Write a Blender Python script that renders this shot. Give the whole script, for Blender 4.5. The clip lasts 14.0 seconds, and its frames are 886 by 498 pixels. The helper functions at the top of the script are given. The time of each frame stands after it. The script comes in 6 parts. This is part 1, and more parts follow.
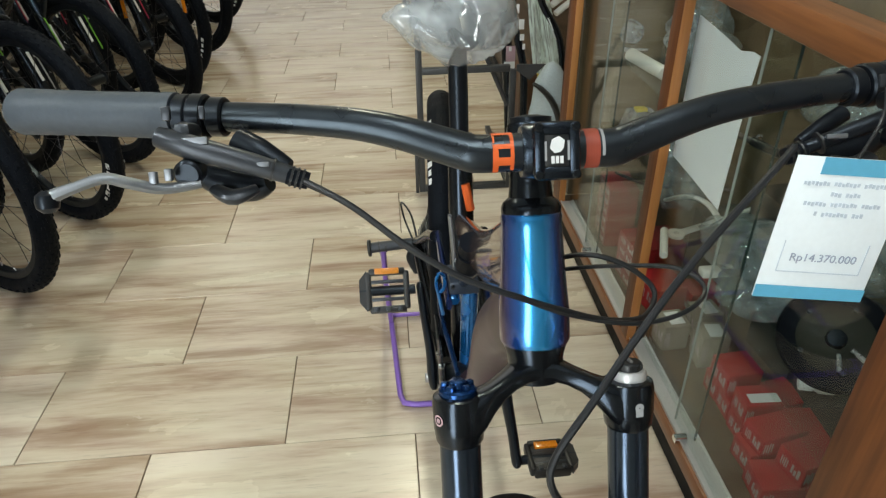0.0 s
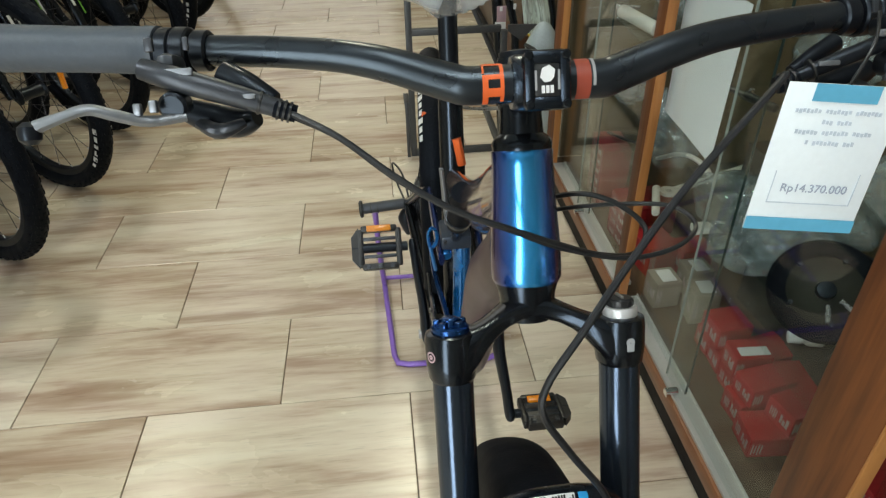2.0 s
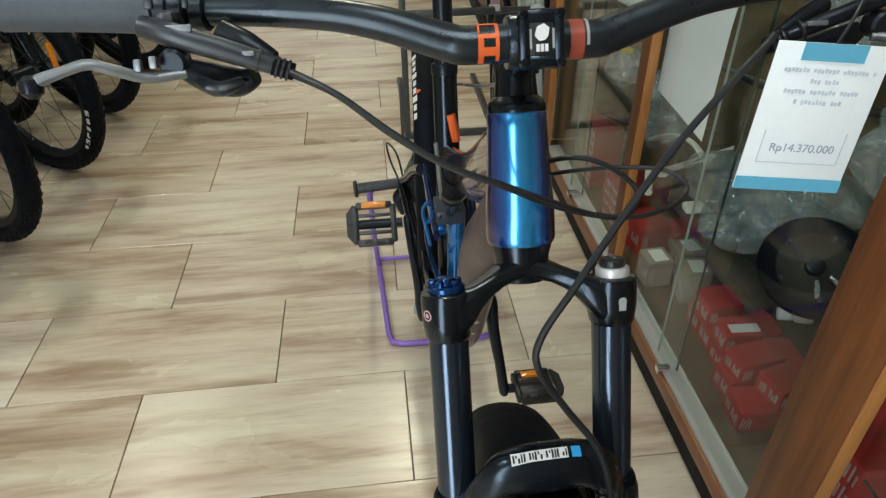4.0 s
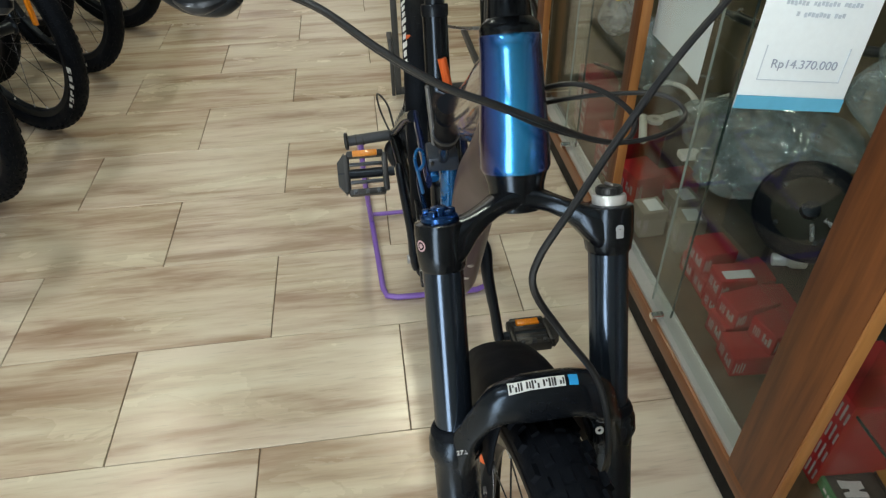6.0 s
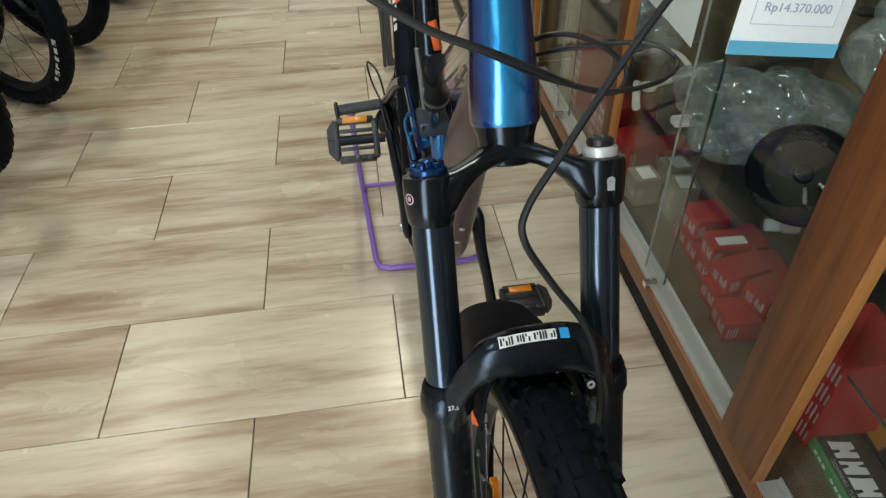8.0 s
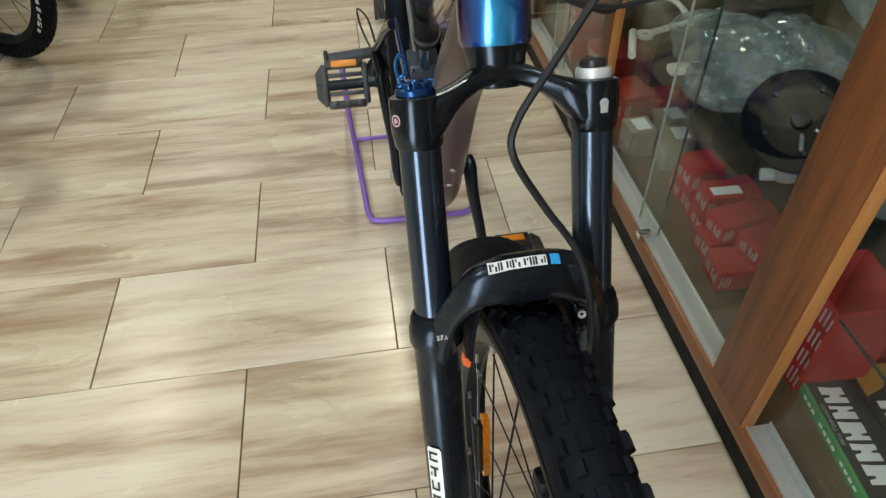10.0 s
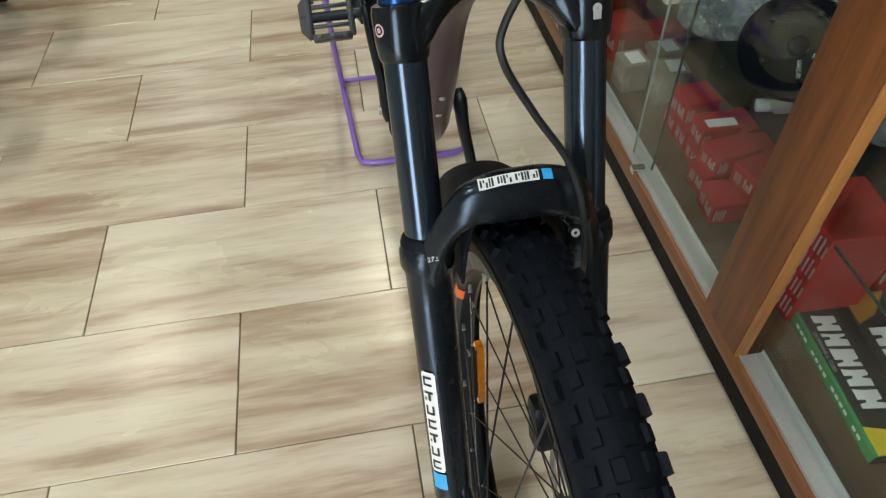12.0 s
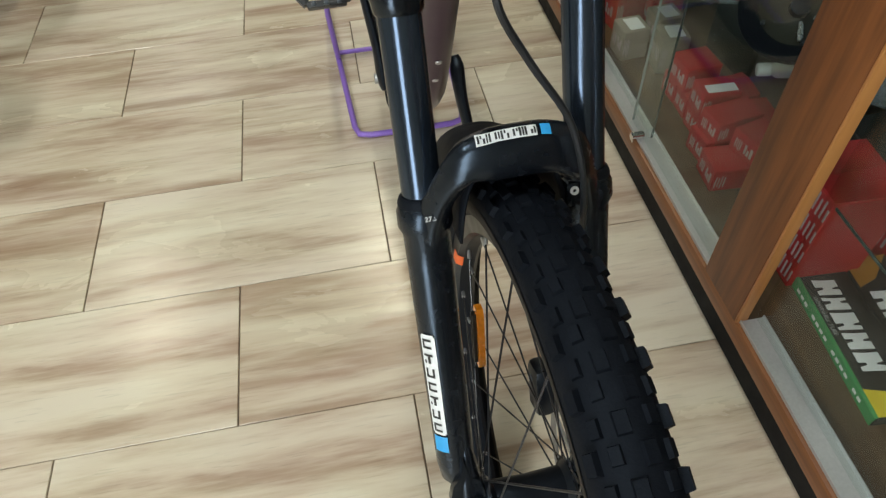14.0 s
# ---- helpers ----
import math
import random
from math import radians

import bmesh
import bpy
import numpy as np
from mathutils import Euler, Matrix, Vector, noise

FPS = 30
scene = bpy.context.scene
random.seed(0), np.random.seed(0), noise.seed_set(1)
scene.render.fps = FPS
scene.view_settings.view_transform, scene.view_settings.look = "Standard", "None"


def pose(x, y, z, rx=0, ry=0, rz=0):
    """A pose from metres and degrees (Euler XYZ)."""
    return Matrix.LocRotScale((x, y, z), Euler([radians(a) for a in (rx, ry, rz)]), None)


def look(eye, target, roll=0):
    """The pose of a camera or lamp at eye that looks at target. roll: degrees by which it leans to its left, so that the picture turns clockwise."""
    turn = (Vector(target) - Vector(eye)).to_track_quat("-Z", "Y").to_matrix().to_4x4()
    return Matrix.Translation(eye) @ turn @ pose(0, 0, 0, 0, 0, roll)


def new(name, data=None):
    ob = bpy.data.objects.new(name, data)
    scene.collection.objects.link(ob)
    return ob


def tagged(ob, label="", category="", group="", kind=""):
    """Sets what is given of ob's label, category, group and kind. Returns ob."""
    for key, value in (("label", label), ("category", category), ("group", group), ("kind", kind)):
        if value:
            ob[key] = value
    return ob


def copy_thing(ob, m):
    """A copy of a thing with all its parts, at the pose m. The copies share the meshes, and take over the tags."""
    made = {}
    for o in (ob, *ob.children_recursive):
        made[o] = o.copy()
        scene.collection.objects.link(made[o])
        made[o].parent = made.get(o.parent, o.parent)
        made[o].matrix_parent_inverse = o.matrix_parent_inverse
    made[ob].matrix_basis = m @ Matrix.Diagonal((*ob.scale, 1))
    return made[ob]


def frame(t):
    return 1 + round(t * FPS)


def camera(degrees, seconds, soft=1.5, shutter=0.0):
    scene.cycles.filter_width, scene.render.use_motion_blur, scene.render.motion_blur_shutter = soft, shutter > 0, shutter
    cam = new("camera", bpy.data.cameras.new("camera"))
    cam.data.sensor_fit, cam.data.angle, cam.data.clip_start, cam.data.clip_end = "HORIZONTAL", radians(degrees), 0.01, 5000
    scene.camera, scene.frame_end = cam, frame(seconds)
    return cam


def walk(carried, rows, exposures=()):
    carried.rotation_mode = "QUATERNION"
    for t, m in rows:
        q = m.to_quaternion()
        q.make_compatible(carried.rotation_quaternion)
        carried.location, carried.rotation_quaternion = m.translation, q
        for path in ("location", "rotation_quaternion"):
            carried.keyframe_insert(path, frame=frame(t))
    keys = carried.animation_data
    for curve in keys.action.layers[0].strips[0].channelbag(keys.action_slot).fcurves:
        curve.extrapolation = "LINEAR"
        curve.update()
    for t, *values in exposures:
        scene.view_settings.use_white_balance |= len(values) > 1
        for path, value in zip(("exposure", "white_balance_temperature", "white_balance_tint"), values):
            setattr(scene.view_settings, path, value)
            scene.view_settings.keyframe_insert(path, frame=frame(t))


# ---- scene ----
cam = camera(67.3, 14.0, soft=1.3)
PATH = [
    (0, (0.886, -1.073, 1.198), (1.02, 0.603, 0.115), -1.0),
    (0.5, (0.887, -1.077, 1.188), (1.033, 0.577, 0.073), -1.0),
    (1, (0.886, -1.08, 1.187), (1.034, 0.57, 0.065), -1.1),
    (1.5, (0.886, -1.082, 1.181), (1.038, 0.555, 0.042), -1.2),
    (2, (0.886, -1.086, 1.175), (1.035, 0.54, 0.02), -1.3),
    (2.5, (0.886, -1.089, 1.169), (1.04, 0.524, -0.004), -1.3),
    (3, (0.885, -1.095, 1.165), (1.042, 0.514, -0.012), -1.2),
    (5.3, (0.879, -1.112, 1.148), (1.061, 0.452, -0.085), -0.9),
    (5.5, (0.88, -1.111, 1.141), (1.054, 0.441, -0.108), -1.4),
    (6, (0.88, -1.113, 1.133), (1.057, 0.424, -0.135), -1.4),
    (6.5, (0.881, -1.115, 1.13), (1.059, 0.411, -0.151), -1.4),
    (7, (0.881, -1.116, 1.125), (1.063, 0.399, -0.168), -1.4),
    (7.5, (0.882, -1.117, 1.118), (1.074, 0.38, -0.194), -1.3),
    (8, (0.883, -1.12, 1.114), (1.069, 0.372, -0.205), -1.6),
    (8.2, (0.883, -1.121, 1.112), (1.069, 0.366, -0.213), -1.7),
    (10.3, (0.886, -1.132, 1.079), (1.078, 0.272, -0.333), -1.2),
    (10.5, (0.886, -1.132, 1.077), (1.082, 0.259, -0.347), -1.0),
    (11, (0.887, -1.134, 1.067), (1.089, 0.225, -0.387), -1.3),
    (11.5, (0.888, -1.135, 1.061), (1.086, 0.207, -0.409), -1.7),
    (12, (0.887, -1.14, 1.055), (1.076, 0.174, -0.441), -2.2),
    (12.5, (0.887, -1.14, 1.05), (1.07, 0.155, -0.463), -2.7),
    (13, (0.888, -1.142, 1.045), (1.069, 0.14, -0.48), -2.9),
    (13.5, (0.887, -1.143, 1.042), (1.069, 0.13, -0.489), -3.0),
    (14, (0.887, -1.147, 1.041), (1.066, 0.118, -0.498), -3.1),
]
walk(cam, [(t, look(eye, target, roll)) for t, eye, target, roll in PATH], [(0, 0.0), (2.5, -0.04), (5.3, -0.18), (8.2, -0.14), (10.3, 0.05), (14, 0.0)])

# ---------------------------------------------------------------- world and lights
world = bpy.data.worlds.new("world")
scene.world = world
world.use_nodes = True
wn = world.node_tree.nodes
sky = wn.new("ShaderNodeTexSky")
sky.sky_type, sky.sun_disc, sky.sun_elevation, sky.sun_rotation = "NISHITA", False, radians(45), radians(200)
world.node_tree.links.new(sky.outputs[0], wn["Background"].inputs[0])
wn["Background"].inputs[1].default_value = 0.12


def area_lamp(name, x, y, z, sx, sy, power, rx=0.0, ry=0.0, rz=0.0, colour=(0.92, 1.0, 0.985)):
    lamp = bpy.data.lights.new(name, "AREA")
    lamp.shape, lamp.size, lamp.size_y, lamp.energy, lamp.color = "RECTANGLE", sx, sy, power, colour
    ob = new(name, lamp)
    ob.matrix_basis = pose(x, y, z, rx, ry, rz)
    return ob


CEILING = 2.95
# long tube fittings under the ceiling, in two rows
# the pairs at y -1.1 and 4.9 are unseen, added for brightness
LAMPS = [(-0.78, -1.1), (-0.78, 1.9), (-0.78, 4.9), (1.0, -1.1), (1.0, 1.9), (1.0, 4.9)]
for lx, ly in LAMPS:
    area_lamp("tube_lamp", lx, ly, CEILING - 0.085, 0.16, 1.2, ((13 if ly < 0 else 21) if lx > 0 else 33 if ly < 0 else 11) if ly < 3 else 2.5, colour=(0.92, 1.0, 0.985) if ly < 0 else (1.0, 0.96, 0.70))
# daylight through the shop windows at both ends
area_lamp("window_daylight", -0.1, 6.92, 1.35, 2.4, 2.0, 2.5, 90, 0, 180, (1.0, 0.93, 0.80))
area_lamp("door_daylight", -0.4, -2.92, 1.09, 0.85, 2.14, 58, 90, 0, 0, (0.90, 0.98, 1.0))

# ---------------------------------------------------------------- materials


def principled(name):
    m = bpy.data.materials.new(name)
    m.use_nodes = True
    return m, m.node_tree.nodes, m.node_tree.links, m.node_tree.nodes["Principled BSDF"]


def paint(name, colour, rough=0.5, metal=0.0, vary=0.12, scale=30.0, bump=0.0, coat=0.0, fine=220.0, spec=0.5, sheen=(1.0, 1.0, 1.0)):
    """A surface with mottling at two scales in its colour and roughness, and fine relief."""
    m, n, l, b = principled(name)
    tc = n.new("ShaderNodeTexCoord")
    big, small = n.new("ShaderNodeTexNoise"), n.new("ShaderNodeTexNoise")
    big.inputs["Scale"].default_value, big.inputs["Detail"].default_value = scale, 4
    small.inputs["Scale"].default_value, small.inputs["Detail"].default_value = fine, 3
    for t in (big, small):
        l.new(tc.outputs["Object"], t.inputs["Vector"])
    add = n.new("ShaderNodeMath")
    add.operation = "ADD"
    l.new(big.outputs["Fac"], add.inputs[0]), l.new(small.outputs["Fac"], add.inputs[1])
    ramp = n.new("ShaderNodeMapRange")
    ramp.inputs[1].default_value, ramp.inputs[2].default_value = 0.6, 1.4
    ramp.inputs[3].default_value, ramp.inputs[4].default_value = 1 - vary, 1 + vary
    l.new(add.outputs[0], ramp.inputs[0])
    mul = n.new("ShaderNodeVectorMath")
    mul.operation = "SCALE"
    mul.inputs[0].default_value = colour[:3]
    l.new(ramp.outputs[0], mul.inputs["Scale"]), l.new(mul.outputs[0], b.inputs["Base Color"])
    rr = n.new("ShaderNodeMapRange")
    rr.inputs[1].default_value, rr.inputs[2].default_value = 0.3, 0.7
    rr.inputs[3].default_value, rr.inputs[4].default_value = max(0.02, rough * 0.85), min(1, rough * 1.15)
    l.new(big.outputs["Fac"], rr.inputs[0]), l.new(rr.outputs[0], b.inputs["Roughness"])
    b.inputs["Metallic"].default_value = metal
    b.inputs["Specular IOR Level"].default_value = spec
    b.inputs["Specular Tint"].default_value = (*sheen, 1)
    b.inputs["Coat Weight"].default_value, b.inputs["Coat Roughness"].default_value = coat, 0.05
    if bump:
        bp = n.new("ShaderNodeBump")
        bp.inputs["Strength"].default_value, bp.inputs["Distance"].default_value = bump, 0.002
        l.new(small.outputs["Fac"], bp.inputs["Height"]), l.new(bp.outputs[0], b.inputs["Normal"])
    return m


def wood(name, dark, light, along="z", rough=0.42, rings=9.0, coat=0.08, stretch=14.0):
    """Varnished wood with its grain along one axis."""
    m, n, l, b = principled(name)
    tc, mp = n.new("ShaderNodeTexCoord"), n.new("ShaderNodeMapping")
    s = [stretch, stretch, stretch]
    s["xyz".index(along)] = 0.9
    mp.inputs["Scale"].default_value = s
    l.new(tc.outputs["Object"], mp.inputs["Vector"])
    a, f = n.new("ShaderNodeTexNoise"), n.new("ShaderNodeTexNoise")
    a.inputs["Scale"].default_value, a.inputs["Detail"].default_value, a.inputs["Distortion"].default_value = 1.2, 5, 0.7
    f.inputs["Scale"].default_value, f.inputs["Detail"].default_value = rings, 6
    for t in (a, f):
        l.new(mp.outputs[0], t.inputs["Vector"])
    mix = n.new("ShaderNodeMath")
    mix.operation = "MULTIPLY_ADD"
    mix.inputs[1].default_value = 0.45
    l.new(f.outputs["Fac"], mix.inputs[0]), l.new(a.outputs["Fac"], mix.inputs[2])
    ramp = n.new("ShaderNodeValToRGB")
    ramp.color_ramp.elements[0].position, ramp.color_ramp.elements[0].color = 0.55, (*dark, 1)
    ramp.color_ramp.elements[1].position, ramp.color_ramp.elements[1].color = 0.88, (*light, 1)
    l.new(mix.outputs[0], ramp.inputs[0]), l.new(ramp.outputs[0], b.inputs["Base Color"])
    b.inputs["Roughness"].default_value, b.inputs["Coat Weight"].default_value = rough, coat
    b.inputs["Coat Roughness"].default_value = 0.15
    bp = n.new("ShaderNodeBump")
    bp.inputs["Strength"].default_value, bp.inputs["Distance"].default_value = 0.12, 0.001
    l.new(f.outputs["Fac"], bp.inputs["Height"]), l.new(bp.outputs[0], b.inputs["Normal"])
    return m


def floor_tile_material():
    """Porcelain tile with a printed oak board: pale tan with long brown streaks, each tile of its own."""
    m, n, l, b = principled("wood_look_tile")
    tc, info = n.new("ShaderNodeTexCoord"), n.new("ShaderNodeObjectInfo")
    shift = n.new("ShaderNodeVectorMath")
    shift.operation = "SCALE"
    shift.inputs[0].default_value = (37.0, 53.0, 11.0)
    l.new(info.outputs["Random"], shift.inputs["Scale"])
    place = n.new("ShaderNodeVectorMath")
    place.operation = "ADD"
    l.new(tc.outputs["Object"], place.inputs[0]), l.new(shift.outputs[0], place.inputs[1])

    def streak(sx, sy, detail, distort):
        mp, t = n.new("ShaderNodeMapping"), n.new("ShaderNodeTexNoise")
        mp.inputs["Scale"].default_value = (sx, sy, 1)
        t.inputs["Scale"].default_value, t.inputs["Detail"].default_value, t.inputs["Distortion"].default_value = 1.0, detail, distort
        t.inputs["Roughness"].default_value = 0.55
        l.new(place.outputs[0], mp.inputs["Vector"]), l.new(mp.outputs[0], t.inputs["Vector"])
        return t
    broad, mid, fine, cloud = streak(1.7, 13.0, 5, 0.35), streak(4.6, 34.0, 6, 0.40), streak(8.0, 115.0, 4, 0.15), streak(3.2, 7.0, 5, 0.5)

    def weigh(a, k, b):
        t = n.new("ShaderNodeMath")
        t.operation, t.inputs[1].default_value = "MULTIPLY_ADD", k
        l.new(a, t.inputs[0]), l.new(b, t.inputs[2])
        return t.outputs[0]
    total = weigh(mid.outputs["Fac"], 0.42, broad.outputs["Fac"])
    total = weigh(fine.outputs["Fac"], 0.15, total)
    total = weigh(info.outputs["Random"], 0.06, total)
    ramp = n.new("ShaderNodeValToRGB")
    e = ramp.color_ramp.elements
    e[0].position, e[0].color = 0.55, (0.352, 0.250, 0.170, 1)
    e[1].position, e[1].color = 0.96, (0.712, 0.642, 0.508, 1)
    for pos, col in ((0.66, (0.450, 0.345, 0.252, 1)), (0.76, (0.576, 0.478, 0.361, 1)), (0.86, (0.658, 0.575, 0.443, 1))):
        k = e.new(pos)
        k.color = col
    l.new(total, ramp.inputs[0])
    # short dark pores along the grain
    pore, pr = streak(16.0, 210.0, 2, 0.0), n.new("ShaderNodeMapRange")
    pr.inputs[1].default_value, pr.inputs[2].default_value, pr.inputs[3].default_value, pr.inputs[4].default_value = 0.30, 0.40, 0.88, 1.0
    l.new(pore.outputs["Fac"], pr.inputs[0])
    pored = n.new("ShaderNodeVectorMath")
    pored.operation = "SCALE"
    l.new(ramp.outputs[0], pored.inputs[0]), l.new(pr.outputs[0], pored.inputs["Scale"])
    # each tile a shade of its own, and the blotches a little redder
    tone = n.new("ShaderNodeHueSaturation")
    val, hue, sat = (n.new("ShaderNodeMapRange") for _ in range(3))
    val.inputs[3].default_value, val.inputs[4].default_value = 0.95, 1.05
    hue.inputs[1].default_value, hue.inputs[2].default_value, hue.inputs[3].default_value, hue.inputs[4].default_value = 0.35, 0.65, 0.488, 0.506
    sat.inputs[3].default_value, sat.inputs[4].default_value = 1.10, 0.92
    l.new(info.outputs["Random"], val.inputs[0]), l.new(val.outputs[0], tone.inputs["Value"])
    l.new(cloud.outputs["Fac"], hue.inputs[0]), l.new(hue.outputs[0], tone.inputs["Hue"])
    l.new(info.outputs["Random"], sat.inputs[0]), l.new(sat.outputs[0], tone.inputs["Saturation"])
    l.new(pored.outputs[0], tone.inputs["Color"]), l.new(tone.outputs[0], b.inputs["Base Color"])
    b.inputs["Specular IOR Level"].default_value = 0.74
    rr = n.new("ShaderNodeMapRange")
    rr.inputs[3].default_value, rr.inputs[4].default_value = 0.20, 0.32
    l.new(cloud.outputs["Fac"], rr.inputs[0]), l.new(rr.outputs[0], b.inputs["Roughness"])
    bp = n.new("ShaderNodeBump")
    bp.inputs["Strength"].default_value, bp.inputs["Distance"].default_value = 0.1, 0.0008
    l.new(fine.outputs["Fac"], bp.inputs["Height"]), l.new(bp.outputs[0], b.inputs["Normal"])
    return m


def edge_shift_paint():
    """Metallic paint, bright blue in front; the dark violet it turns at a slant is coloured into the flanks of the head
    tube.
    """
    m, n, l, b = principled("blue_paint_violet_flanks")
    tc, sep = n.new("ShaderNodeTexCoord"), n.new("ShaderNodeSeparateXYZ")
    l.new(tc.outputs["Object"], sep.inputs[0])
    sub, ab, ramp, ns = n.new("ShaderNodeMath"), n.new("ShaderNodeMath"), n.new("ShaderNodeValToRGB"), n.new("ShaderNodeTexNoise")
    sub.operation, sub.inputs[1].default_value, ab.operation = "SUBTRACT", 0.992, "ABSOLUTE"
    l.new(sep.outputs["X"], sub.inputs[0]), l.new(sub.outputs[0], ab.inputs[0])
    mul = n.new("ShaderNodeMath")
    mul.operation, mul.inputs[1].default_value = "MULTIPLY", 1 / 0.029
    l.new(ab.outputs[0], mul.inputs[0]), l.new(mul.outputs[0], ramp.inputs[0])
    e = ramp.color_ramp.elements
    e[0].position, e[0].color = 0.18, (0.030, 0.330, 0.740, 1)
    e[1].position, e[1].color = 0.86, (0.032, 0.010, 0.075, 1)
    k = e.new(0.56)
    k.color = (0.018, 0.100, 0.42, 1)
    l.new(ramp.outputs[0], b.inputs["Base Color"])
    ns.inputs["Scale"].default_value = 900
    bp = n.new("ShaderNodeBump")
    bp.inputs["Strength"].default_value, bp.inputs["Distance"].default_value = 0.03, 0.0005
    l.new(ns.outputs["Fac"], bp.inputs["Height"]), l.new(bp.outputs[0], b.inputs["Normal"])
    b.inputs["Metallic"].default_value, b.inputs["Roughness"].default_value = 0.75, 0.25
    b.inputs["Coat Weight"].default_value, b.inputs["Coat Roughness"].default_value = 1.0, 0.04
    return m


def sheer(name, tint, gloss_rough=0.03, ior=1.45, haze=0.0, haze_colour=(0.85, 0.9, 0.92), cloud=26.0):
    """Thin glass or clear film: lets light straight through and mirrors more at a slant. haze: share of milky film."""
    m = bpy.data.materials.new(name)
    m.use_nodes = True
    n, l = m.node_tree.nodes, m.node_tree.links
    n.clear()
    out, tr, gl, fr, mix = (n.new(k) for k in ("ShaderNodeOutputMaterial", "ShaderNodeBsdfTransparent", "ShaderNodeBsdfGlossy", "ShaderNodeLayerWeight", "ShaderNodeMixShader"))
    tr.inputs[0].default_value = (*tint, 1)
    gl.inputs["Roughness"].default_value = gloss_rough
    fr.inputs["Blend"].default_value = 0.5
    power, scale_up = n.new("ShaderNodeMath"), n.new("ShaderNodeMapRange")
    power.operation, power.inputs[1].default_value = "POWER", 5.5
    f0 = ((ior - 1) / (ior + 1)) ** 2
    scale_up.inputs[3].default_value, scale_up.inputs[4].default_value = f0, 0.95
    l.new(fr.outputs["Facing"], power.inputs[0]), l.new(power.outputs[0], scale_up.inputs[0])
    base = tr.outputs[0]
    if haze:
        df, hm, ns, mr = (n.new(k) for k in ("ShaderNodeBsdfDiffuse", "ShaderNodeMixShader", "ShaderNodeTexNoise", "ShaderNodeMapRange"))
        df.inputs[0].default_value = (*haze_colour, 1)
        tl, soft = n.new("ShaderNodeBsdfTranslucent"), n.new("ShaderNodeMixShader")
        tl.inputs[0].default_value, soft.inputs[0].default_value = (*haze_colour, 1), 0.4
        l.new(df.outputs[0], soft.inputs[1]), l.new(tl.outputs[0], soft.inputs[2])
        ns.inputs["Scale"].default_value, ns.inputs["Detail"].default_value = cloud, 3
        mr.inputs[1].default_value, mr.inputs[2].default_value, mr.inputs[3].default_value, mr.inputs[4].default_value = 0.35, 0.7, haze * 0.4, haze * 1.6
        l.new(ns.outputs["Fac"], mr.inputs[0]), l.new(mr.outputs[0], hm.inputs[0])
        l.new(tr.outputs[0], hm.inputs[1]), l.new(soft.outputs[0], hm.inputs[2])
        base = hm.outputs[0]
    l.new(scale_up.outputs[0], mix.inputs[0]), l.new(base, mix.inputs[1]), l.new(gl.outputs[0], mix.inputs[2])
    l.new(mix.outputs[0], out.inputs[0])
    return m


def glowing(name, colour, strength):
    m, n, l, b = principled(name)
    b.inputs["Emission Color"].default_value, b.inputs["Emission Strength"].default_value = (*colour, 1), strength
    return m


TILE = floor_tile_material()
GROUT = paint("grout", (0.16, 0.12, 0.08), 0.9, scale=60)
PLASTER = paint("wall_plaster", (0.42, 0.385, 0.315), 0.8, vary=0.06, scale=3, bump=0.15)
CEIL = paint("ceiling_paint", (0.60, 0.65, 0.69), 0.85, vary=0.04, scale=4)
ORANGE_WOOD = wood("orange_varnished_wood", (0.090, 0.027, 0.008), (0.225, 0.076, 0.020), "z", 0.5, coat=0.0)
RAIL_WOOD = wood("rail_varnished_wood", (0.13, 0.045, 0.015), (0.28, 0.105, 0.034), "y")
# paler copy of the post wood, with the light on the near sides painted in
PALE_EDGE = wood("lit_side_wood", (0.34, 0.130, 0.036), (0.52, 0.23, 0.068), "z")
SHELF_WOOD = wood("shelf_board", (0.052, 0.031, 0.016), (0.108, 0.066, 0.035), "y", 0.5)
DARK_WOOD = wood("dark_back_board", (0.085, 0.056, 0.030), (0.16, 0.112, 0.062), "z", 0.5)
END_WOOD = wood("olive_end_board", (0.105, 0.082, 0.045), (0.190, 0.150, 0.088), "z", 0.45)
KICK = paint("black_plinth", (0.006, 0.006, 0.007), 0.6, scale=20, spec=0.2)
ALU = paint("brushed_aluminium", (0.62, 0.63, 0.63), 0.35, 0.9, vary=0.08, scale=12)
TRACK = paint("satin_aluminium", (0.60, 0.61, 0.61), 0.45, 0.55, vary=0.10, scale=9)
CHROME = paint("chrome", (0.8, 0.8, 0.8), 0.12, 1.0, vary=0.04)
GLASS = sheer("cabinet_glass", (0.945, 0.978, 0.965), 0.01, 1.45)
GLASS_EDGE = paint("glass_edge", (0.27, 0.31, 0.28), 0.2, scale=15)
GLASS_DARK = paint("dark_glass_edge", (0.03, 0.05, 0.045), 0.2, scale=15)
FILM = sheer("clear_plastic_film", (0.90, 0.95, 0.96), 0.045, 2.1, 0.22, (0.74, 0.86, 0.92), 7.0)
BAG_FILM = sheer("white_clear_bag", (0.95, 0.97, 0.985), 0.09, 1.85, 0.38, (0.84, 0.91, 0.97), 3.0)
# blue sheen tints put cool reflections into these blacks, against the warm floor bounce
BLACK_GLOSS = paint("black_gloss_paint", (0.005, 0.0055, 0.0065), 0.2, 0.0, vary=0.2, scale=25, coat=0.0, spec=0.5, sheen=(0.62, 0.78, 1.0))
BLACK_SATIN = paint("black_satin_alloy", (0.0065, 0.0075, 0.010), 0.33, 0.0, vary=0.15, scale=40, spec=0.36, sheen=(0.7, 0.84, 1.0))
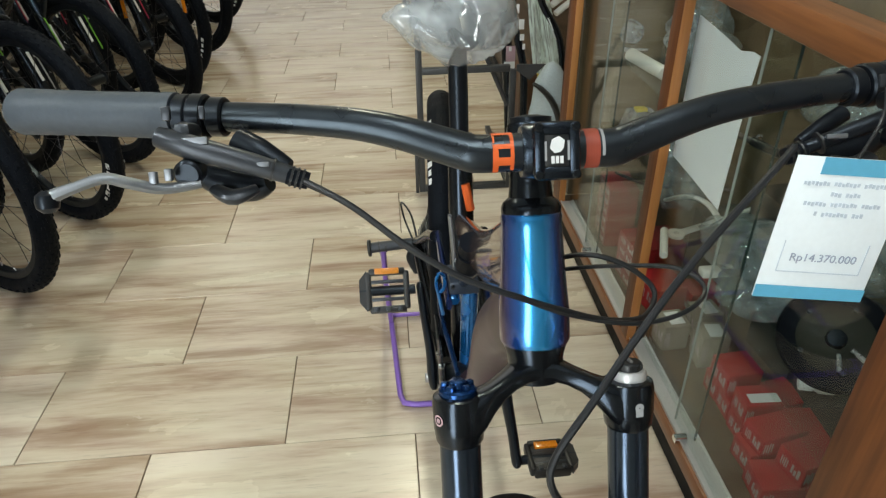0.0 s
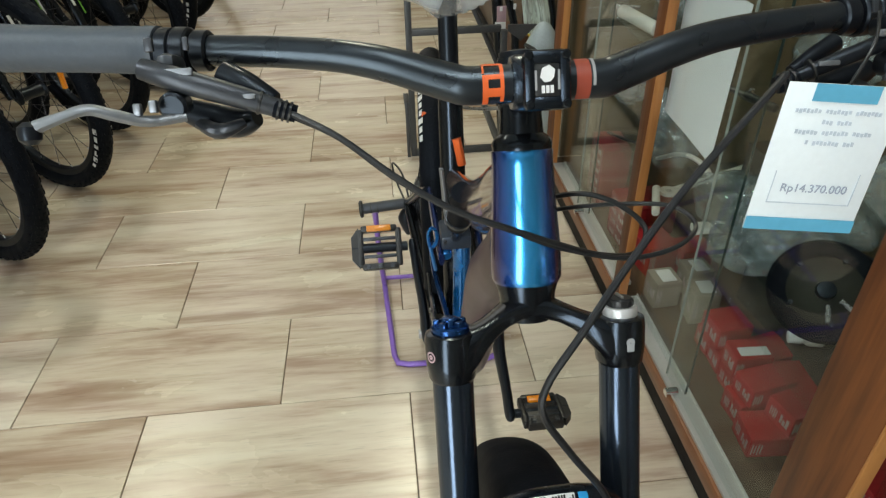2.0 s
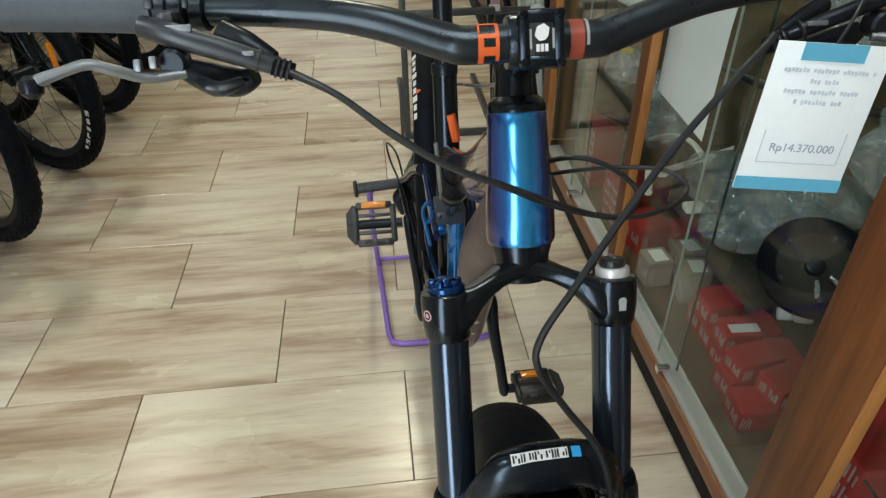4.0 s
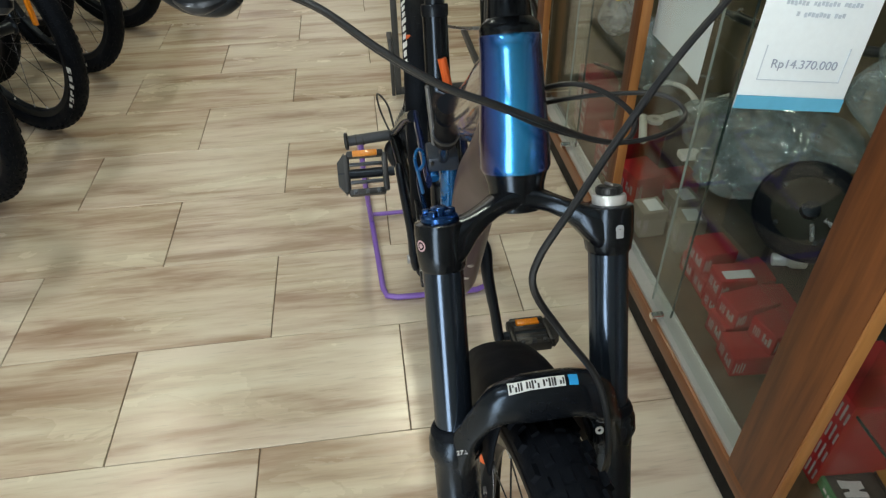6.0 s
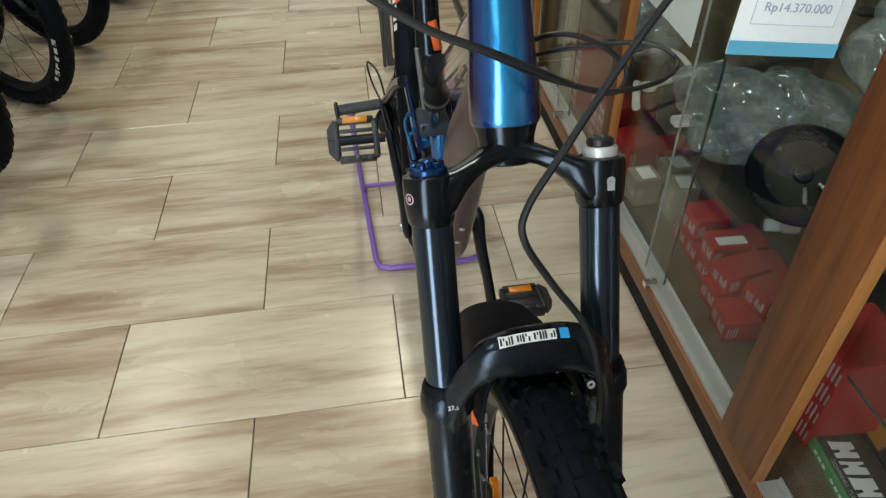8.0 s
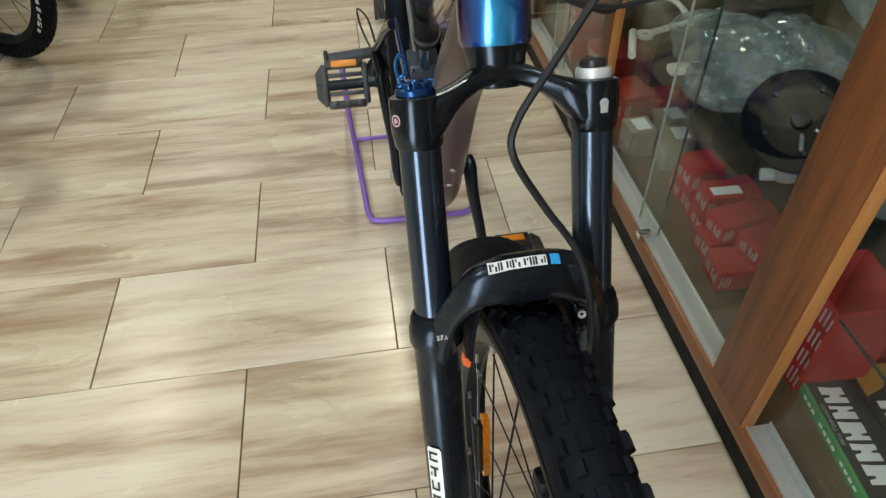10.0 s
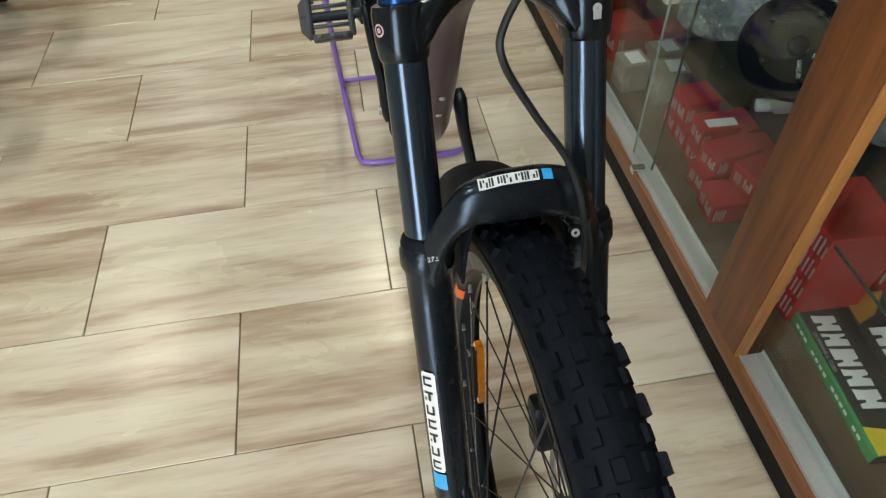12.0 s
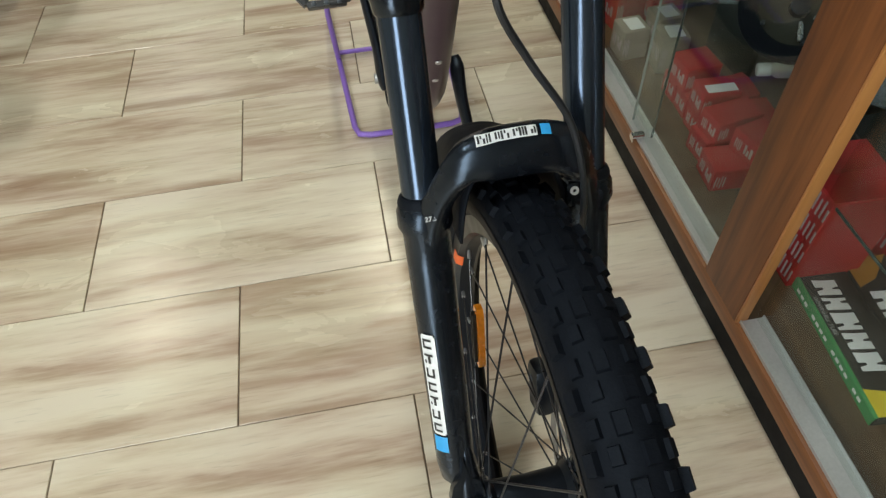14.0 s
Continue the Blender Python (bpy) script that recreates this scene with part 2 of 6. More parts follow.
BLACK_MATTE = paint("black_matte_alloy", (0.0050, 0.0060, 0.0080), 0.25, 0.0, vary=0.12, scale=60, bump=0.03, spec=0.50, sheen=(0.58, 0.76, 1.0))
STANCHION = paint("black_anodised_tube", (0.050, 0.069, 0.100), 0.19, 0.85, vary=0.08, scale=14)
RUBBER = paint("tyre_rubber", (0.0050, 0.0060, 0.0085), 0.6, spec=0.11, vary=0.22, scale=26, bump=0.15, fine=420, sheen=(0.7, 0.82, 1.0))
SIDEWALL = paint("worn_tyre_flank", (0.026, 0.022, 0.019), 0.75, vary=0.25, scale=18, bump=0.2, spec=0.15)
GRIP_RUBBER = paint("grey_grip_rubber", (0.050, 0.064, 0.082), 0.55, vary=0.12, scale=20, bump=0.2)
BAR_BLACK = paint("black_anodised_bar", (0.010, 0.0115, 0.014), 0.29, 0.0, vary=0.12, scale=40, spec=0.6, sheen=(0.7, 0.86, 1.0))
HOSE = paint("black_hose", (0.012, 0.0135, 0.016), 0.42, vary=0.12)
GREY_ALLOY = paint("dark_grey_alloy", (0.052, 0.058, 0.068), 0.36, 0.55, vary=0.12, scale=30)
GREY_SILVER = paint("dull_silver_alloy", (0.25, 0.268, 0.295), 0.42, 0.8, vary=0.1, scale=30)
PALE_ALLOY = paint("pale_satin_alloy", (0.72, 0.73, 0.74), 0.38, 0.5, vary=0.06, scale=30)
SILVER = paint("silver_alloy", (0.50, 0.51, 0.53), 0.3, 0.85, vary=0.1, scale=30)
STEEL = paint("dark_steel_spoke", (0.045, 0.045, 0.05), 0.3, 0.8)
BLUE_PAINT = paint("metallic_blue_paint", (0.014, 0.17, 0.50), 0.26, 0.7, vary=0.10, scale=9, coat=1.0, fine=900)
PURPLE_PAINT = paint("plum_metallic_paint", (0.070, 0.040, 0.036), 0.12, 0.0, vary=0.12, scale=9, coat=0.6, fine=60, bump=0.25, spec=0.5)
DARK_PLUM = paint("dark_plum_paint", (0.040, 0.022, 0.032), 0.30, vary=0.16, scale=9, fine=900, spec=0.3)
HEAD_PAINT = edge_shift_paint()
DARK_BLUE = paint("slate_blue_alloy", (0.030, 0.042, 0.064), 0.35, 0.2, vary=0.12, scale=30)
NAVY_PAINT = paint("deep_blue_paint", (0.012, 0.028, 0.11), 0.22, 0.5, vary=0.12, scale=9, coat=1.0)
BLUE_ANO = paint("blue_anodised_cap", (0.015, 0.06, 0.19), 0.24, 0.8)
ORANGE_MARK = paint("orange_print", (0.72, 0.12, 0.02), 0.45, vary=0.06)
RED_MARK = paint("red_brown_print", (0.30, 0.055, 0.03), 0.45, vary=0.08)
WHITE_MARK = paint("white_print", (0.74, 0.75, 0.75), 0.45, vary=0.06)
GREY_MARK = paint("grey_print", (0.33, 0.34, 0.35), 0.45, vary=0.06)
BLUE_MARK = paint("blue_print", (0.025, 0.33, 0.70), 0.4, vary=0.05)
PINK_MARK = paint("pink_print", (0.42, 0.28, 0.31), 0.45)
AMBER = paint("amber_reflector", (0.92, 0.29, 0.012), 0.25, vary=0.12, scale=300, coat=0.6)
DULL_AMBER = paint("dull_amber_reflector", (0.62, 0.22, 0.02), 0.3, vary=0.2, scale=200, coat=0.4)
PEDAL = paint("black_pedal_plastic", (0.012, 0.012, 0.013), 0.42, vary=0.15, scale=60, bump=0.1)
PURPLE_STEEL = paint("purple_powder_coat", (0.235, 0.125, 0.52), 0.33, 0.1, vary=0.12, scale=40, coat=0.3)
GREY_STEEL = paint("grey_painted_steel", (0.06, 0.063, 0.066), 0.45, 0.3, vary=0.2, scale=18)
PAPER = paint("white_paper", (0.85, 0.885, 0.93), 0.85, vary=0.03, scale=14, bump=0.06)
TAG_WHITE = paint("laminated_card", (0.86, 0.93, 0.97), 0.25, vary=0.03, scale=10, coat=0.5)
TAG_BLUE = paint("card_blue_band", (0.12, 0.42, 0.62), 0.3, vary=0.05)
INK = paint("grey_ink", (0.33, 0.38, 0.47), 0.6)
PALE_INK = paint("pale_grey_ink", (0.52, 0.59, 0.67), 0.6)
RED_CARD = paint("red_carton", (0.37, 0.016, 0.020), 0.42, vary=0.14, scale=20)
RED_DEEP = paint("deep_red_packet", (0.24, 0.016, 0.018), 0.36, vary=0.2, scale=16, coat=0.3)
TAN_CARD = paint("grey_tan_carton", (0.24, 0.21, 0.17), 0.6, vary=0.1, scale=18)
BLACK_CARD = paint("black_carton", (0.022, 0.024, 0.023), 0.4, vary=0.2, scale=18)
GREEN_CARD = paint("green_carton", (0.045, 0.26, 0.085), 0.4, vary=0.12, scale=18)
OCHRE = paint("ochre_print", (0.36, 0.17, 0.025), 0.45)
DULL_MARK = paint("dull_white_print", (0.38, 0.32, 0.32), 0.5, vary=0.25, scale=60)
YELLOW_MARK = paint("yellow_print", (0.62, 0.48, 0.03), 0.45)
BLACK_PLASTIC = paint("black_plastic", (0.014, 0.015, 0.016), 0.35, vary=0.2, scale=30)
WHITE_PLASTIC = paint("white_plastic", (0.74, 0.74, 0.70), 0.4, vary=0.1, scale=20)
LAMP_GLOW = glowing("lit_tube_diffuser", (1.0, 0.97, 0.93), 5.0)
DAY_GLOW = glowing("bright_street_backdrop", (1.0, 0.96, 0.88), 0.6)
BROWN_CARD = paint("brown_carton", (0.10, 0.045, 0.022), 0.6, vary=0.2, scale=16)
MILKY = sheer("milky_film", (0.92, 0.95, 0.92), 0.3, 1.4, 0.9, (0.80, 0.92, 0.88), 5.0)
PALE_BAG = paint("pale_blue_grey_plastic", (0.50, 0.58, 0.60), 0.35, vary=0.15, scale=8)
OLIVE_PLATE = paint("olive_grey_plate", (0.022, 0.021, 0.014), 0.35, vary=0.3, scale=25, spec=0.2)
TEAL_MARK = paint("teal_print", (0.03, 0.22, 0.26), 0.4)

# ---------------------------------------------------------------- mesh helpers


class Geo:
    """A growing list of points and faces."""

    def __init__(self):
        self.v, self.f = [], []

    def add(self, verts, faces, m=None):
        k = len(self.v)
        self.v += [tuple(m @ Vector(p)) if m else tuple(p) for p in verts]
        self.f += [tuple(i + k for i in f) for f in faces]
        return self

    def join(self, other, m=None):
        return self.add(other.v, other.f, m)

    def moved(self, m):
        return Geo().add(self.v, self.f, m)

    def mesh(self, name, angle=35):
        me = bpy.data.meshes.new(name)
        me.from_pydata(self.v, [], self.f)
        bm = bmesh.new()
        bm.from_mesh(me)
        bmesh.ops.recalc_face_normals(bm, faces=bm.faces)
        bm.to_mesh(me)
        bm.free()
        me.shade_smooth()
        me.set_sharp_from_angle(angle=radians(angle))
        return me


def glide(points, n):
    """n points on a smooth curve through the given ones."""
    p = [Vector(q) for q in points]
    out = []
    for i in range(n):
        u = i / (n - 1) * (len(p) - 1)
        k = min(int(u), len(p) - 2)
        s = u - k
        a, b, c, d = p[max(k - 1, 0)], p[k], p[k + 1], p[min(k + 2, len(p) - 1)]
        out.append(0.5 * (2 * b + (c - a) * s + (2 * a - 5 * b + 4 * c - d) * s * s + (3 * b - a - 3 * c + d) * s ** 3))
    return out


def tube(points, radius, n=12, smooth=0, flat=1.0, side=None):
    """A round bar along points; radius: one, or one for each given point. flat: width across side against the other way."""
    rs = list(radius) if isinstance(radius, (list, tuple)) else [radius] * len(points)
    if smooth:
        xs = np.linspace(0, len(points) - 1, smooth)
        rs = [float(r) for r in np.interp(xs, range(len(rs)), rs)]
        points = glide(points, smooth)
    p = [Vector(q) for q in points]
    g = Geo()
    ref = Vector(side) if side else Vector((0.31, 0.17, 0.93))
    ring = []
    for i, q in enumerate(p):
        d = (p[min(i + 1, len(p) - 1)] - p[max(i - 1, 0)]).normalized()
        a = (ref - d * ref.dot(d)).normalized()
        b = d.cross(a)
        if not side:
            ref = a
        ring.append([q + rs[i] * (math.cos(t) * a * flat + math.sin(t) * b) for t in [2 * math.pi * k / n for k in range(n)]])
    verts = [v for r in ring for v in r]
    faces = [(i * n + k, i * n + (k + 1) % n, (i + 1) * n + (k + 1) % n, (i + 1) * n + k) for i in range(len(p) - 1) for k in range(n)]
    faces += [tuple(range(n)), tuple(range((len(p) - 1) * n, len(p) * n))]
    return g.add(verts, faces)


def lathe(profile, n=24, m=None, closed=False):
    """A profile of (radius, height) turned round z. closed: the profile is a ring in itself."""
    g = Geo()
    verts = [(r * math.cos(t), r * math.sin(t), z) for r, z in profile for t in [2 * math.pi * k / n for k in range(n)]]
    k = len(profile)
    faces = [(i * n + j, i * n + (j + 1) % n, ((i + 1) % k) * n + (j + 1) % n, ((i + 1) % k) * n + j) for i in range(k if closed else k - 1) for j in range(n)]
    if not closed:
        faces += [tuple(range(n)), tuple(range((k - 1) * n, k * n))]
    return g.add(verts, faces, m)


def block(cx, cy, cz, sx, sy, sz, bevel=0.0, m=None, seg=2):
    bm = bmesh.new()
    bmesh.ops.create_cube(bm, size=1, matrix=Matrix.Translation((cx, cy, cz)) @ Matrix.Diagonal((sx, sy, sz, 1)))
    if bevel:
        bmesh.ops.bevel(bm, geom=bm.edges[:], offset=bevel, segments=seg, affect="EDGES", profile=0.5)
    bm.verts.index_update()
    g = Geo().add([v.co for v in bm.verts], [[v.index for v in f.verts] for f in bm.faces], m)
    bm.free()
    return g


def prism(outline, depth, m=None):
    """A flat outline in x and y, given depth along z."""
    n = len(outline)
    v = [(x, y, 0) for x, y in outline] + [(x, y, depth) for x, y in outline]
    f = [tuple(range(n)), tuple(range(n, 2 * n))] + [(i, (i + 1) % n, n + (i + 1) % n, n + i) for i in range(n)]
    return Geo().add(v, f, m)


def aim(a, b):
    """The pose whose z runs from a to b."""
    a, b = Vector(a), Vector(b)
    return Matrix.Translation(a) @ (b - a).to_track_quat("Z", "Y").to_matrix().to_4x4()


def rod(a, b, r0, r1=None, n=16, bevel=0.0):
    """A straight bar from a to b with softened ends."""
    r1 = r0 if r1 is None else r1
    h = (Vector(b) - Vector(a)).length
    e = min(bevel, h / 3)
    prof = [(r0, 0), (r1, h)] if not bevel else [(r0 - e, 0), (r0, e), (r1, h - e), (r1 - e, h)]
    return lathe(prof, n, aim(a, b))


def thing(name, base, label, category, group="", kind=""):
    ob = new(name)
    ob.empty_display_size = 0.1
    ob.matrix_basis = base if isinstance(base, Matrix) else Matrix.Translation(base)
    return tagged(ob, label, category, group, kind)


def part(name, geo, material, parent=None, label="", m=None, angle=35):
    """One mesh under a thing or a part; points are in world metres."""
    me = geo if isinstance(geo, bpy.types.Mesh) else geo.mesh(name, angle)
    if material and not me.materials:
        me.materials.append(material)
    ob = new(name, me)
    if parent:
        ob.parent = parent
        if not parent.parent:
            ob.matrix_parent_inverse = parent.matrix_basis.inverted()
    if m:
        ob.matrix_basis = m
    if label:
        ob["label"] = label
    return ob


def solo(name, geo, material, label, category, group="", kind="", angle=35):
    """A thing that is one mesh."""
    return tagged(part(name, geo, material, None, "", None, angle), label, category, group, kind)


# ---------------------------------------------------------------- room
X0, X1, Y0, Y1 = -2.7, 2.7, -3.0, 6.9
T = 0.15
floor = solo("floor", block((X0 + X1) / 2, (Y0 + Y1) / 2, -0.056, X1 - X0 + 2 * T, Y1 - Y0 + 2 * T, 0.105), GROUT, "tiled shop floor of pale wood-look boards", "floor", kind="structure")
ceiling = solo("ceiling", block((X0 + X1) / 2, (Y0 + Y1) / 2, CEILING + 0.05, X1 - X0 + 2 * T, Y1 - Y0 + 2 * T, 0.1), CEIL, "plain white painted shop ceiling", "ceiling", kind="structure")
solo("wall_west", block(X0 - T / 2, (Y0 + Y1) / 2, CEILING / 2, T, Y1 - Y0, CEILING - 0.004), PLASTER, "plain cream plastered shop wall", "wall", kind="structure")
solo("wall_east", block(X1 + T / 2, (Y0 + Y1) / 2, CEILING / 2, T, Y1 - Y0, CEILING - 0.004), PLASTER, "plain cream plastered shop wall", "wall", kind="structure")


def end_wall(name, y, x0, x1, z0, z1):
    """A wall across the room with one opening through it."""
    g = Geo()
    yc = y + (T / 2 if y > 0 else -T / 2)
    g.join(block((X0 - T + x0) / 2, yc, CEILING / 2, x0 - X0 + T, T, CEILING - 0.004)).join(block((x1 + X1 + T) / 2, yc, CEILING / 2, X1 + T - x1, T, CEILING - 0.004))
    g.join(block((x0 + x1) / 2, yc, (z1 + CEILING) / 2, x1 - x0, T, CEILING - z1 - 0.004))
    if z0 > 0:
        g.join(block((x0 + x1) / 2, yc, z0 / 2, x1 - x0, T, z0))
    return solo(name, g, PLASTER, "cream plastered wall with a wide shop opening", "wall", kind="structure")


end_wall("wall_north", Y1, -1.3, 1.1, 0.35, 2.35)
end_wall("wall_south", Y0, -0.825, 0.025, 0.0, 2.2)
solo("backdrop_north", block(-0.1, Y1 + 1.2, 1.3, 5, 0.02, 3.4), DAY_GLOW, "bright street daylight beyond the shop opening", "backdrop", kind="structure")
solo("backdrop_south", block(-0.3, Y0 - 1.2, 1.3, 5, 0.02, 3.4), DAY_GLOW, "bright street daylight beyond the shop opening", "backdrop", kind="structure")

for lx, ly in LAMPS:
    lamp_fit = thing("ceiling_light", (lx, ly, CEILING), "white ceiling light with a long lit tube", "ceiling light", "lights on the ceiling")
    part("housing", block(lx, ly, CEILING - 0.03, 0.16, 1.26, 0.056, 0.006), CEIL, lamp_fit)
    part("diffuser", block(lx, ly, CEILING - 0.068, 0.10, 1.2, 0.02, 0.008), LAMP_GLOW, lamp_fit)

# ---------------------------------------------------------------- the blue mountain bike
bike = thing("mountain_bike", (0.995, -0.33, 0), "metallic blue mountain bike with black fork on a purple stand", "bicycle")
# steering frame: x across, y to the rear, z up along the steering axis, from the foot of the head tube
STEER_UP = Vector((0.0015, 0.4077, 0.9131)).normalized()


def steering(yaw, lean):
    """The steering frame turned by yaw degrees."""
    lat = Vector((math.cos(radians(yaw)), math.sin(radians(yaw)), lean))
    lat = (lat - STEER_UP * lat.dot(STEER_UP)).normalized()
    return Matrix.Translation((0.9941, -0.655, 0.8411)) @ Matrix((lat, STEER_UP.cross(lat), STEER_UP)).transposed().to_4x4()


S = steering(2.5, -0.002)          # fork and front wheel
B = Matrix.Translation((0.002, 0.003, -0.003)) @ steering(-2.5, 0.0)   # stem and bars, a little out of true with the wheel
LEG, FWD = 0.0693, -0.026          # half the leg spacing; legs ahead of the steerer
AXLE = Vector((0, -0.038, -0.558))
WHEEL_R = 0.350


def sp(x, y, z):
    return S @ Vector((x, y, z))


def sb(x, y, z):
    return B @ Vector((x, y, z))


def rear_x(y):
    """The bike's middle plane behind the head tube."""
    return 0.992 + 0.010 * (y + 0.65)


# --- wheels, built round the x axis at the origin


def tyre_geo(R, sec, knobs=64, height=0.0055, shoulder=1.20):
    turn = Matrix.Rotation(radians(90), 4, "Y")
    c = R - height - sec
    prof = [(c + sec * math.cos(a) * (1.0 if math.cos(a) > 0 else 0.95), sec * 1.04 * math.sin(a)) for a in np.linspace(-2.55, 2.55, 15)]
    g = lathe(prof + [(c - sec * 0.55, sec * 0.3), (c - sec * 0.55, -sec * 0.3)], 72, turn, closed=True)
    tread = Geo()
    if knobs:
        pitch = 2 * math.pi / knobs
        # (angle, phase, width, length, height): low blocks down the middle, tall ones at the shoulders
        rows = [(-0.20, 0.0, 0.0100, 0.0150, 0.62), (0.20, 0.5, 0.0100, 0.0150, 0.62), (-0.50, 0.45, 0.0085, 0.0120, 0.62), (0.50, 0.95, 0.0085, 0.0120, 0.62), (-shoulder * 0.76, 0.0, 0.0080, 0.0125, 0.72), (shoulder * 0.76, 0.5, 0.0080, 0.0125, 0.72), (-shoulder, 0.5, 0.0095, 0.0150, 1.05), (shoulder, 0.0, 0.0095, 0.0150, 1.15)]
        for i in range(knobs):
            for a, ph, w, ln, tall in rows:
                t = (i + ph) * pitch
                h = height * tall
                m = Matrix.Rotation(t, 4, "X") @ Matrix.Translation((0, 0, c)) @ Matrix.Rotation(a, 4, "Y") @ Matrix.Translation((0, 0, sec - 0.001))
                w2, l2 = w / 2, ln / 2
                v = [(-w2, -l2, 0), (w2, -l2, 0), (w2, l2, 0), (-w2, l2, 0), (-w2 * .82, -l2 * .85, h), (w2 * .82, -l2 * .85, h), (w2 * .82, l2 * .85, h), (-w2 * .82, l2 * .85, h)]
                tread.add(v, [(4, 5, 6, 7), (0, 1, 5, 4), (1, 2, 6, 5), (2, 3, 7, 6), (3, 0, 4, 7)], m)
    return g, tread


def add_wheel(name, owner, m, R=0.35, sec=0.0275, knobs=64, spokes=32, disc_side=1, rim_r=0.293, label="", marks=None, hub_w=0.05, flank=None, lug=0.0055, shoulder=1.20):
    """A spoked wheel with its tyre; m puts its middle and axle in place."""
    turn = m @ Matrix.Rotation(radians(90), 4, "Y")
    rim = part(name, lathe([(rim_r - 0.022, -0.008), (rim_r - 0.018, -0.0135), (rim_r + 0.004, -0.0155), (rim_r + 0.004, 0.0155), (rim_r - 0.018, 0.0135), (rim_r - 0.022, 0.008)], 72, turn, closed=True), BLACK_SATIN, owner, label)
    g, tread = tyre_geo(R, sec, knobs, lug, shoulder)
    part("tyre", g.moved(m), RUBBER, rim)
    if flank:
        c = R - 0.0055 - sec
        arc = [(c + (sec + 0.0006) * math.cos(a), (sec + 0.0006) * 1.04 * math.sin(a)) for a in np.linspace(1.50, 2.25, 8)]
        for sg in (-1, 1):
            part("sidewall", Geo().add(*(lambda q: (q.v, [f for f in q.f if len(f) == 4]))(lathe([(r, sg * z) for r, z in arc], 72, turn))), SIDEWALL, rim, "dull brownish tyre flank")
    if knobs:
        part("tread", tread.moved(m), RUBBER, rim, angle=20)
    part("hub", lathe([(0.009, -0.055), (0.011, -hub_w), (0.027, -hub_w + 0.004), (0.028, -hub_w + 0.008), (0.021, -hub_w + 0.014), (0.0195, 0), (0.021, hub_w - 0.014), (0.028, hub_w - 0.008), (0.027, hub_w - 0.004), (0.011, hub_w), (0.009, 0.055)], 20, turn), BLACK_SATIN, rim)
    spoke_mesh = rod((0, 0, 0), (0, 0, 1), 0.0011, n=5).mesh("spoke")
    nipple_mesh = rod((0, 0, 0), (0, 0, 0.013), 0.0024, 0.0018, n=6).mesh("nipple")
    for i in range(spokes):
        sd = 1 if i % 2 else -1
        lead = 1 if (i // 2) % 2 else -1
        a = 2 * math.pi * i / spokes
        ha = a + lead * 0.95
        p = Vector((sd * (hub_w - 0.006), 0.026 * math.cos(ha), 0.026 * math.sin(ha)))
        q = Vector((sd * 0.003, (rim_r - 0.02) * math.cos(a), (rim_r - 0.02) * math.sin(a)))
        mm = m @ aim(p, q) @ Matrix.Diagonal((1, 1, (q - p).length, 1))
        part("spoke", spoke_mesh, STEEL, rim, m=mm)
        part("nipple", nipple_mesh, SILVER, rim, m=m @ aim(q - (q - p).normalized() * 0.012, q))
    if disc_side:
        dm = m @ Matrix.Translation((disc_side * 0.058, 0, 0)) @ Matrix.Rotation(radians(90), 4, "Y")
        g = lathe([(0.090, -0.001), (0.090, 0.001), (0.074, 0.001), (0.074, -0.001)], 48, dm, closed=True)
        for k in range(6):
            a = k * math.pi / 3
            g.join(block(0, 0.05, 0, 0.008, 0.058, 0.0018, m=dm @ Matrix.Rotation(a, 4, "Z") @ Matrix.Rotation(0.35, 4, "Z")))
        part("brake_disc", g, SILVER, rim)
    return rim


front_m = S @ Matrix.Translation(AXLE) @ Matrix.Rotation(radians(1.1), 4, "Y") @ Matrix.Rotation(radians(0.6), 4, "Z")
front = add_wheel("front_wheel", bike, front_m, WHEEL_R, 0.0285, 57, 32, 1, label="black spoked front wheel with a knobbly tyre", flank=True, shoulder=1.02)
# amber spoke reflector and an orange mark on the rim
refl_m = front_m @ Matrix.Translation((-0.0265, 0.076, 0.150)) @ Matrix.Rotation(radians(90), 4, "Y") @ Matrix.Rotation(radians(6), 4, "Z")
refl = part("reflector", prism([(-0.038, -0.005), (-0.031, -0.0085), (0.031, -0.0085), (0.038, -0.005), (0.038, 0.005), (0.031, 0.0085), (-0.031, 0.0085), (-0.038, 0.005)], 0.007, refl_m), AMBER, front, "amber plastic spoke reflector")
for v in (-0.0030, 0.0032):
    part("groove", block(0, v, 0, 0.062, 0.0016, 0.0082, 0, refl_m), BLACK_PLASTIC, refl)
ring_arc = Geo()
vs = [front_m @ Vector((x, r * math.cos(a), r * math.sin(a))) for a in np.linspace(radians(36.0), radians(41.0), 4) for r, x in ((0.2700, -0.0070), (0.2702, -0.0090), (0.2745, -0.0145), (0.2830, -0.0156))]
ring_arc.add(vs, [(4 * k + j, 4 * k + j + 1, 4 * k + j + 5, 4 * k + j + 4) for k in range(3) for j in range(3)])
part("rim_mark", ring_arc, ORANGE_MARK, front, "small orange mark on the rim")
rear_m = Matrix.Translation((rear_x(0.27) - 0.008, 0.27, 0.356)) @ Matrix.Rotation(radians(-4.0), 4, "Z")
rear = add_wheel("rear_wheel", bike, rear_m, WHEEL_R, 0.0285, 60, 28, 1, label="black spoked rear wheel with a worn tyre", lug=0.0012)
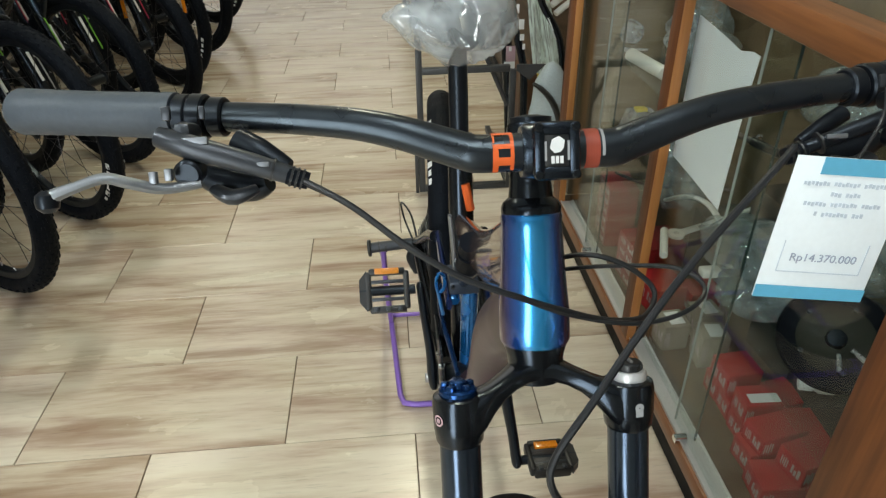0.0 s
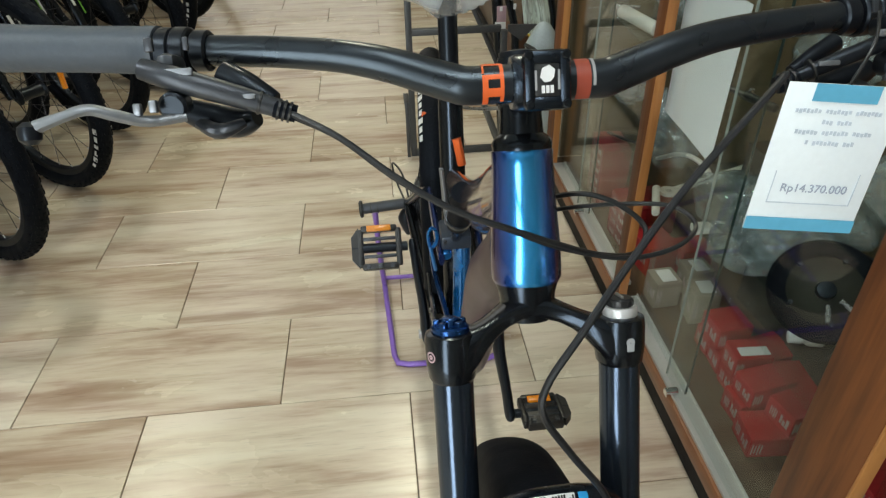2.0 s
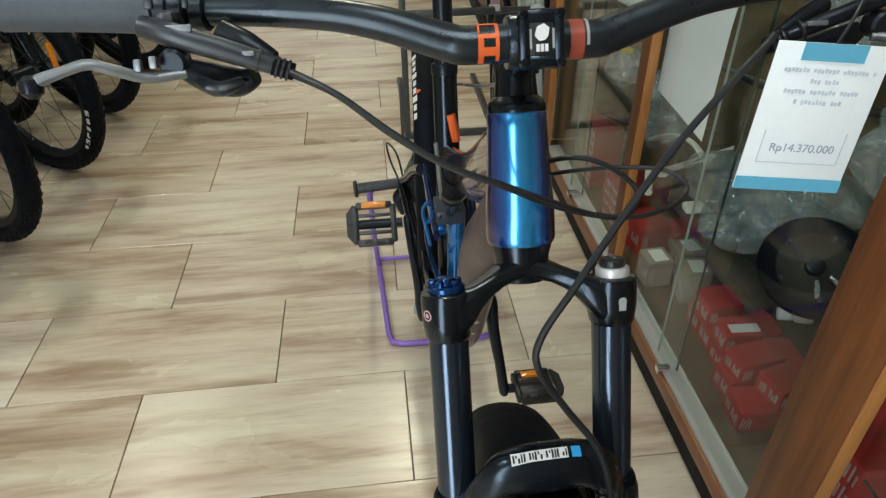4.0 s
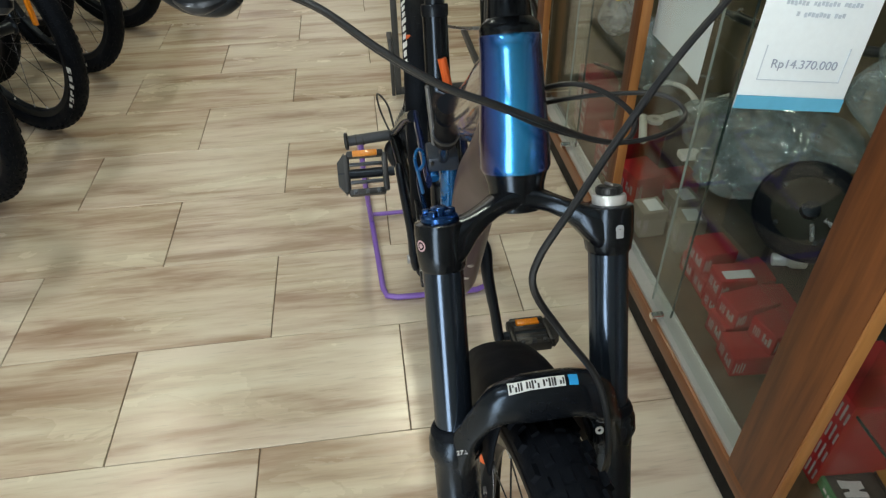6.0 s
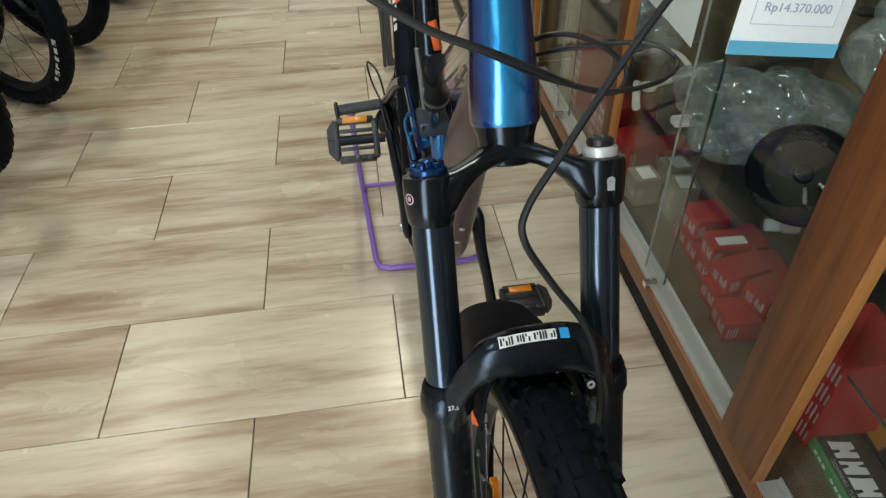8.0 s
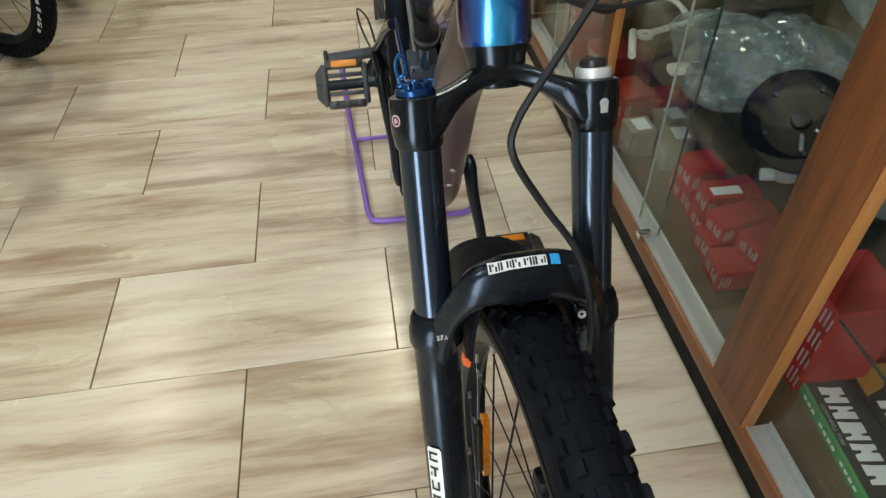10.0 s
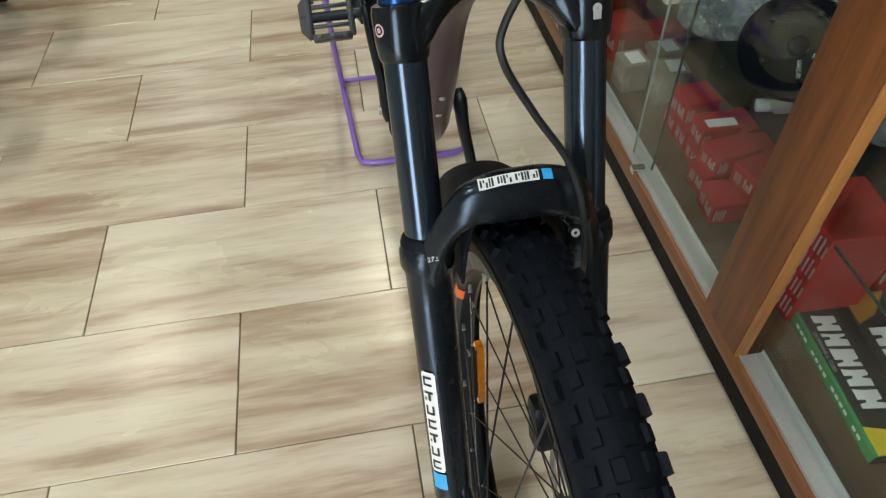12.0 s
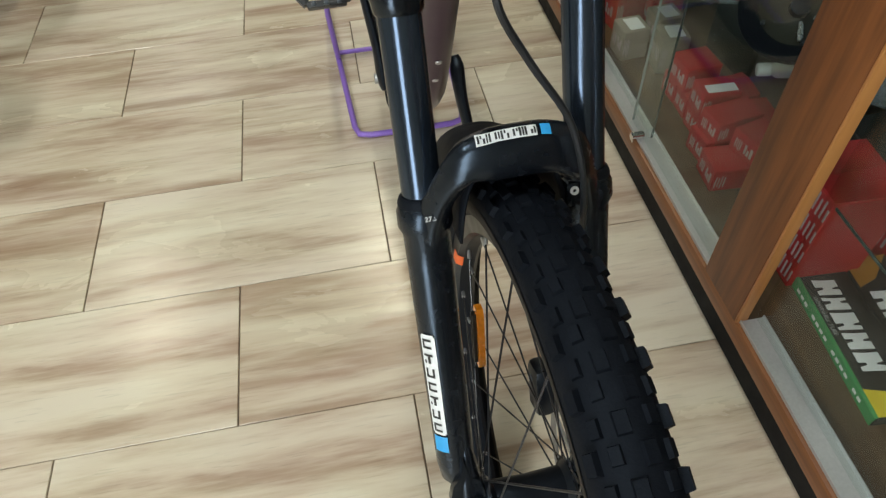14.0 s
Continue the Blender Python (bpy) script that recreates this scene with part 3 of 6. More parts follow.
for k in range(9):
    a = radians(103 + 3.2 * k)
    fm = rear_m @ Matrix.Rotation(a, 4, "X") @ Matrix.Translation((-0.0238, 0.3355, 0.0)) @ Matrix.Rotation(radians(-40), 4, "Z")
    part("tyre_mark", block(0, 0, 0, 0.0014, 0.009 if k % 3 else 0.013, 0.0125, 0, fm), WHITE_MARK, rear, "white mark on the tyre flank")
part("orange_spot", block(0.9640, 0.100, 0.6500, 0.009, 0.006, 0.011, 0.001), ORANGE_MARK, rear, "small orange spot")


# --- fork
for sd in (-1, 1):
    x = sd * LEG
    part("stanchion", rod(sp(x, FWD, -0.28), sp(x, FWD, -0.05), 0.0165, n=28), STANCHION, bike, "dark blue-black polished fork tube")
    leg = Geo()
    leg.join(tube([sp(x, FWD, -0.223), sp(x, FWD, -0.228), sp(x, FWD, -0.241), sp(x, FWD, -0.248), sp(x, FWD, -0.275), sp(x, FWD, -0.40), sp(x, FWD, -0.50), sp(x * 0.985, FWD, -0.517), sp(x * 0.96, FWD, -0.531)],
                  [0.0205, 0.0228, 0.0232, 0.0200, 0.0196, 0.0194, 0.0188, 0.0175, 0.0100], 24))
    leg.join(tube([sp(x * 0.86, FWD - 0.012, -0.470), sp(x * 0.85, FWD - 0.012, -0.490), sp(x * 0.85, FWD - 0.010, -0.520), sp(x * 0.85, AXLE.y, -0.575)], [0.0025, 0.0085, 0.0150, 0.0190], 16, 20, 0.7))
    leg.join(block(x * 0.86, AXLE.y, AXLE.z, 0.022, 0.040, 0.046, 0.008, S))
    leg.join(prism([(-0.017, -0.016), (-0.012, 0.004), (-0.004, 0.012), (0.0, 0.034), (0.005, 0.010), (0.015, 0.004), (0.019, -0.016), (0.012, -0.036), (-0.011, -0.036)], 0.010, S @ Matrix.Translation((x * 0.94, FWD - 0.012, -0.520)) @ Matrix.Rotation(radians(90), 4, "X")))
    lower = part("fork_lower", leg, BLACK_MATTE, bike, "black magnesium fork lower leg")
    part("wiper_seal", lathe([(0.0205, 0), (0.0210, 0.003), (0.0190, 0.008), (0.0172, 0.009), (0.0172, 0)], 24, S @ Matrix.Translation((x, FWD, -0.224))), RUBBER, lower)
part("thru_axle", rod(sp(-0.085, AXLE.y, AXLE.z), sp(0.085, AXLE.y, AXLE.z), 0.0095, n=16, bevel=0.002), BLACK_SATIN, bike)

# arch bridging the legs ahead of the tyre
arch = Geo()
# half the arch as sections: middle, half width across its face, half thickness
half_arch = [(0, -0.0715, -0.1765, 0.0200, 0.0125), (0.018, -0.0705, -0.1772, 0.0198, 0.0125), (0.034, -0.0680, -0.1800, 0.0175, 0.0118), (0.043, -0.0640, -0.1870, 0.0140, 0.0110), (0.050, -0.0585, -0.1970, 0.0112, 0.0102), (0.0575, -0.051, -0.2105, 0.0105, 0.0098), (0.0640, -0.042, -0.2265, 0.0125, 0.0105), (0.0680, -0.033, -0.2410, 0.0165, 0.0130), (0.0690, -0.029, -0.2490, 0.0176, 0.0150)]
arch_pts = [(-x, *r) for x, *r in reversed(half_arch[1:])] + half_arch
# the hose side of the arch is webbed more fully into its leg
arch_pts[10:13] = [(0.034, -0.0680, -0.1815, 0.0192, 0.0120), (0.044, -0.0635, -0.1900, 0.0172, 0.0115), (0.051, -0.0580, -0.2000, 0.0152, 0.0108)]
n_arch = 49
mid_line = glide([p[:3] for p in arch_pts], n_arch)
us = np.linspace(0, len(arch_pts) - 1, n_arch)
wide_at = [float(v) for v in np.interp(us, range(len(arch_pts)), [p[3] for p in arch_pts])]
deep_at = [float(v) for v in np.interp(us, range(len(arch_pts)), [p[4] for p in arch_pts])]
av = []
for i, q in enumerate(mid_line):
    d = (mid_line[min(i + 1, n_arch - 1)] - mid_line[max(i - 1, 0)]).normalized()
    lean = min(1.0, max(0.0, (abs(q.x) - 0.036) / 0.014)) * 0.62
    front_way = Vector((lean * math.copysign(1.0, q.x), -1.0, lean * 0.9))
    nrm = (front_way - d * front_way.dot(d)).normalized()
    flat = 0.72 - 0.25 * lean
    bi = d.cross(nrm)
    for k in range(16):
        a = 2 * math.pi * k / 16
        c_, s_ = math.cos(a), math.sin(a)
        av.append(S @ (q + bi * wide_at[i] * math.copysign(abs(c_) ** flat, c_) + nrm * deep_at[i] * math.copysign(abs(s_) ** flat, s_)))
arch.add(av, [(i * 16 + k, i * 16 + (k + 1) % 16, (i + 1) * 16 + (k + 1) % 16, (i + 1) * 16 + k) for i in range(n_arch - 1) for k in range(16)] + [tuple(range(16)), tuple(range((n_arch - 1) * 16, n_arch * 16))])
arch_ob = part("fork_arch", arch, BLACK_MATTE, bike, "black cast arch of the fork")
# maker's plate: white panel with unreadable bars and a blue square, bent along the arch


def on_arch(u, v, lift=0.0006):
    """A point on the upper front of the arch: u along it in metres from its middle, v up its face."""
    xs = [p[0] for p in arch_pts]
    yc, zc, w, d = (float(np.interp(u, xs, [p[i] for p in arch_pts])) for i in (1, 2, 3, 4))
    a = radians(24 + v / 0.0095 * 44)
    lift += 0.0004 + 12 * max(0.0, abs(u) - 0.015) ** 2
    return sp(u, yc - (d + lift) * math.cos(a) ** 0.72, zc + (w + lift) * math.sin(a) ** 0.72)


def arch_patch(u0, u1, v0, v1, lift, n=8):
    g = Geo()
    vs = [on_arch(u0 + (u1 - u0) * i / n, v0 + (v1 - v0) * j / 3, lift) for i in range(n + 1) for j in range(4)]
    return g.add(vs, [(i * 4 + j, i * 4 + j + 1, i * 4 + j + 5, i * 4 + j + 4) for i in range(n) for j in range(3)])


plate = part("maker_plate", arch_patch(-0.0335, 0.0120, 0.0014, 0.0086, 0.0010), WHITE_MARK, arch_ob, "white maker's plate with dark bars")
for i in range(10):
    u = -0.0324 + 0.0044 * i
    tall = 0.0027 if i % 3 else 0.0022
    part("plate_bar", arch_patch(u, u + 0.0016, 0.0048 - tall, 0.0048 + tall * (0.1 if i % 4 == 1 else 1.0), 0.0015, 2), BLACK_PLASTIC, plate)
    if i % 3 != 2:
        part("plate_bar", arch_patch(u + 0.0025, u + 0.0037, 0.0048 + tall * (-1.0 if i % 2 else 0.15), 0.0048 + tall, 0.0015, 2), BLACK_PLASTIC, plate)
part("blue_square", arch_patch(0.0148, 0.0225, 0.0014, 0.0086, 0.0010, 3), BLUE_MARK, arch_ob, "small bright blue square")

# smooth black mudguard over the tyre, under the arch
mud = Geo()
ring = []
for k, ang in enumerate(np.linspace(-3, 46, 20)):
    a = radians(ang)
    r = WHEEL_R + 0.020 + 0.012 * min(1, max(0, (ang + 2) / 20))
    wide = 0.047 * (1 - 0.5 * max(0, (ang - 20) / 30) ** 2)
    row = []
    for j, s in enumerate(np.linspace(-1, 1, 21)):
        bend = 0.036 * (1 - math.sqrt(max(0, 1 - (0.93 * s) ** 2))) + 0.042 * abs(s) ** 7
        row.append(S @ Vector((wide * s, AXLE.y + (r - bend) * math.sin(a), AXLE.z + (r - bend) * math.cos(a))))
    ring.append(row)
nv = len(ring[0])
vs = [p for r in ring for p in r]
mud.add(vs, [(i * nv + j, i * nv + j + 1, (i + 1) * nv + j + 1, (i + 1) * nv + j) for i in range(len(ring) - 1) for j in range(nv - 1)])
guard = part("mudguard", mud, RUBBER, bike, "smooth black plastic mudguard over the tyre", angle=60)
sol = guard.modifiers.new("thickness", "SOLIDIFY")
sol.thickness, sol.offset = 0.0022, -1

# crown
crown = Geo()
# half the crown as sections: across, top, foot, middle of depth, half depth
half_crown = [(0.0, -0.0180, -0.0385, 0.0, 0.0228), (0.010, -0.0190, -0.0390, -0.003, 0.0212), (0.0205, -0.0235, -0.0415, -0.009, 0.0172), (0.031, -0.0285, -0.0465, -0.016, 0.0155), (0.041, -0.0325, -0.0550, -0.022, 0.0152), (0.049, -0.0350, -0.0650, FWD, 0.0162), (0.056, -0.0365, -0.0740, FWD, 0.0175), (0.064, -0.0370, -0.0780, FWD, 0.0185)]
secs = [(-u, *r) for u, *r in reversed(half_crown[1:])] + half_crown
cs = []
for u, zt, zb, yc, hd in secs:
    zm, hz = (zt + zb) / 2, (zt - zb) / 2
    for k in range(16):
        a = 2 * math.pi * (k + 0.5) / 16
        c_, s_ = math.cos(a), math.sin(a)
        cs.append(sp(u, yc + hd * math.copysign(abs(c_) ** 0.62, c_), zm + hz * math.copysign(abs(s_) ** 0.62, s_)))
crown.add(cs, [(i * 16 + k, i * 16 + (k + 1) % 16, (i + 1) * 16 + (k + 1) % 16, (i + 1) * 16 + k) for i in range(len(secs) - 1) for k in range(16)] + [tuple(range(16)), tuple(range((len(secs) - 1) * 16, len(secs) * 16))])
crown.join(lathe([(0.0205, -0.0400), (0.0225, -0.034), (0.0235, -0.018), (0.0262, -0.0085), (0.0262, -0.006)], 32, S))
for sd in (-1, 1):
    crown.join(lathe([(0.0172, -0.0770), (0.0188, -0.0745), (0.0204, -0.062), (0.0208, -0.044), (0.0200, -0.0385), (0.0165, -0.0370)], 32, S @ Matrix.Translation((sd * LEG, FWD, 0))))
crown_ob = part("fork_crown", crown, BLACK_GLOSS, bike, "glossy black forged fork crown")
cap_m = S @ Matrix.Translation((-LEG, FWD, 0.004))
cap = lathe([(0.0152, -0.041), (0.0152, -0.0375), (0.0135, -0.0360), (0.0075, -0.0360), (0.0070, -0.0310), (0.0055, -0.0300), (0.002, -0.0300)], 24, cap_m)
for k in range(5):
    cap.join(block(0.0105, 0, -0.0345, 0.0055, 0.0060, 0.0050, 0.0010, cap_m @ Matrix.Rotation(2 * math.pi * k / 5 + 0.3, 4, "Z")))
part("top_cap", cap, BLUE_ANO, crown_ob, "blue anodised castellated air cap")
knob_m = S @ Matrix.Translation((LEG + 0.001, FWD, 0.0035))
part("lockout_collar", lathe([(0.0138, -0.0415), (0.0140, -0.0350), (0.0130, -0.0330), (0.010, -0.0330)], 28, knob_m), PALE_ALLOY, crown_ob, "pale silver lockout collar")
knob = lathe([(0.0100, -0.0330), (0.0104, -0.0315), (0.0104, -0.0275), (0.0092, -0.0262), (0.003, -0.0262)], 24, knob_m)
for k in range(10):
    knob.join(block(0.0103, 0, -0.0300, 0.0014, 0.0030, 0.0045, 0.0005, knob_m @ Matrix.Rotation(math.pi * k / 5, 4, "Z")))
part("lockout_knob", knob, BLACK_PLASTIC, crown_ob, "black ribbed lockout knob")
part("knob_lever", block(0, 0.001, -0.0252, 0.0024, 0.014, 0.0022, 0.0006, knob_m), SILVER, crown_ob)


def leg_patch(x, radius, mid, spread, z0, z1, lift=0.0006, n=6):
    """A label bent round a fork leg; mid: degrees from straight ahead, to the right."""
    vs = []
    for zz in (z0, (z0 + z1) / 2, z1):
        for k in range(n + 1):
            a = radians(mid - spread / 2 + spread * k / n)
            vs.append(sp(x + (radius + lift) * math.sin(a), FWD - (radius + lift) * math.cos(a), zz))
    w = n + 1
    return Geo().add(vs, [(j * w + k, j * w + k + 1, (j + 1) * w + k + 1, (j + 1) * w + k) for j in range(2) for k in range(n)])


def leg_disc(x, radius, mid, z, r0, r1, lift=0.0006, n=18):
    """A flat ring print bent round a fork leg; r0: its hole."""
    vs = []
    for r in (r0, r1):
        for k in range(n):
            t = 2 * math.pi * k / n
            a = radians(mid) + r * math.cos(t) / radius
            vs.append(sp(x + (radius + lift) * math.sin(a), FWD - (radius + lift) * math.cos(a), z + r * math.sin(t)))
    return Geo().add(vs, [(k, (k + 1) % n, n + (k + 1) % n, n + k) for k in range(n)])


badge_ring = part("round_badge", leg_disc(-LEG, 0.0206, -56, -0.0535, 0.0032, 0.0046), PINK_MARK, crown_ob, "round pale pink badge")
part("badge_heart", leg_disc(-LEG, 0.0206, -56, -0.0535, 0.0003, 0.0020), PINK_MARK, badge_ring)
shield = part("crown_badge", leg_disc(LEG, 0.0206, 4, -0.0545, 0.0004, 0.0036), GREY_MARK, crown_ob, "small grey maker's badge")
part("badge_foot", leg_patch(LEG, 0.0206, 4, 17, -0.0620, -0.0550), GREY_MARK, shield)
part("size_mark", leg_patch(LEG, 0.0234, -26, 16, -0.232, -0.223, 0.0030), WHITE_MARK, bike, "small white size mark")
lab = part("leg_label", leg_patch(-LEG, 0.0198, -41, 40, -0.4515, -0.3425, 0.0010).join(leg_patch(-LEG, 0.0198, -41, 33, -0.4535, -0.4515, 0.0010)).join(leg_patch(-LEG, 0.0198, -41, 33, -0.3425, -0.3405, 0.0010)), WHITE_MARK, bike, "white lettered label on the fork leg")
for k in range(7):
    z = -0.3495 - 0.0158 * k
    for a, w, z0, z1 in (((-43, 24, 0.0022, 0.0048), (-43, 24, -0.0055, -0.0028), (-52, 6, -0.0028, 0.0022)), ((-43, 24, -0.0055, -0.0028), (-52, 6, -0.0028, 0.0048), (-34, 6, -0.0028, 0.0048)), ((-43, 24, 0.0020, 0.0048), (-41, 7, -0.0056, 0.0020), (-52, 5, -0.0056, -0.0020)))[(k * 2) % 3]:
        part("label_bar", leg_patch(-LEG, 0.0198, a, w, z + z0, z + z1, 0.0015, 3), BLACK_PLASTIC, lab)
part("blue_label", leg_patch(-LEG, 0.0198, -41, 40, -0.475, -0.456, 0.0010), BLUE_MARK, bike, "bright blue end of the label")

# brake caliper on the disc-side leg
cal = part("brake_caliper", block(0.047, 0.052, -0.500, 0.024, 0.034, 0.064, 0.008, S), BLACK_SATIN, bike)
part("caliper_bolt", rod(sp(0.036, 0.052, -0.485), sp(0.033, 0.052, -0.485), 0.005, n=8), SILVER, cal)
guide = part("hose_guide", block(LEG - 0.020, FWD - 0.024, -0.226, 0.016, 0.018, 0.022, 0.004, S), BLACK_MATTE, bike)
part("clip_dot", lathe([(0.0016, 0), (0.0036, 0), (0.0036, 0.0012), (0.0016, 0.0012)], 16, S @ Matrix.Translation((LEG - 0.0215, FWD - 0.0330, -0.222)) @ Matrix.Rotation(radians(90), 4, "X"), closed=True), WHITE_MARK, guide, "small white ring on the hose clip")

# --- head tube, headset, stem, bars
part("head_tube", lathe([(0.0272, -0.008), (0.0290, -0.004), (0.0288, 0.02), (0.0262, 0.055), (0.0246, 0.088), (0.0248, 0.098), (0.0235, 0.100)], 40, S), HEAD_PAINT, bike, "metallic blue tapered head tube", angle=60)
part("headset_cup", lathe([(0.0240, 0.0985), (0.0242, 0.104), (0.0225, 0.108), (0.0178, 0.112), (0.0165, 0.126)], 28, S), BLACK_GLOSS, bike)
part("steerer_spacer", lathe([(0.0160, 0.112), (0.0166, 0.116), (0.0166, 0.131), (0.0160, 0.133)], 28, S), BLACK_GLOSS, bike)
BARZ, BARY = 0.150, -0.060
stem = Geo()
stem.join(lathe([(0.0175, 0.130), (0.0192, 0.134), (0.0192, 0.168), (0.0175, 0.172)], 24, B))
stem.join(block(0, -0.030, BARZ, 0.030, 0.05, 0.032, 0.007, B))
stem.join(lathe([(0.0180, -0.0175), (0.0195, -0.0150), (0.0195, 0.0150), (0.0180, 0.0175)], 28, B @ Matrix.Translation((0, BARY, BARZ)) @ Matrix.Rotation(radians(90), 4, "Y")))
stem_ob = part("stem", stem, BLACK_MATTE, bike, "stubby black alloy stem")
face = Geo()
FX = 0.004
for z0 in (-0.0150, 0.0150):
    face.join(block(FX, BARY - 0.0185, BARZ + z0, 0.030, 0.013, 0.010, 0.004, B))
for x0 in (-0.0120, 0.0120):
    face.join(block(FX + x0, BARY - 0.0205, BARZ, 0.0085, 0.011, 0.038, 0.004, B))
part("faceplate", face, BLACK_MATTE, stem_ob)
part("badge_ground", block(FX, BARY - 0.0215, BARZ, 0.020, 0.004, 0.024, 0.003, B), BLACK_PLASTIC, stem_ob)
badge = prism([(-0.0050, 0.001), (-0.0035, 0.0068), (0.0012, 0.0088), (0.0050, 0.0058), (0.0044, 0.001), (0.002, -0.002), (-0.002, -0.0025)], 0.001, B @ Matrix.Translation((FX, BARY - 0.0238, BARZ + 0.001)) @ Matrix.Rotation(radians(90), 4, "X"))
for k in range(3):
    badge.join(block(FX - 0.003 + 0.003 * k, BARY - 0.0238, BARZ - 0.006, 0.0022, 0.001, 0.005, m=B))
part("stem_badge", badge, WHITE_MARK, stem_ob, "small white maker's badge")
for x0 in (-0.0078, 0.0078):
    part("badge_bar", block(FX + x0, BARY - 0.0238, BARZ, 0.0014, 0.001, 0.013, m=B), GREY_MARK, stem_ob)
for x0 in (-0.0125, 0.0125):
    for z0 in (-0.0160, 0.0160):
        part("stem_bolt", rod(sb(FX + x0, BARY - 0.022, BARZ + z0), sb(FX + x0, BARY - 0.0275, BARZ + z0), 0.0033, n=10, bevel=0.001), BLACK_GLOSS, stem_ob)
part("top_cap_bolt", lathe([(0.017, 0.172), (0.017, 0.176), (0.006, 0.178)], 20, B), BLACK_SATIN, stem_ob)
half = [(0, BARY, BARZ, 0.0136), (0.045, BARY, BARZ, 0.0136), (0.057, BARY + 0.001, BARZ + 0.0025, 0.0135), (0.075, BARY + 0.002, BARZ + 0.0085, 0.0130), (0.100, BARY + 0.003, BARZ + 0.0170, 0.0122), (0.130, BARY + 0.006, BARZ + 0.0245, 0.0114), (0.160, BARY + 0.010, BARZ + 0.0290, 0.0110),
        (0.200, BARY + 0.015, BARZ + 0.0330, 0.0108), (0.300, BARY + 0.029, BARZ + 0.0405, 0.0108), (0.385, BARY + 0.041, BARZ + 0.0475, 0.0108)]
bar_pts = [(-x, y, z, r) for x, y, z, r in reversed(half[1:])] + half
part("handlebar", tube([sb(*p[:3]) for p in bar_pts], [p[3] for p in bar_pts], 24, 80), BAR_BLACK, bike, "wide black riser handlebar")


def bar_at(x):
    xs = [p[0] for p in bar_pts]
    return Vector([np.interp(x, xs, [p[i] for p in bar_pts]) for i in range(3)])


def bar_axis(x, r0, r1, w, n=24, lathe_profile=None):
    """A collar round the bar at x, w wide."""
    a, b = bar_at(x - w / 2), bar_at(x + w / 2)
    return rod(B @ a, B @ b, r0, r1, n, 0.0015)


def bar_patch(x0, x1, a0, a1, r=0.0141, n=6):
    """A print bent round the bar: angles from straight ahead, upwards."""
    vs = []
    for x in (x0, x1):
        c = bar_at(x)
        for k in range(n + 1):
            a = radians(a0 + (a1 - a0) * k / n)
            vs.append(B @ Vector((c.x, c.y - r * math.cos(a), c.z + r * math.sin(a))))
    return Geo().add(vs, [(k, k + 1, n + 2 + k, n + 1 + k) for k in range(n)])


mark = Geo()
for x0, x1, a0, a1 in [(-0.0262, -0.0236, -60, 95), (-0.0385, -0.0370, 30, 60), (-0.0385, -0.0250, -38, -12), (-0.0385, -0.0250, 12, 26), (-0.0385, -0.0345, -72, 26), (-0.0385, -0.0250, 62, 95)]:
    mark.join(bar_patch(x0, x1, a0, a1))
part("bar_print", mark, ORANGE_MARK, bike, "bright orange printed mark on the bar")
part("bar_print", bar_patch(0.0265, 0.0365, -70, 90, 0.0142), RED_MARK, bike, "red-brown printed band on the bar")
part("bar_ring", bar_patch(0.0378, 0.0398, -20, 90, 0.0142), GREY_MARK, bike)
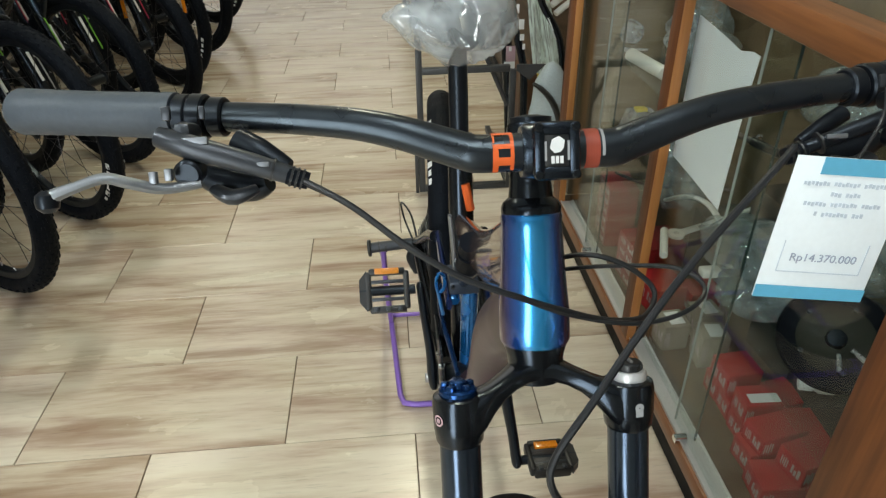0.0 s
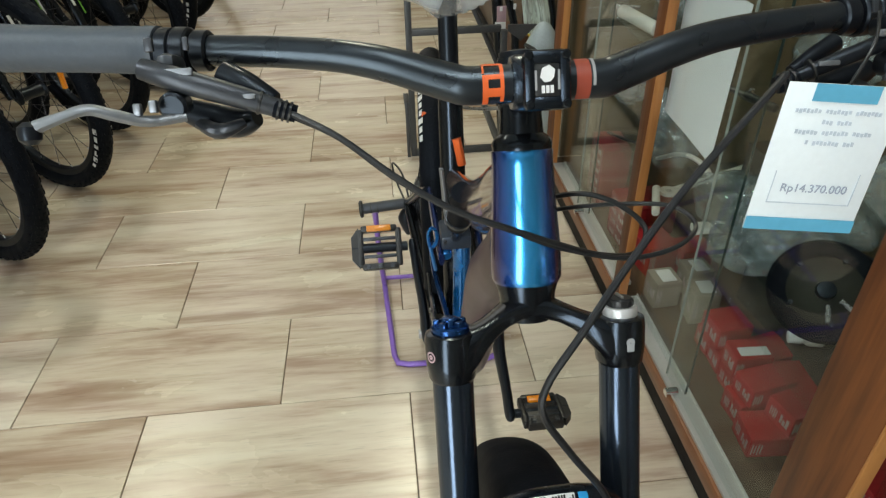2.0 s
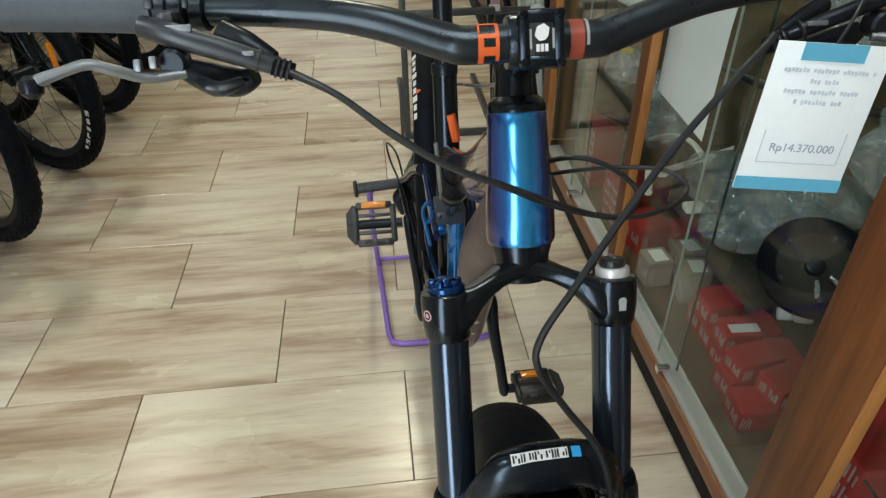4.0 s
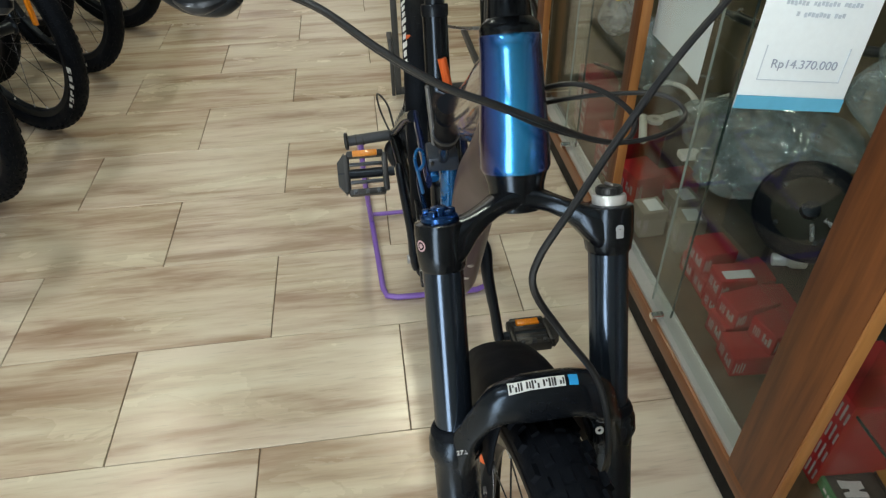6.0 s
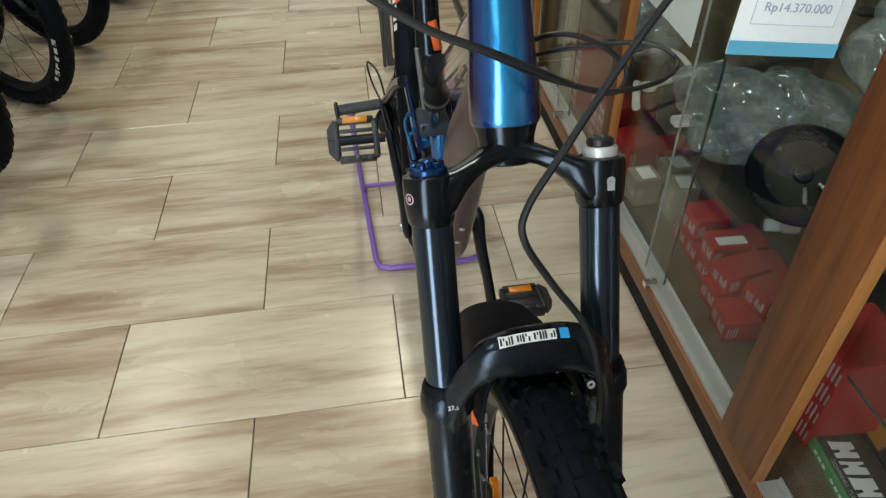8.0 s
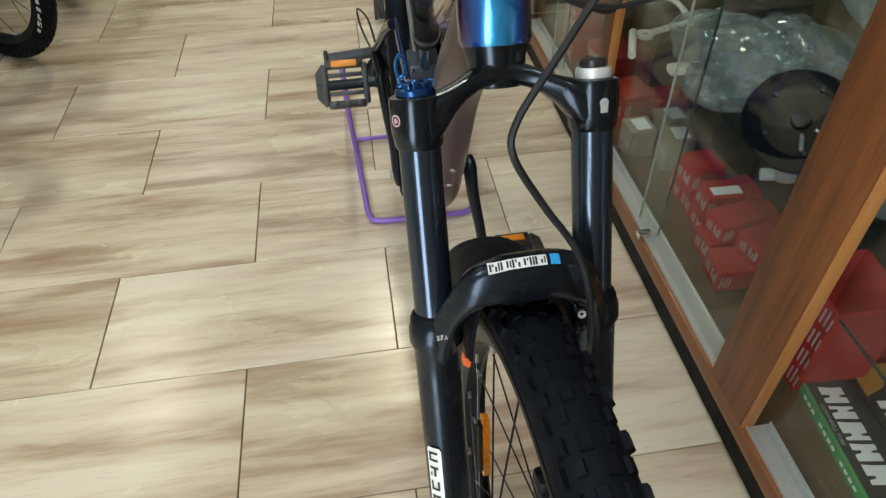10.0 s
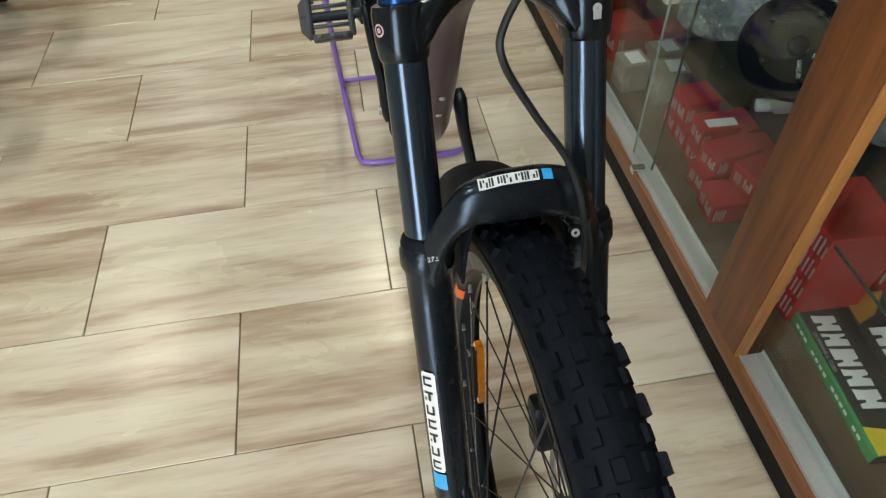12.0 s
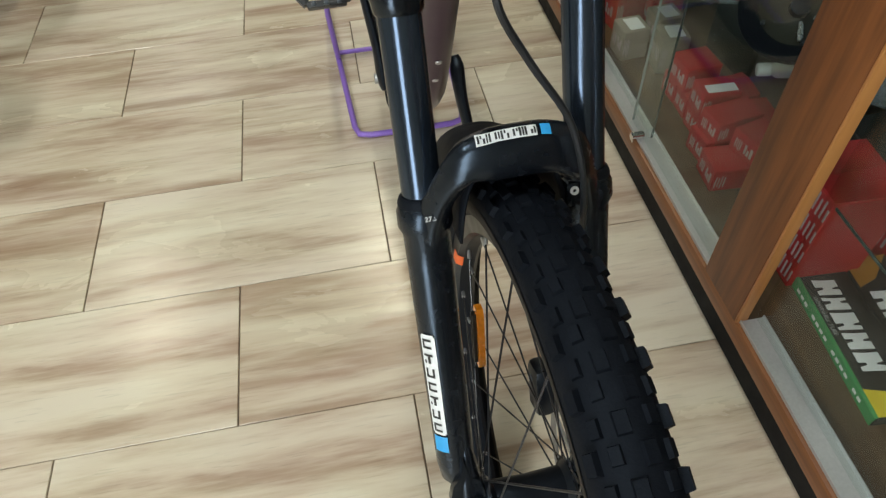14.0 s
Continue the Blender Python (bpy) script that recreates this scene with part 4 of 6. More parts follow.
for sd in (-1, 1):
    a, b = bar_at(sd * 0.262), bar_at(sd * 0.386)
    ax = (b - a).normalized()
    L = (b - a).length
    prof = [(0.0115, 0), (0.0168, 0.001), (0.0170, 0.010), (0.0163, 0.012), (0.0166, 0.02), (0.0162, 0.06), (0.0168, L - 0.018), (0.0172, L - 0.004), (0.0155, L), (0.006, L + 0.001)]
    grip = part("grip", lathe(prof, 28, aim(B @ a, B @ b)), GRIP_RUBBER, bike, "worn grey rubber grip")
    part("lock_ring", bar_axis(sd * 0.257, 0.0158, 0.0158, 0.011), BLACK_SATIN, grip)
    part("end_plug", lathe([(0.012, 0), (0.0125, 0.003), (0.008, 0.0045)], 18, aim(B @ (b + ax * 0.0005), B @ (b + ax * 0.02))), BLACK_PLASTIC, grip)
    # brake lever: clamp, master cylinder along the bar, reservoir and bent blade
    body = Geo()
    slim = 1.0 if sd < 0 else 0.72
    body.join(tube([sb(sd * 0.262, -0.080, 0.172), sb(sd * 0.240, -0.082, 0.164), sb(sd * 0.205, -0.078, 0.152), sb(sd * 0.172, -0.073, 0.140)], [0.0070 * slim, 0.0085 * slim, 0.0078 * slim, 0.0060 * slim], 14, 14))
    body.join(block(sd * 0.2455, -0.070, 0.174, 0.013, 0.028, 0.014, 0.005, B))
    lever = part("brake_lever", body, GREY_ALLOY if sd < 0 else BLACK_SATIN, bike, "dark grey hydraulic brake lever" if sd < 0 else "black hydraulic brake lever")
    part("clamp", bar_axis(sd * 0.2455, 0.0162, 0.0162, 0.012), BLACK_SATIN, lever)
    part("reservoir_cap", block(sd * 0.236, -0.0875, 0.168, 0.018, 0.003, 0.005, 0.0012, B), GREY_SILVER, lever)
    part("pivot", rod(sb(sd * 0.243, -0.088, 0.146), sb(sd * 0.243, -0.072, 0.150), 0.0095, n=16, bevel=0.002), BLACK_SATIN, lever)
    part("blade", tube([sb(sd * 0.236, -0.083, 0.140), sb(sd * 0.258, -0.092, 0.138), sb(sd * 0.275, -0.101, 0.143), sb(sd * 0.288, -0.107, 0.147), sb(sd * 0.302, -0.112, 0.143), sb(sd * 0.316, -0.115, 0.138), sb(sd * 0.322, -0.116, 0.134)], [0.0040, 0.0045, 0.0048, 0.0044, 0.0042, 0.0054, 0.0046], 12, 26, 0.8), GREY_SILVER, lever, "bent silver lever blade")
    part("blade_tip", lathe([(0.003, -0.007), (0.0065, -0.004), (0.0072, 0), (0.0065, 0.004), (0.003, 0.007)], 14, B @ Matrix.Translation((sd * 0.320, -0.116, 0.1345))), BLACK_SATIN, lever)
    boot = part("hose_boot", tube([sb(sd * 0.180, -0.0745, 0.1425), sb(sd * 0.166, -0.0725, 0.1375)], [0.0066, 0.0060], 14), RUBBER, lever)
    for u in (0.177, 0.1735, 0.170):
        k = (0.180 - u) / 0.014
        c = Vector((sd * u, -0.0745 + 0.002 * k, 0.1425 - 0.005 * k))
        part("boot_ring", rod(B @ (c + Vector((sd * 0.0007, -0.0001, 0.00025))), B @ (c - Vector((sd * 0.0007, -0.0001, 0.00025))), 0.0074, n=16), BLACK_PLASTIC, boot)
    part("cylinder_plate", block(sd * 0.197, -0.0830, 0.1505, 0.015, 0.0025, 0.0035, 0.001, B), GREY_SILVER, lever)
    part("cylinder_joint", rod(sb(sd * 0.1895, -0.0758, 0.1465), sb(sd * 0.1880, -0.0756, 0.1460), 0.0080, n=16), BLACK_PLASTIC, lever)
    for u, v in ((0.252, 0.147), (0.262, 0.1455)):
        part("reach_screw", block(sd * u, -0.095, v, 0.005, 0.005, 0.008, 0.001, B), GREY_SILVER, lever)
    # small grey block standing for the bright glint on the lock ring
    part("clamp_glint", block(sd * 0.2565, -0.0765, 0.187, 0.006, 0.004, 0.009, 0.001, B), GREY_ALLOY, lever)
    # shifter pod below the bar
    pod = tube([sb(sd * 0.250, -0.048, 0.147), sb(sd * 0.230, -0.047, 0.138), sb(sd * 0.210, -0.050, 0.134), sb(sd * 0.196, -0.056, 0.137)], [0.007, 0.0115, 0.0105, 0.006], 14, 14)
    shifter = part("shifter", pod, BLACK_SATIN, bike, "black thumb shifter under the bar")
    part("thumb_paddle", tube([sb(sd * 0.232, -0.066, 0.135), sb(sd * 0.218, -0.072, 0.129), sb(sd * 0.203, -0.066, 0.134)], [0.006, 0.0095, 0.005], 12, 10, 0.6), GREY_ALLOY, shifter)
    part("shifter_clamp", bar_axis(sd * 0.2320, 0.0142, 0.0142, 0.012), BLACK_SATIN, shifter)
    part("shifter_body", tube([sb(sd * 0.216, -0.058, 0.166), sb(sd * 0.200, -0.062, 0.158), sb(sd * 0.180, -0.066, 0.147)], [0.011 * slim ** 1.6, 0.0105 * slim ** 1.6, 0.006 * slim], 14, 12), BLACK_SATIN, shifter)
    # another block in place of the highlight on the shifter clamp
    part("shifter_glint", block(sd * 0.2340, -0.0725, 0.187, 0.004, 0.003, 0.009, 0.001, B), GREY_ALLOY, shifter)

# hoses and cables, in world metres
part("brake_hose", tube([(1.157, -0.678, 1.007), (1.152, -0.682, 1.003), (1.085, -0.722, 0.957), (1.040, -0.750, 0.915), (1.005, -0.775, 0.880), (0.980, -0.790, 0.850), (0.977, -0.798, 0.829), (0.999, -0.800, 0.788), (1.028, -0.806, 0.742), (1.040, -0.817, 0.697), (1.044, -0.822, 0.655), (1.058, -0.800, 0.58), (1.066, -0.83, 0.47)], 0.0027, 8, 70), HOSE, bike, "black front brake hose")
part("brake_hose", tube([(0.825, -0.660, 0.993), (0.856, -0.680, 0.983), (0.892, -0.700, 0.961), (0.928, -0.711, 0.940), (0.967, -0.716, 0.924), (1.001, -0.710, 0.905), (1.043, -0.690, 0.877), (1.084, -0.660, 0.854), (1.100, -0.635, 0.860), (1.081, -0.622, 0.876), (1.054, -0.612, 0.884), (1.030, -0.598, 0.875), (1.014, -0.575, 0.850)], 0.0024, 8, 70), HOSE, bike, "black rear brake hose looping past the head tube")
part("gear_cable", tube([(0.822, -0.655, 0.990), (0.855, -0.674, 0.980), (0.891, -0.694, 0.957), (0.928, -0.705, 0.936), (0.968, -0.710, 0.919), (1.01, -0.702, 0.894), (1.065, -0.690, 0.872), (1.11, -0.675, 0.868), (1.136, -0.650, 0.870), (1.12, -0.63, 0.878), (1.075, -0.615, 0.874), (1.035, -0.595, 0.860), (1.014, -0.565, 0.835)], 0.0020, 8, 70), HOSE, bike, "black gear cable looping past the head tube")

part("clamp_lever", tube([(1.018, -0.040, 0.722), (1.050, -0.020, 0.708), (1.098, 0.0, 0.698)], [0.004, 0.0045, 0.0055], 10, 10, 0.6), SILVER, bike, "silver seat clamp lever")

# --- frame


def fp(y, z, dx=0.0):
    return (rear_x(y) + dx, y, z)


BB = (-0.205, 0.368)
part("down_tube", tube([fp(-0.640, 0.868), fp(-0.585, 0.800), fp(-0.497, 0.707, -0.002), fp(-0.426, 0.572, -0.003), fp(-0.360, 0.462, -0.003), fp(-0.275, 0.385, -0.001), fp(-0.170, 0.345)], [0.030, 0.035, 0.035, 0.033, 0.032, 0.030, 0.028], 20, 44, 0.74, (1, 0, 0)), DARK_PLUM, bike, "plum metallic down tube", angle=60)
part("top_tube", tube([fp(-0.622, 0.900), fp(-0.56, 0.855), fp(-0.45, 0.780), fp(-0.33, 0.712), fp(-0.20, 0.655), fp(-0.095, 0.612)], [0.031, 0.036, 0.034, 0.030, 0.026, 0.022], 20, 30, 0.62, (1, 0, 0)), PURPLE_PAINT, bike, "plum metallic top tube", angle=60)
part("seat_tube", tube([fp(-0.150, 0.335), fp(-0.125, 0.45), fp(-0.095, 0.58), fp(-0.065, 0.70), fp(-0.052, 0.755)], [0.026, 0.024, 0.022, 0.0205, 0.0200], 18, 20), BLACK_GLOSS, bike, "black seat tube", angle=60)
part("lower_seat_tube", tube([fp(-0.190, 0.385, 0.001), fp(-0.190, 0.45, 0.002), fp(-0.190, 0.552, 0.003)], [0.0155, 0.0150, 0.0145], 18, 10), BLUE_PAINT, bike, "bright blue lower seat tube")
part("seat_tube_mark", tube([fp(-0.0985, 0.644, 0.014), fp(-0.0885, 0.688, 0.006)], 0.0085, 10, 0, 0.9, (1, 0, 0)), ORANGE_MARK, bike, "orange stripe on the seat tube")
part("seat_collar", lathe([(0.0215, 0), (0.022, 0.003), (0.022, 0.016), (0.021, 0.018)], 22, aim(fp(-0.054, 0.745), fp(-0.040, 0.80))), BLACK_SATIN, bike)
part("seatpost", tube([fp(-0.052, 0.755), fp(-0.037, 0.82), fp(-0.005, 0.955)], [0.0158, 0.0158, 0.0155], 18), BLACK_SATIN, bike, "black seatpost")
part("bottom_bracket", rod((rear_x(-.155) - 0.043, *BB), (rear_x(-.155) + 0.043, *BB), 0.024, n=22, bevel=0.003), BLACK_SATIN, bike)
# shock, link and rear triangle
shock = part("rear_shock", tube([fp(-0.36, 0.745, -0.016), fp(-0.30, 0.66, -0.016)], [0.015, 0.015], 16), RUBBER, bike, "black rear shock")
part("shock_shaft", tube([fp(-0.30, 0.66, -0.016), fp(-0.200, 0.568, -0.008)], 0.009, 12), STANCHION, shock)
part("shock_lever", tube([(0.967, -0.20, 0.694), (0.971, -0.202, 0.645), (0.974, -0.202, 0.596)], [0.0045, 0.0055, 0.0045], 10, 12, 0.7), GREY_SILVER, shock, "dull silver shock lever")
part("shock_can", tube([fp(-0.345, 0.72, -0.016), fp(-0.305, 0.663, -0.016)], [0.0165, 0.0165], 18), RUBBER, shock)
part("shock_collar", tube([fp(-0.318, 0.682, -0.016), fp(-0.314, 0.676, -0.016)], 0.0190, 18), GREY_ALLOY, shock)
for sd in (-1, 1):
    part("rocker_link", tube([fp(-0.215, 0.535, sd * 0.033), fp(-0.15, 0.545, sd * 0.035), fp(-0.06, 0.575, sd * 0.040)], [0.013, 0.017, 0.012], 12, 12, 0.4, (1, 0, 0)), NAVY_PAINT, bike, "dark blue rocker link")
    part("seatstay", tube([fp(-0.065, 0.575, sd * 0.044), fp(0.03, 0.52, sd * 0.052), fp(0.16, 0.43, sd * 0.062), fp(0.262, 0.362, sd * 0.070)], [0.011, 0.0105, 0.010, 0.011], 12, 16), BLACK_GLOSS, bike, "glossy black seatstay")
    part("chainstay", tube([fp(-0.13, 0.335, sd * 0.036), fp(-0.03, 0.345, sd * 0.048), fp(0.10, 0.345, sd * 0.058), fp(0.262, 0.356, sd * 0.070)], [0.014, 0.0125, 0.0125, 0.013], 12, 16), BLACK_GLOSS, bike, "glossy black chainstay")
mount = part("upper_mount", block(0.989, -0.180, 0.560, 0.049, 0.055, 0.026, 0.004), DARK_BLUE, bike, "dark slate-blue shock mount")
part("mount_boss", rod((0.972, -0.212, 0.538), (0.972, -0.170, 0.545), 0.0090, n=18, bevel=0.002), BLUE_PAINT, mount, "bright blue round boss")
part("mount_bolt", rod((0.970, -0.206, 0.566), (0.970, -0.212, 0.565), 0.0028, n=8), BLACK_PLASTIC, mount)
# closed blue link and its arm beside the mount
part("blue_link", tube([(0.949, -0.205, 0.592), (0.956, -0.203, 0.584), (0.9575, -0.202, 0.568), (0.954, -0.202, 0.556), (0.947, -0.203, 0.553), (0.9435, -0.204, 0.566), (0.944, -0.205, 0.582), (0.949, -0.205, 0.592)], 0.0028, 8, 36), BLUE_PAINT, bike, "bright blue looped link")
part("link_arm", tube([(0.946, -0.204, 0.555), (0.950, -0.203, 0.530), (0.954, -0.200, 0.505)], 0.0032, 10, 12), BLUE_PAINT, bike, "bright blue link arm")
part("blue_cable_guide", tube([(0.962, -0.075, 0.475), (0.955, -0.11, 0.468), (0.956, -0.18, 0.468), (0.962, -0.24, 0.466), (0.968, -0.30, 0.462)], 0.0045, 10, 20), BLUE_ANO, bike, "bright blue link edge")
for y, z, dx in ((-0.4535, 0.559, -0.002), (-0.4280, 0.515, -0.004)):
    d = Vector((0, -0.86, -0.51))
    part("frame_bolt", rod(Vector(fp(y, z, dx)) - d * 0.008, Vector(fp(y, z, dx)) + d * 0.004, 0.0045, n=10, bevel=0.001), SILVER, bike)

# --- drivetrain
CL = (rear_x(-.155) - 0.062, rear_x(-.155) + 0.062)
swing = Vector((0, 0.088, 0.132))
ring_m = Matrix.Translation((rear_x(-.155) - 0.050, *BB)) @ Matrix.Rotation(radians(90), 4, "Y")
teeth = [((0.066 + (0.0035 if k % 2 else -0.001)) * math.cos(math.pi * k / 34), (0.066 + (0.0035 if k % 2 else -0.001)) * math.sin(math.pi * k / 34)) for k in range(68)]
part("chainring", prism(teeth, 0.003, ring_m), BLACK_SATIN, bike, "black chainring")
for k in range(4):
    a = k * math.pi / 2 + 0.4
    part("chainring_bolt", rod(ring_m @ Vector((0.045 * math.cos(a), 0.045 * math.sin(a), -0.004)), ring_m @ Vector((0.045 * math.cos(a), 0.045 * math.sin(a), 0.006)), 0.004, n=8), SILVER, bike)


def add_pedal(x_arm, end, sd, tip):
    """A platform pedal on the crank's end, sd: the side it sticks out to."""
    c = Vector((x_arm + sd * 0.066, end.y, end.z))
    m = Matrix.Translation(c) @ Matrix.Rotation(radians(tip), 4, "X") @ Matrix.Scale(0.82, 4)
    g = Geo()
    for y0 in (-0.041, 0.041):
        g.join(block(0, y0, 0, 0.078, 0.014, 0.024, 0.004, m))
    for x0 in (-0.041, 0.041):
        g.join(block(x0, 0, 0, 0.013, 0.082, 0.022, 0.004, m))
    g.join(prism([(0, -0.044), (0.016, -0.024), (0.016, 0.024), (0, 0.044)] if sd > 0 else [(0, -0.044), (-0.016, -0.024), (-0.016, 0.024), (0, 0.044)], 0.02, m @ Matrix.Translation((sd * 0.044, 0, -0.010))))
    pedal = part("pedal", g, PEDAL, bike, "black plastic platform pedal")
    part("pedal_axle", rod(m @ Vector((-0.06, 0, 0)), m @ Vector((0.06, 0, 0)), 0.0085, n=14), BLACK_SATIN, pedal)
    part("pedal_bar", block(0, -0.019, 0.003, 0.070, 0.007, 0.012, 0.002, m), GREY_ALLOY, pedal)
    part("pedal_bar", block(0, 0.019, 0.003, 0.070, 0.007, 0.012, 0.002, m), GREY_ALLOY, pedal)
    if sd > 0:
        part("pedal_plate", block(0, 0.004, -0.002, 0.074, 0.072, 0.020, 0.004, m), PEDAL, pedal)
    part("reflector", block(0, 0.041 if sd < 0 else 0.030, 0.0085, 0.052, 0.0135 if sd < 0 else 0.019, 0.011, 0.002, m), DULL_AMBER if sd < 0 else AMBER, pedal, "amber pedal reflector")
    for x0 in (-0.025, 0.0, 0.025):
        part("grip_tooth", block(x0, -0.041, 0.0135, 0.009, 0.010, 0.006, 0.001, m), GREY_ALLOY, pedal)


for x_arm, sd in ((CL[0] - 0.006, -1), (CL[1] + 0.006, 1)):
    end = Vector((0, *BB)) + (swing if sd < 0 else -swing)
    side = Vector((sd * 0.012, 0, 0))
    a = Vector((x_arm - sd * 0.004, *BB))
    b = Vector((x_arm + sd * 0.008, end.y, end.z))
    part("crank_arm", tube([a - (b - a) * 0.13, a, a.lerp(b, 0.3) - side * 0.2, a.lerp(b, 0.7), b, b + (b - a).normalized() * 0.012], [0.010, 0.019, 0.0165, 0.0140, 0.0145, 0.008], 14, 18, 0.5 if sd < 0 else 0.66, (1, 0, 0)), BLACK_SATIN, bike, "black alloy crank arm")
    if sd < 0:
        part("crank_bolt", rod((x_arm + sd * 0.002, *BB), (x_arm + sd * 0.009, *BB), 0.0085, n=14, bevel=0.001), SILVER, bike, "silver crank bolt")
    add_pedal(x_arm, end, sd, 46 if sd < 0 else -8)

# chain, sprockets and derailleur on the drive side
cas_x = rear_x(0.27) - 0.046
for k, r in enumerate((0.083, 0.077, 0.071, 0.065, 0.059, 0.053, 0.047, 0.041, 0.035, 0.029)):
    part("sprocket", lathe([(0.015, 0), (r, 0), (r, 0.0016), (0.015, 0.0016)], 40, Matrix.Translation((cas_x + 0.014 - 0.0037 * k, 0.27, 0.356)) @ Matrix.Rotation(radians(90), 4, "Y"), closed=True), SILVER if k < 3 else GREY_ALLOY, bike)
top_a, top_b = Vector((rear_x(-.155) - 0.048, -0.155, 0.322 + 0.068)), Vector((cas_x, 0.27, 0.356 + 0.052))
low_a, low_b = Vector((rear_x(-.155) - 0.048, -0.155, 0.322 - 0.068)), Vector((cas_x, 0.285, 0.235))
for a, b in ((top_a, top_b), (low_a, low_b)):
    chain = Geo()
    n_link = 36
    for i in range(n_link):
        p, q = a.lerp(b, i / n_link), a.lerp(b, (i + 1.02) / n_link)
        chain.join(tube([p, q], 0.0042 if i % 2 else 0.0034, 6, 0, 0.8, (1, 0, 0)))
    part("chain_run", chain, GREY_ALLOY, bike, "dark grey chain")
der = part("rear_derailleur", tube([(cas_x - 0.022, 0.285, 0.325), (cas_x - 0.034, 0.29, 0.30), (cas_x - 0.022, 0.287, 0.26)], [0.012, 0.018, 0.014], 12, 12), BLACK_SATIN, bike, "black rear derailleur")
part("derailleur_cage", block(cas_x - 0.008, 0.285, 0.215, 0.012, 0.03, 0.10, 0.004), BLACK_SATIN, der)
part("derailleur_cable", tube([(cas_x - 0.03, 0.31, 0.33), (cas_x - 0.05, 0.38, 0.36), (cas_x - 0.055, 0.35, 0.42), (cas_x - 0.035, 0.27, 0.43), (cas_x - 0.024, 0.20, 0.395)], 0.0024, 8, 30), HOSE, bike, "looped black gear cable")

# --- saddle
sad = Geo()
rows = [(-0.17, 0.016, 0.955, 0.014), (-0.15, 0.022, 0.962, 0.022), (-0.08, 0.026, 0.966, 0.026), (0.0, 0.036, 0.966, 0.028), (0.06, 0.058, 0.970, 0.032), (0.10, 0.070, 0.975, 0.034), (0.125, 0.064, 0.975, 0.028), (0.135, 0.045, 0.972, 0.018)]
vs, n = [], 16
for y, w, z, h in rows:
    for k in range(n):
        a = 2 * math.pi * k / n
        vs.append((rear_x(0) + 0.004 + w * math.cos(a), y + 0.05, z - 0.022 + (h * 0.55 if math.sin(a) > 0 else h) * math.sin(a)))
sad.add(vs, [(i * n + k, i * n + (k + 1) % n, (i + 1) * n + (k + 1) % n, (i + 1) * n + k) for i in range(len(rows) - 1) for k in range(n)] + [tuple(range(n)), tuple(range((len(rows) - 1) * n, len(rows) * n))])
saddle = part("saddle", sad, BLACK_PLASTIC, bike, "black padded saddle", angle=60)
for sd in (-1, 1):
    part("saddle_rail", tube([(rear_x(0) + sd * 0.022, -0.10, 0.925), (rear_x(0) + sd * 0.022, -0.03, 0.903), (rear_x(0) + sd * 0.022, 0.04, 0.903), (rear_x(0) + sd * 0.028, 0.10, 0.93)], 0.0035, 8, 14), SILVER, saddle)

# ---------------------------------------------------------------- plastic bag over the saddle


def crumple(cx, cy, cz, rx, ry, rz, seed, amount=0.25, rings=18, seg=26, freq=14.0, m=None, taper=0.0):
    """A crumpled bag: an ellipsoid pushed in and out by ridged noise."""
    g = Geo()
    vs = []
    for i in range(rings + 1):
        th = math.pi * i / rings
        for k in range(seg):
            ph = 2 * math.pi * k / seg
            d = Vector((math.sin(th) * math.cos(ph), math.sin(th) * math.sin(ph), math.cos(th)))
            pinch = 1 + taper * min(0.0, d.z) + 0.25 * taper * max(0.0, -d.z - 0.6)
            q = Vector((d.x * rx * pinch, d.y * ry * pinch, d.z * rz))
            s = 1 + amount * (1 - 2 * abs(noise.noise(q * freq + Vector((seed, seed * 2, 0))))) - amount * 0.5 + amount * 0.5 * noise.noise(q * freq * 0.4 + Vector((0, seed, 0)))
            p = Vector((cx, cy, cz)) + q * s
            vs.append(p)
    g.add(vs, [(i * seg + k, i * seg + (k + 1) % seg, (i + 1) * seg + (k + 1) % seg, (i + 1) * seg + k) for i in range(rings) for k in range(seg)], m)
    return g


saddle_bag = thing("plastic_bag", (1.0, 0.0, 0.92), "crumpled clear plastic bag wrapped over a saddle", "bag")
part("bag_body", crumple(1.002, 0.01, 0.945, 0.086, 0.20, 0.082, 3.1, 0.18, 44, 60, 11.0, taper=0.55), BAG_FILM, saddle_bag, angle=180)
tail = tube([(0.980, -0.03, 0.925), (0.945, -0.04, 0.936), (0.915, -0.05, 0.948), (0.884, -0.06, 0.960)], [0.060, 0.048, 0.028, 0.005], 22, 16, 0.75)
tail.v = [tuple(Vector(p) + 0.007 * Vector((0, 1, 1)) * noise.noise(Vector(p) * 38)) for p in tail.v]
part("bag_tail", tail, BAG_FILM, saddle_bag, "twisted open end of the bag", angle=180)

# ---------------------------------------------------------------- purple bike stand
stand = thing("bike_stand", (0.995, 0.3, 0), "purple tubular steel bike stand under the rear wheel", "bike stand")
SX0, SX1 = 0.872, 1.128
base_pts = [(0.838, 0.70, 0.011), (0.853, 0.43, 0.011), (SX0 - 0.002, 0.115, 0.011), (SX0 + 0.006, 0.088, 0.011), (SX0 + 0.032, 0.080, 0.011), (1.0, 0.078, 0.011), (SX1 - 0.03, 0.078, 0.011), (SX1 - 0.006, 0.088, 0.011), (SX1 + 0.002, 0.115, 0.011), (1.143, 0.43, 0.011), (1.158, 0.70, 0.011)]
part("base_loop", tube(base_pts, 0.0072, 12), PURPLE_STEEL, stand)
part("cross_bar", tube([(0.853, 0.43, 0.012), (1.143, 0.43, 0.012)], 0.0062, 12), PURPLE_STEEL, stand)
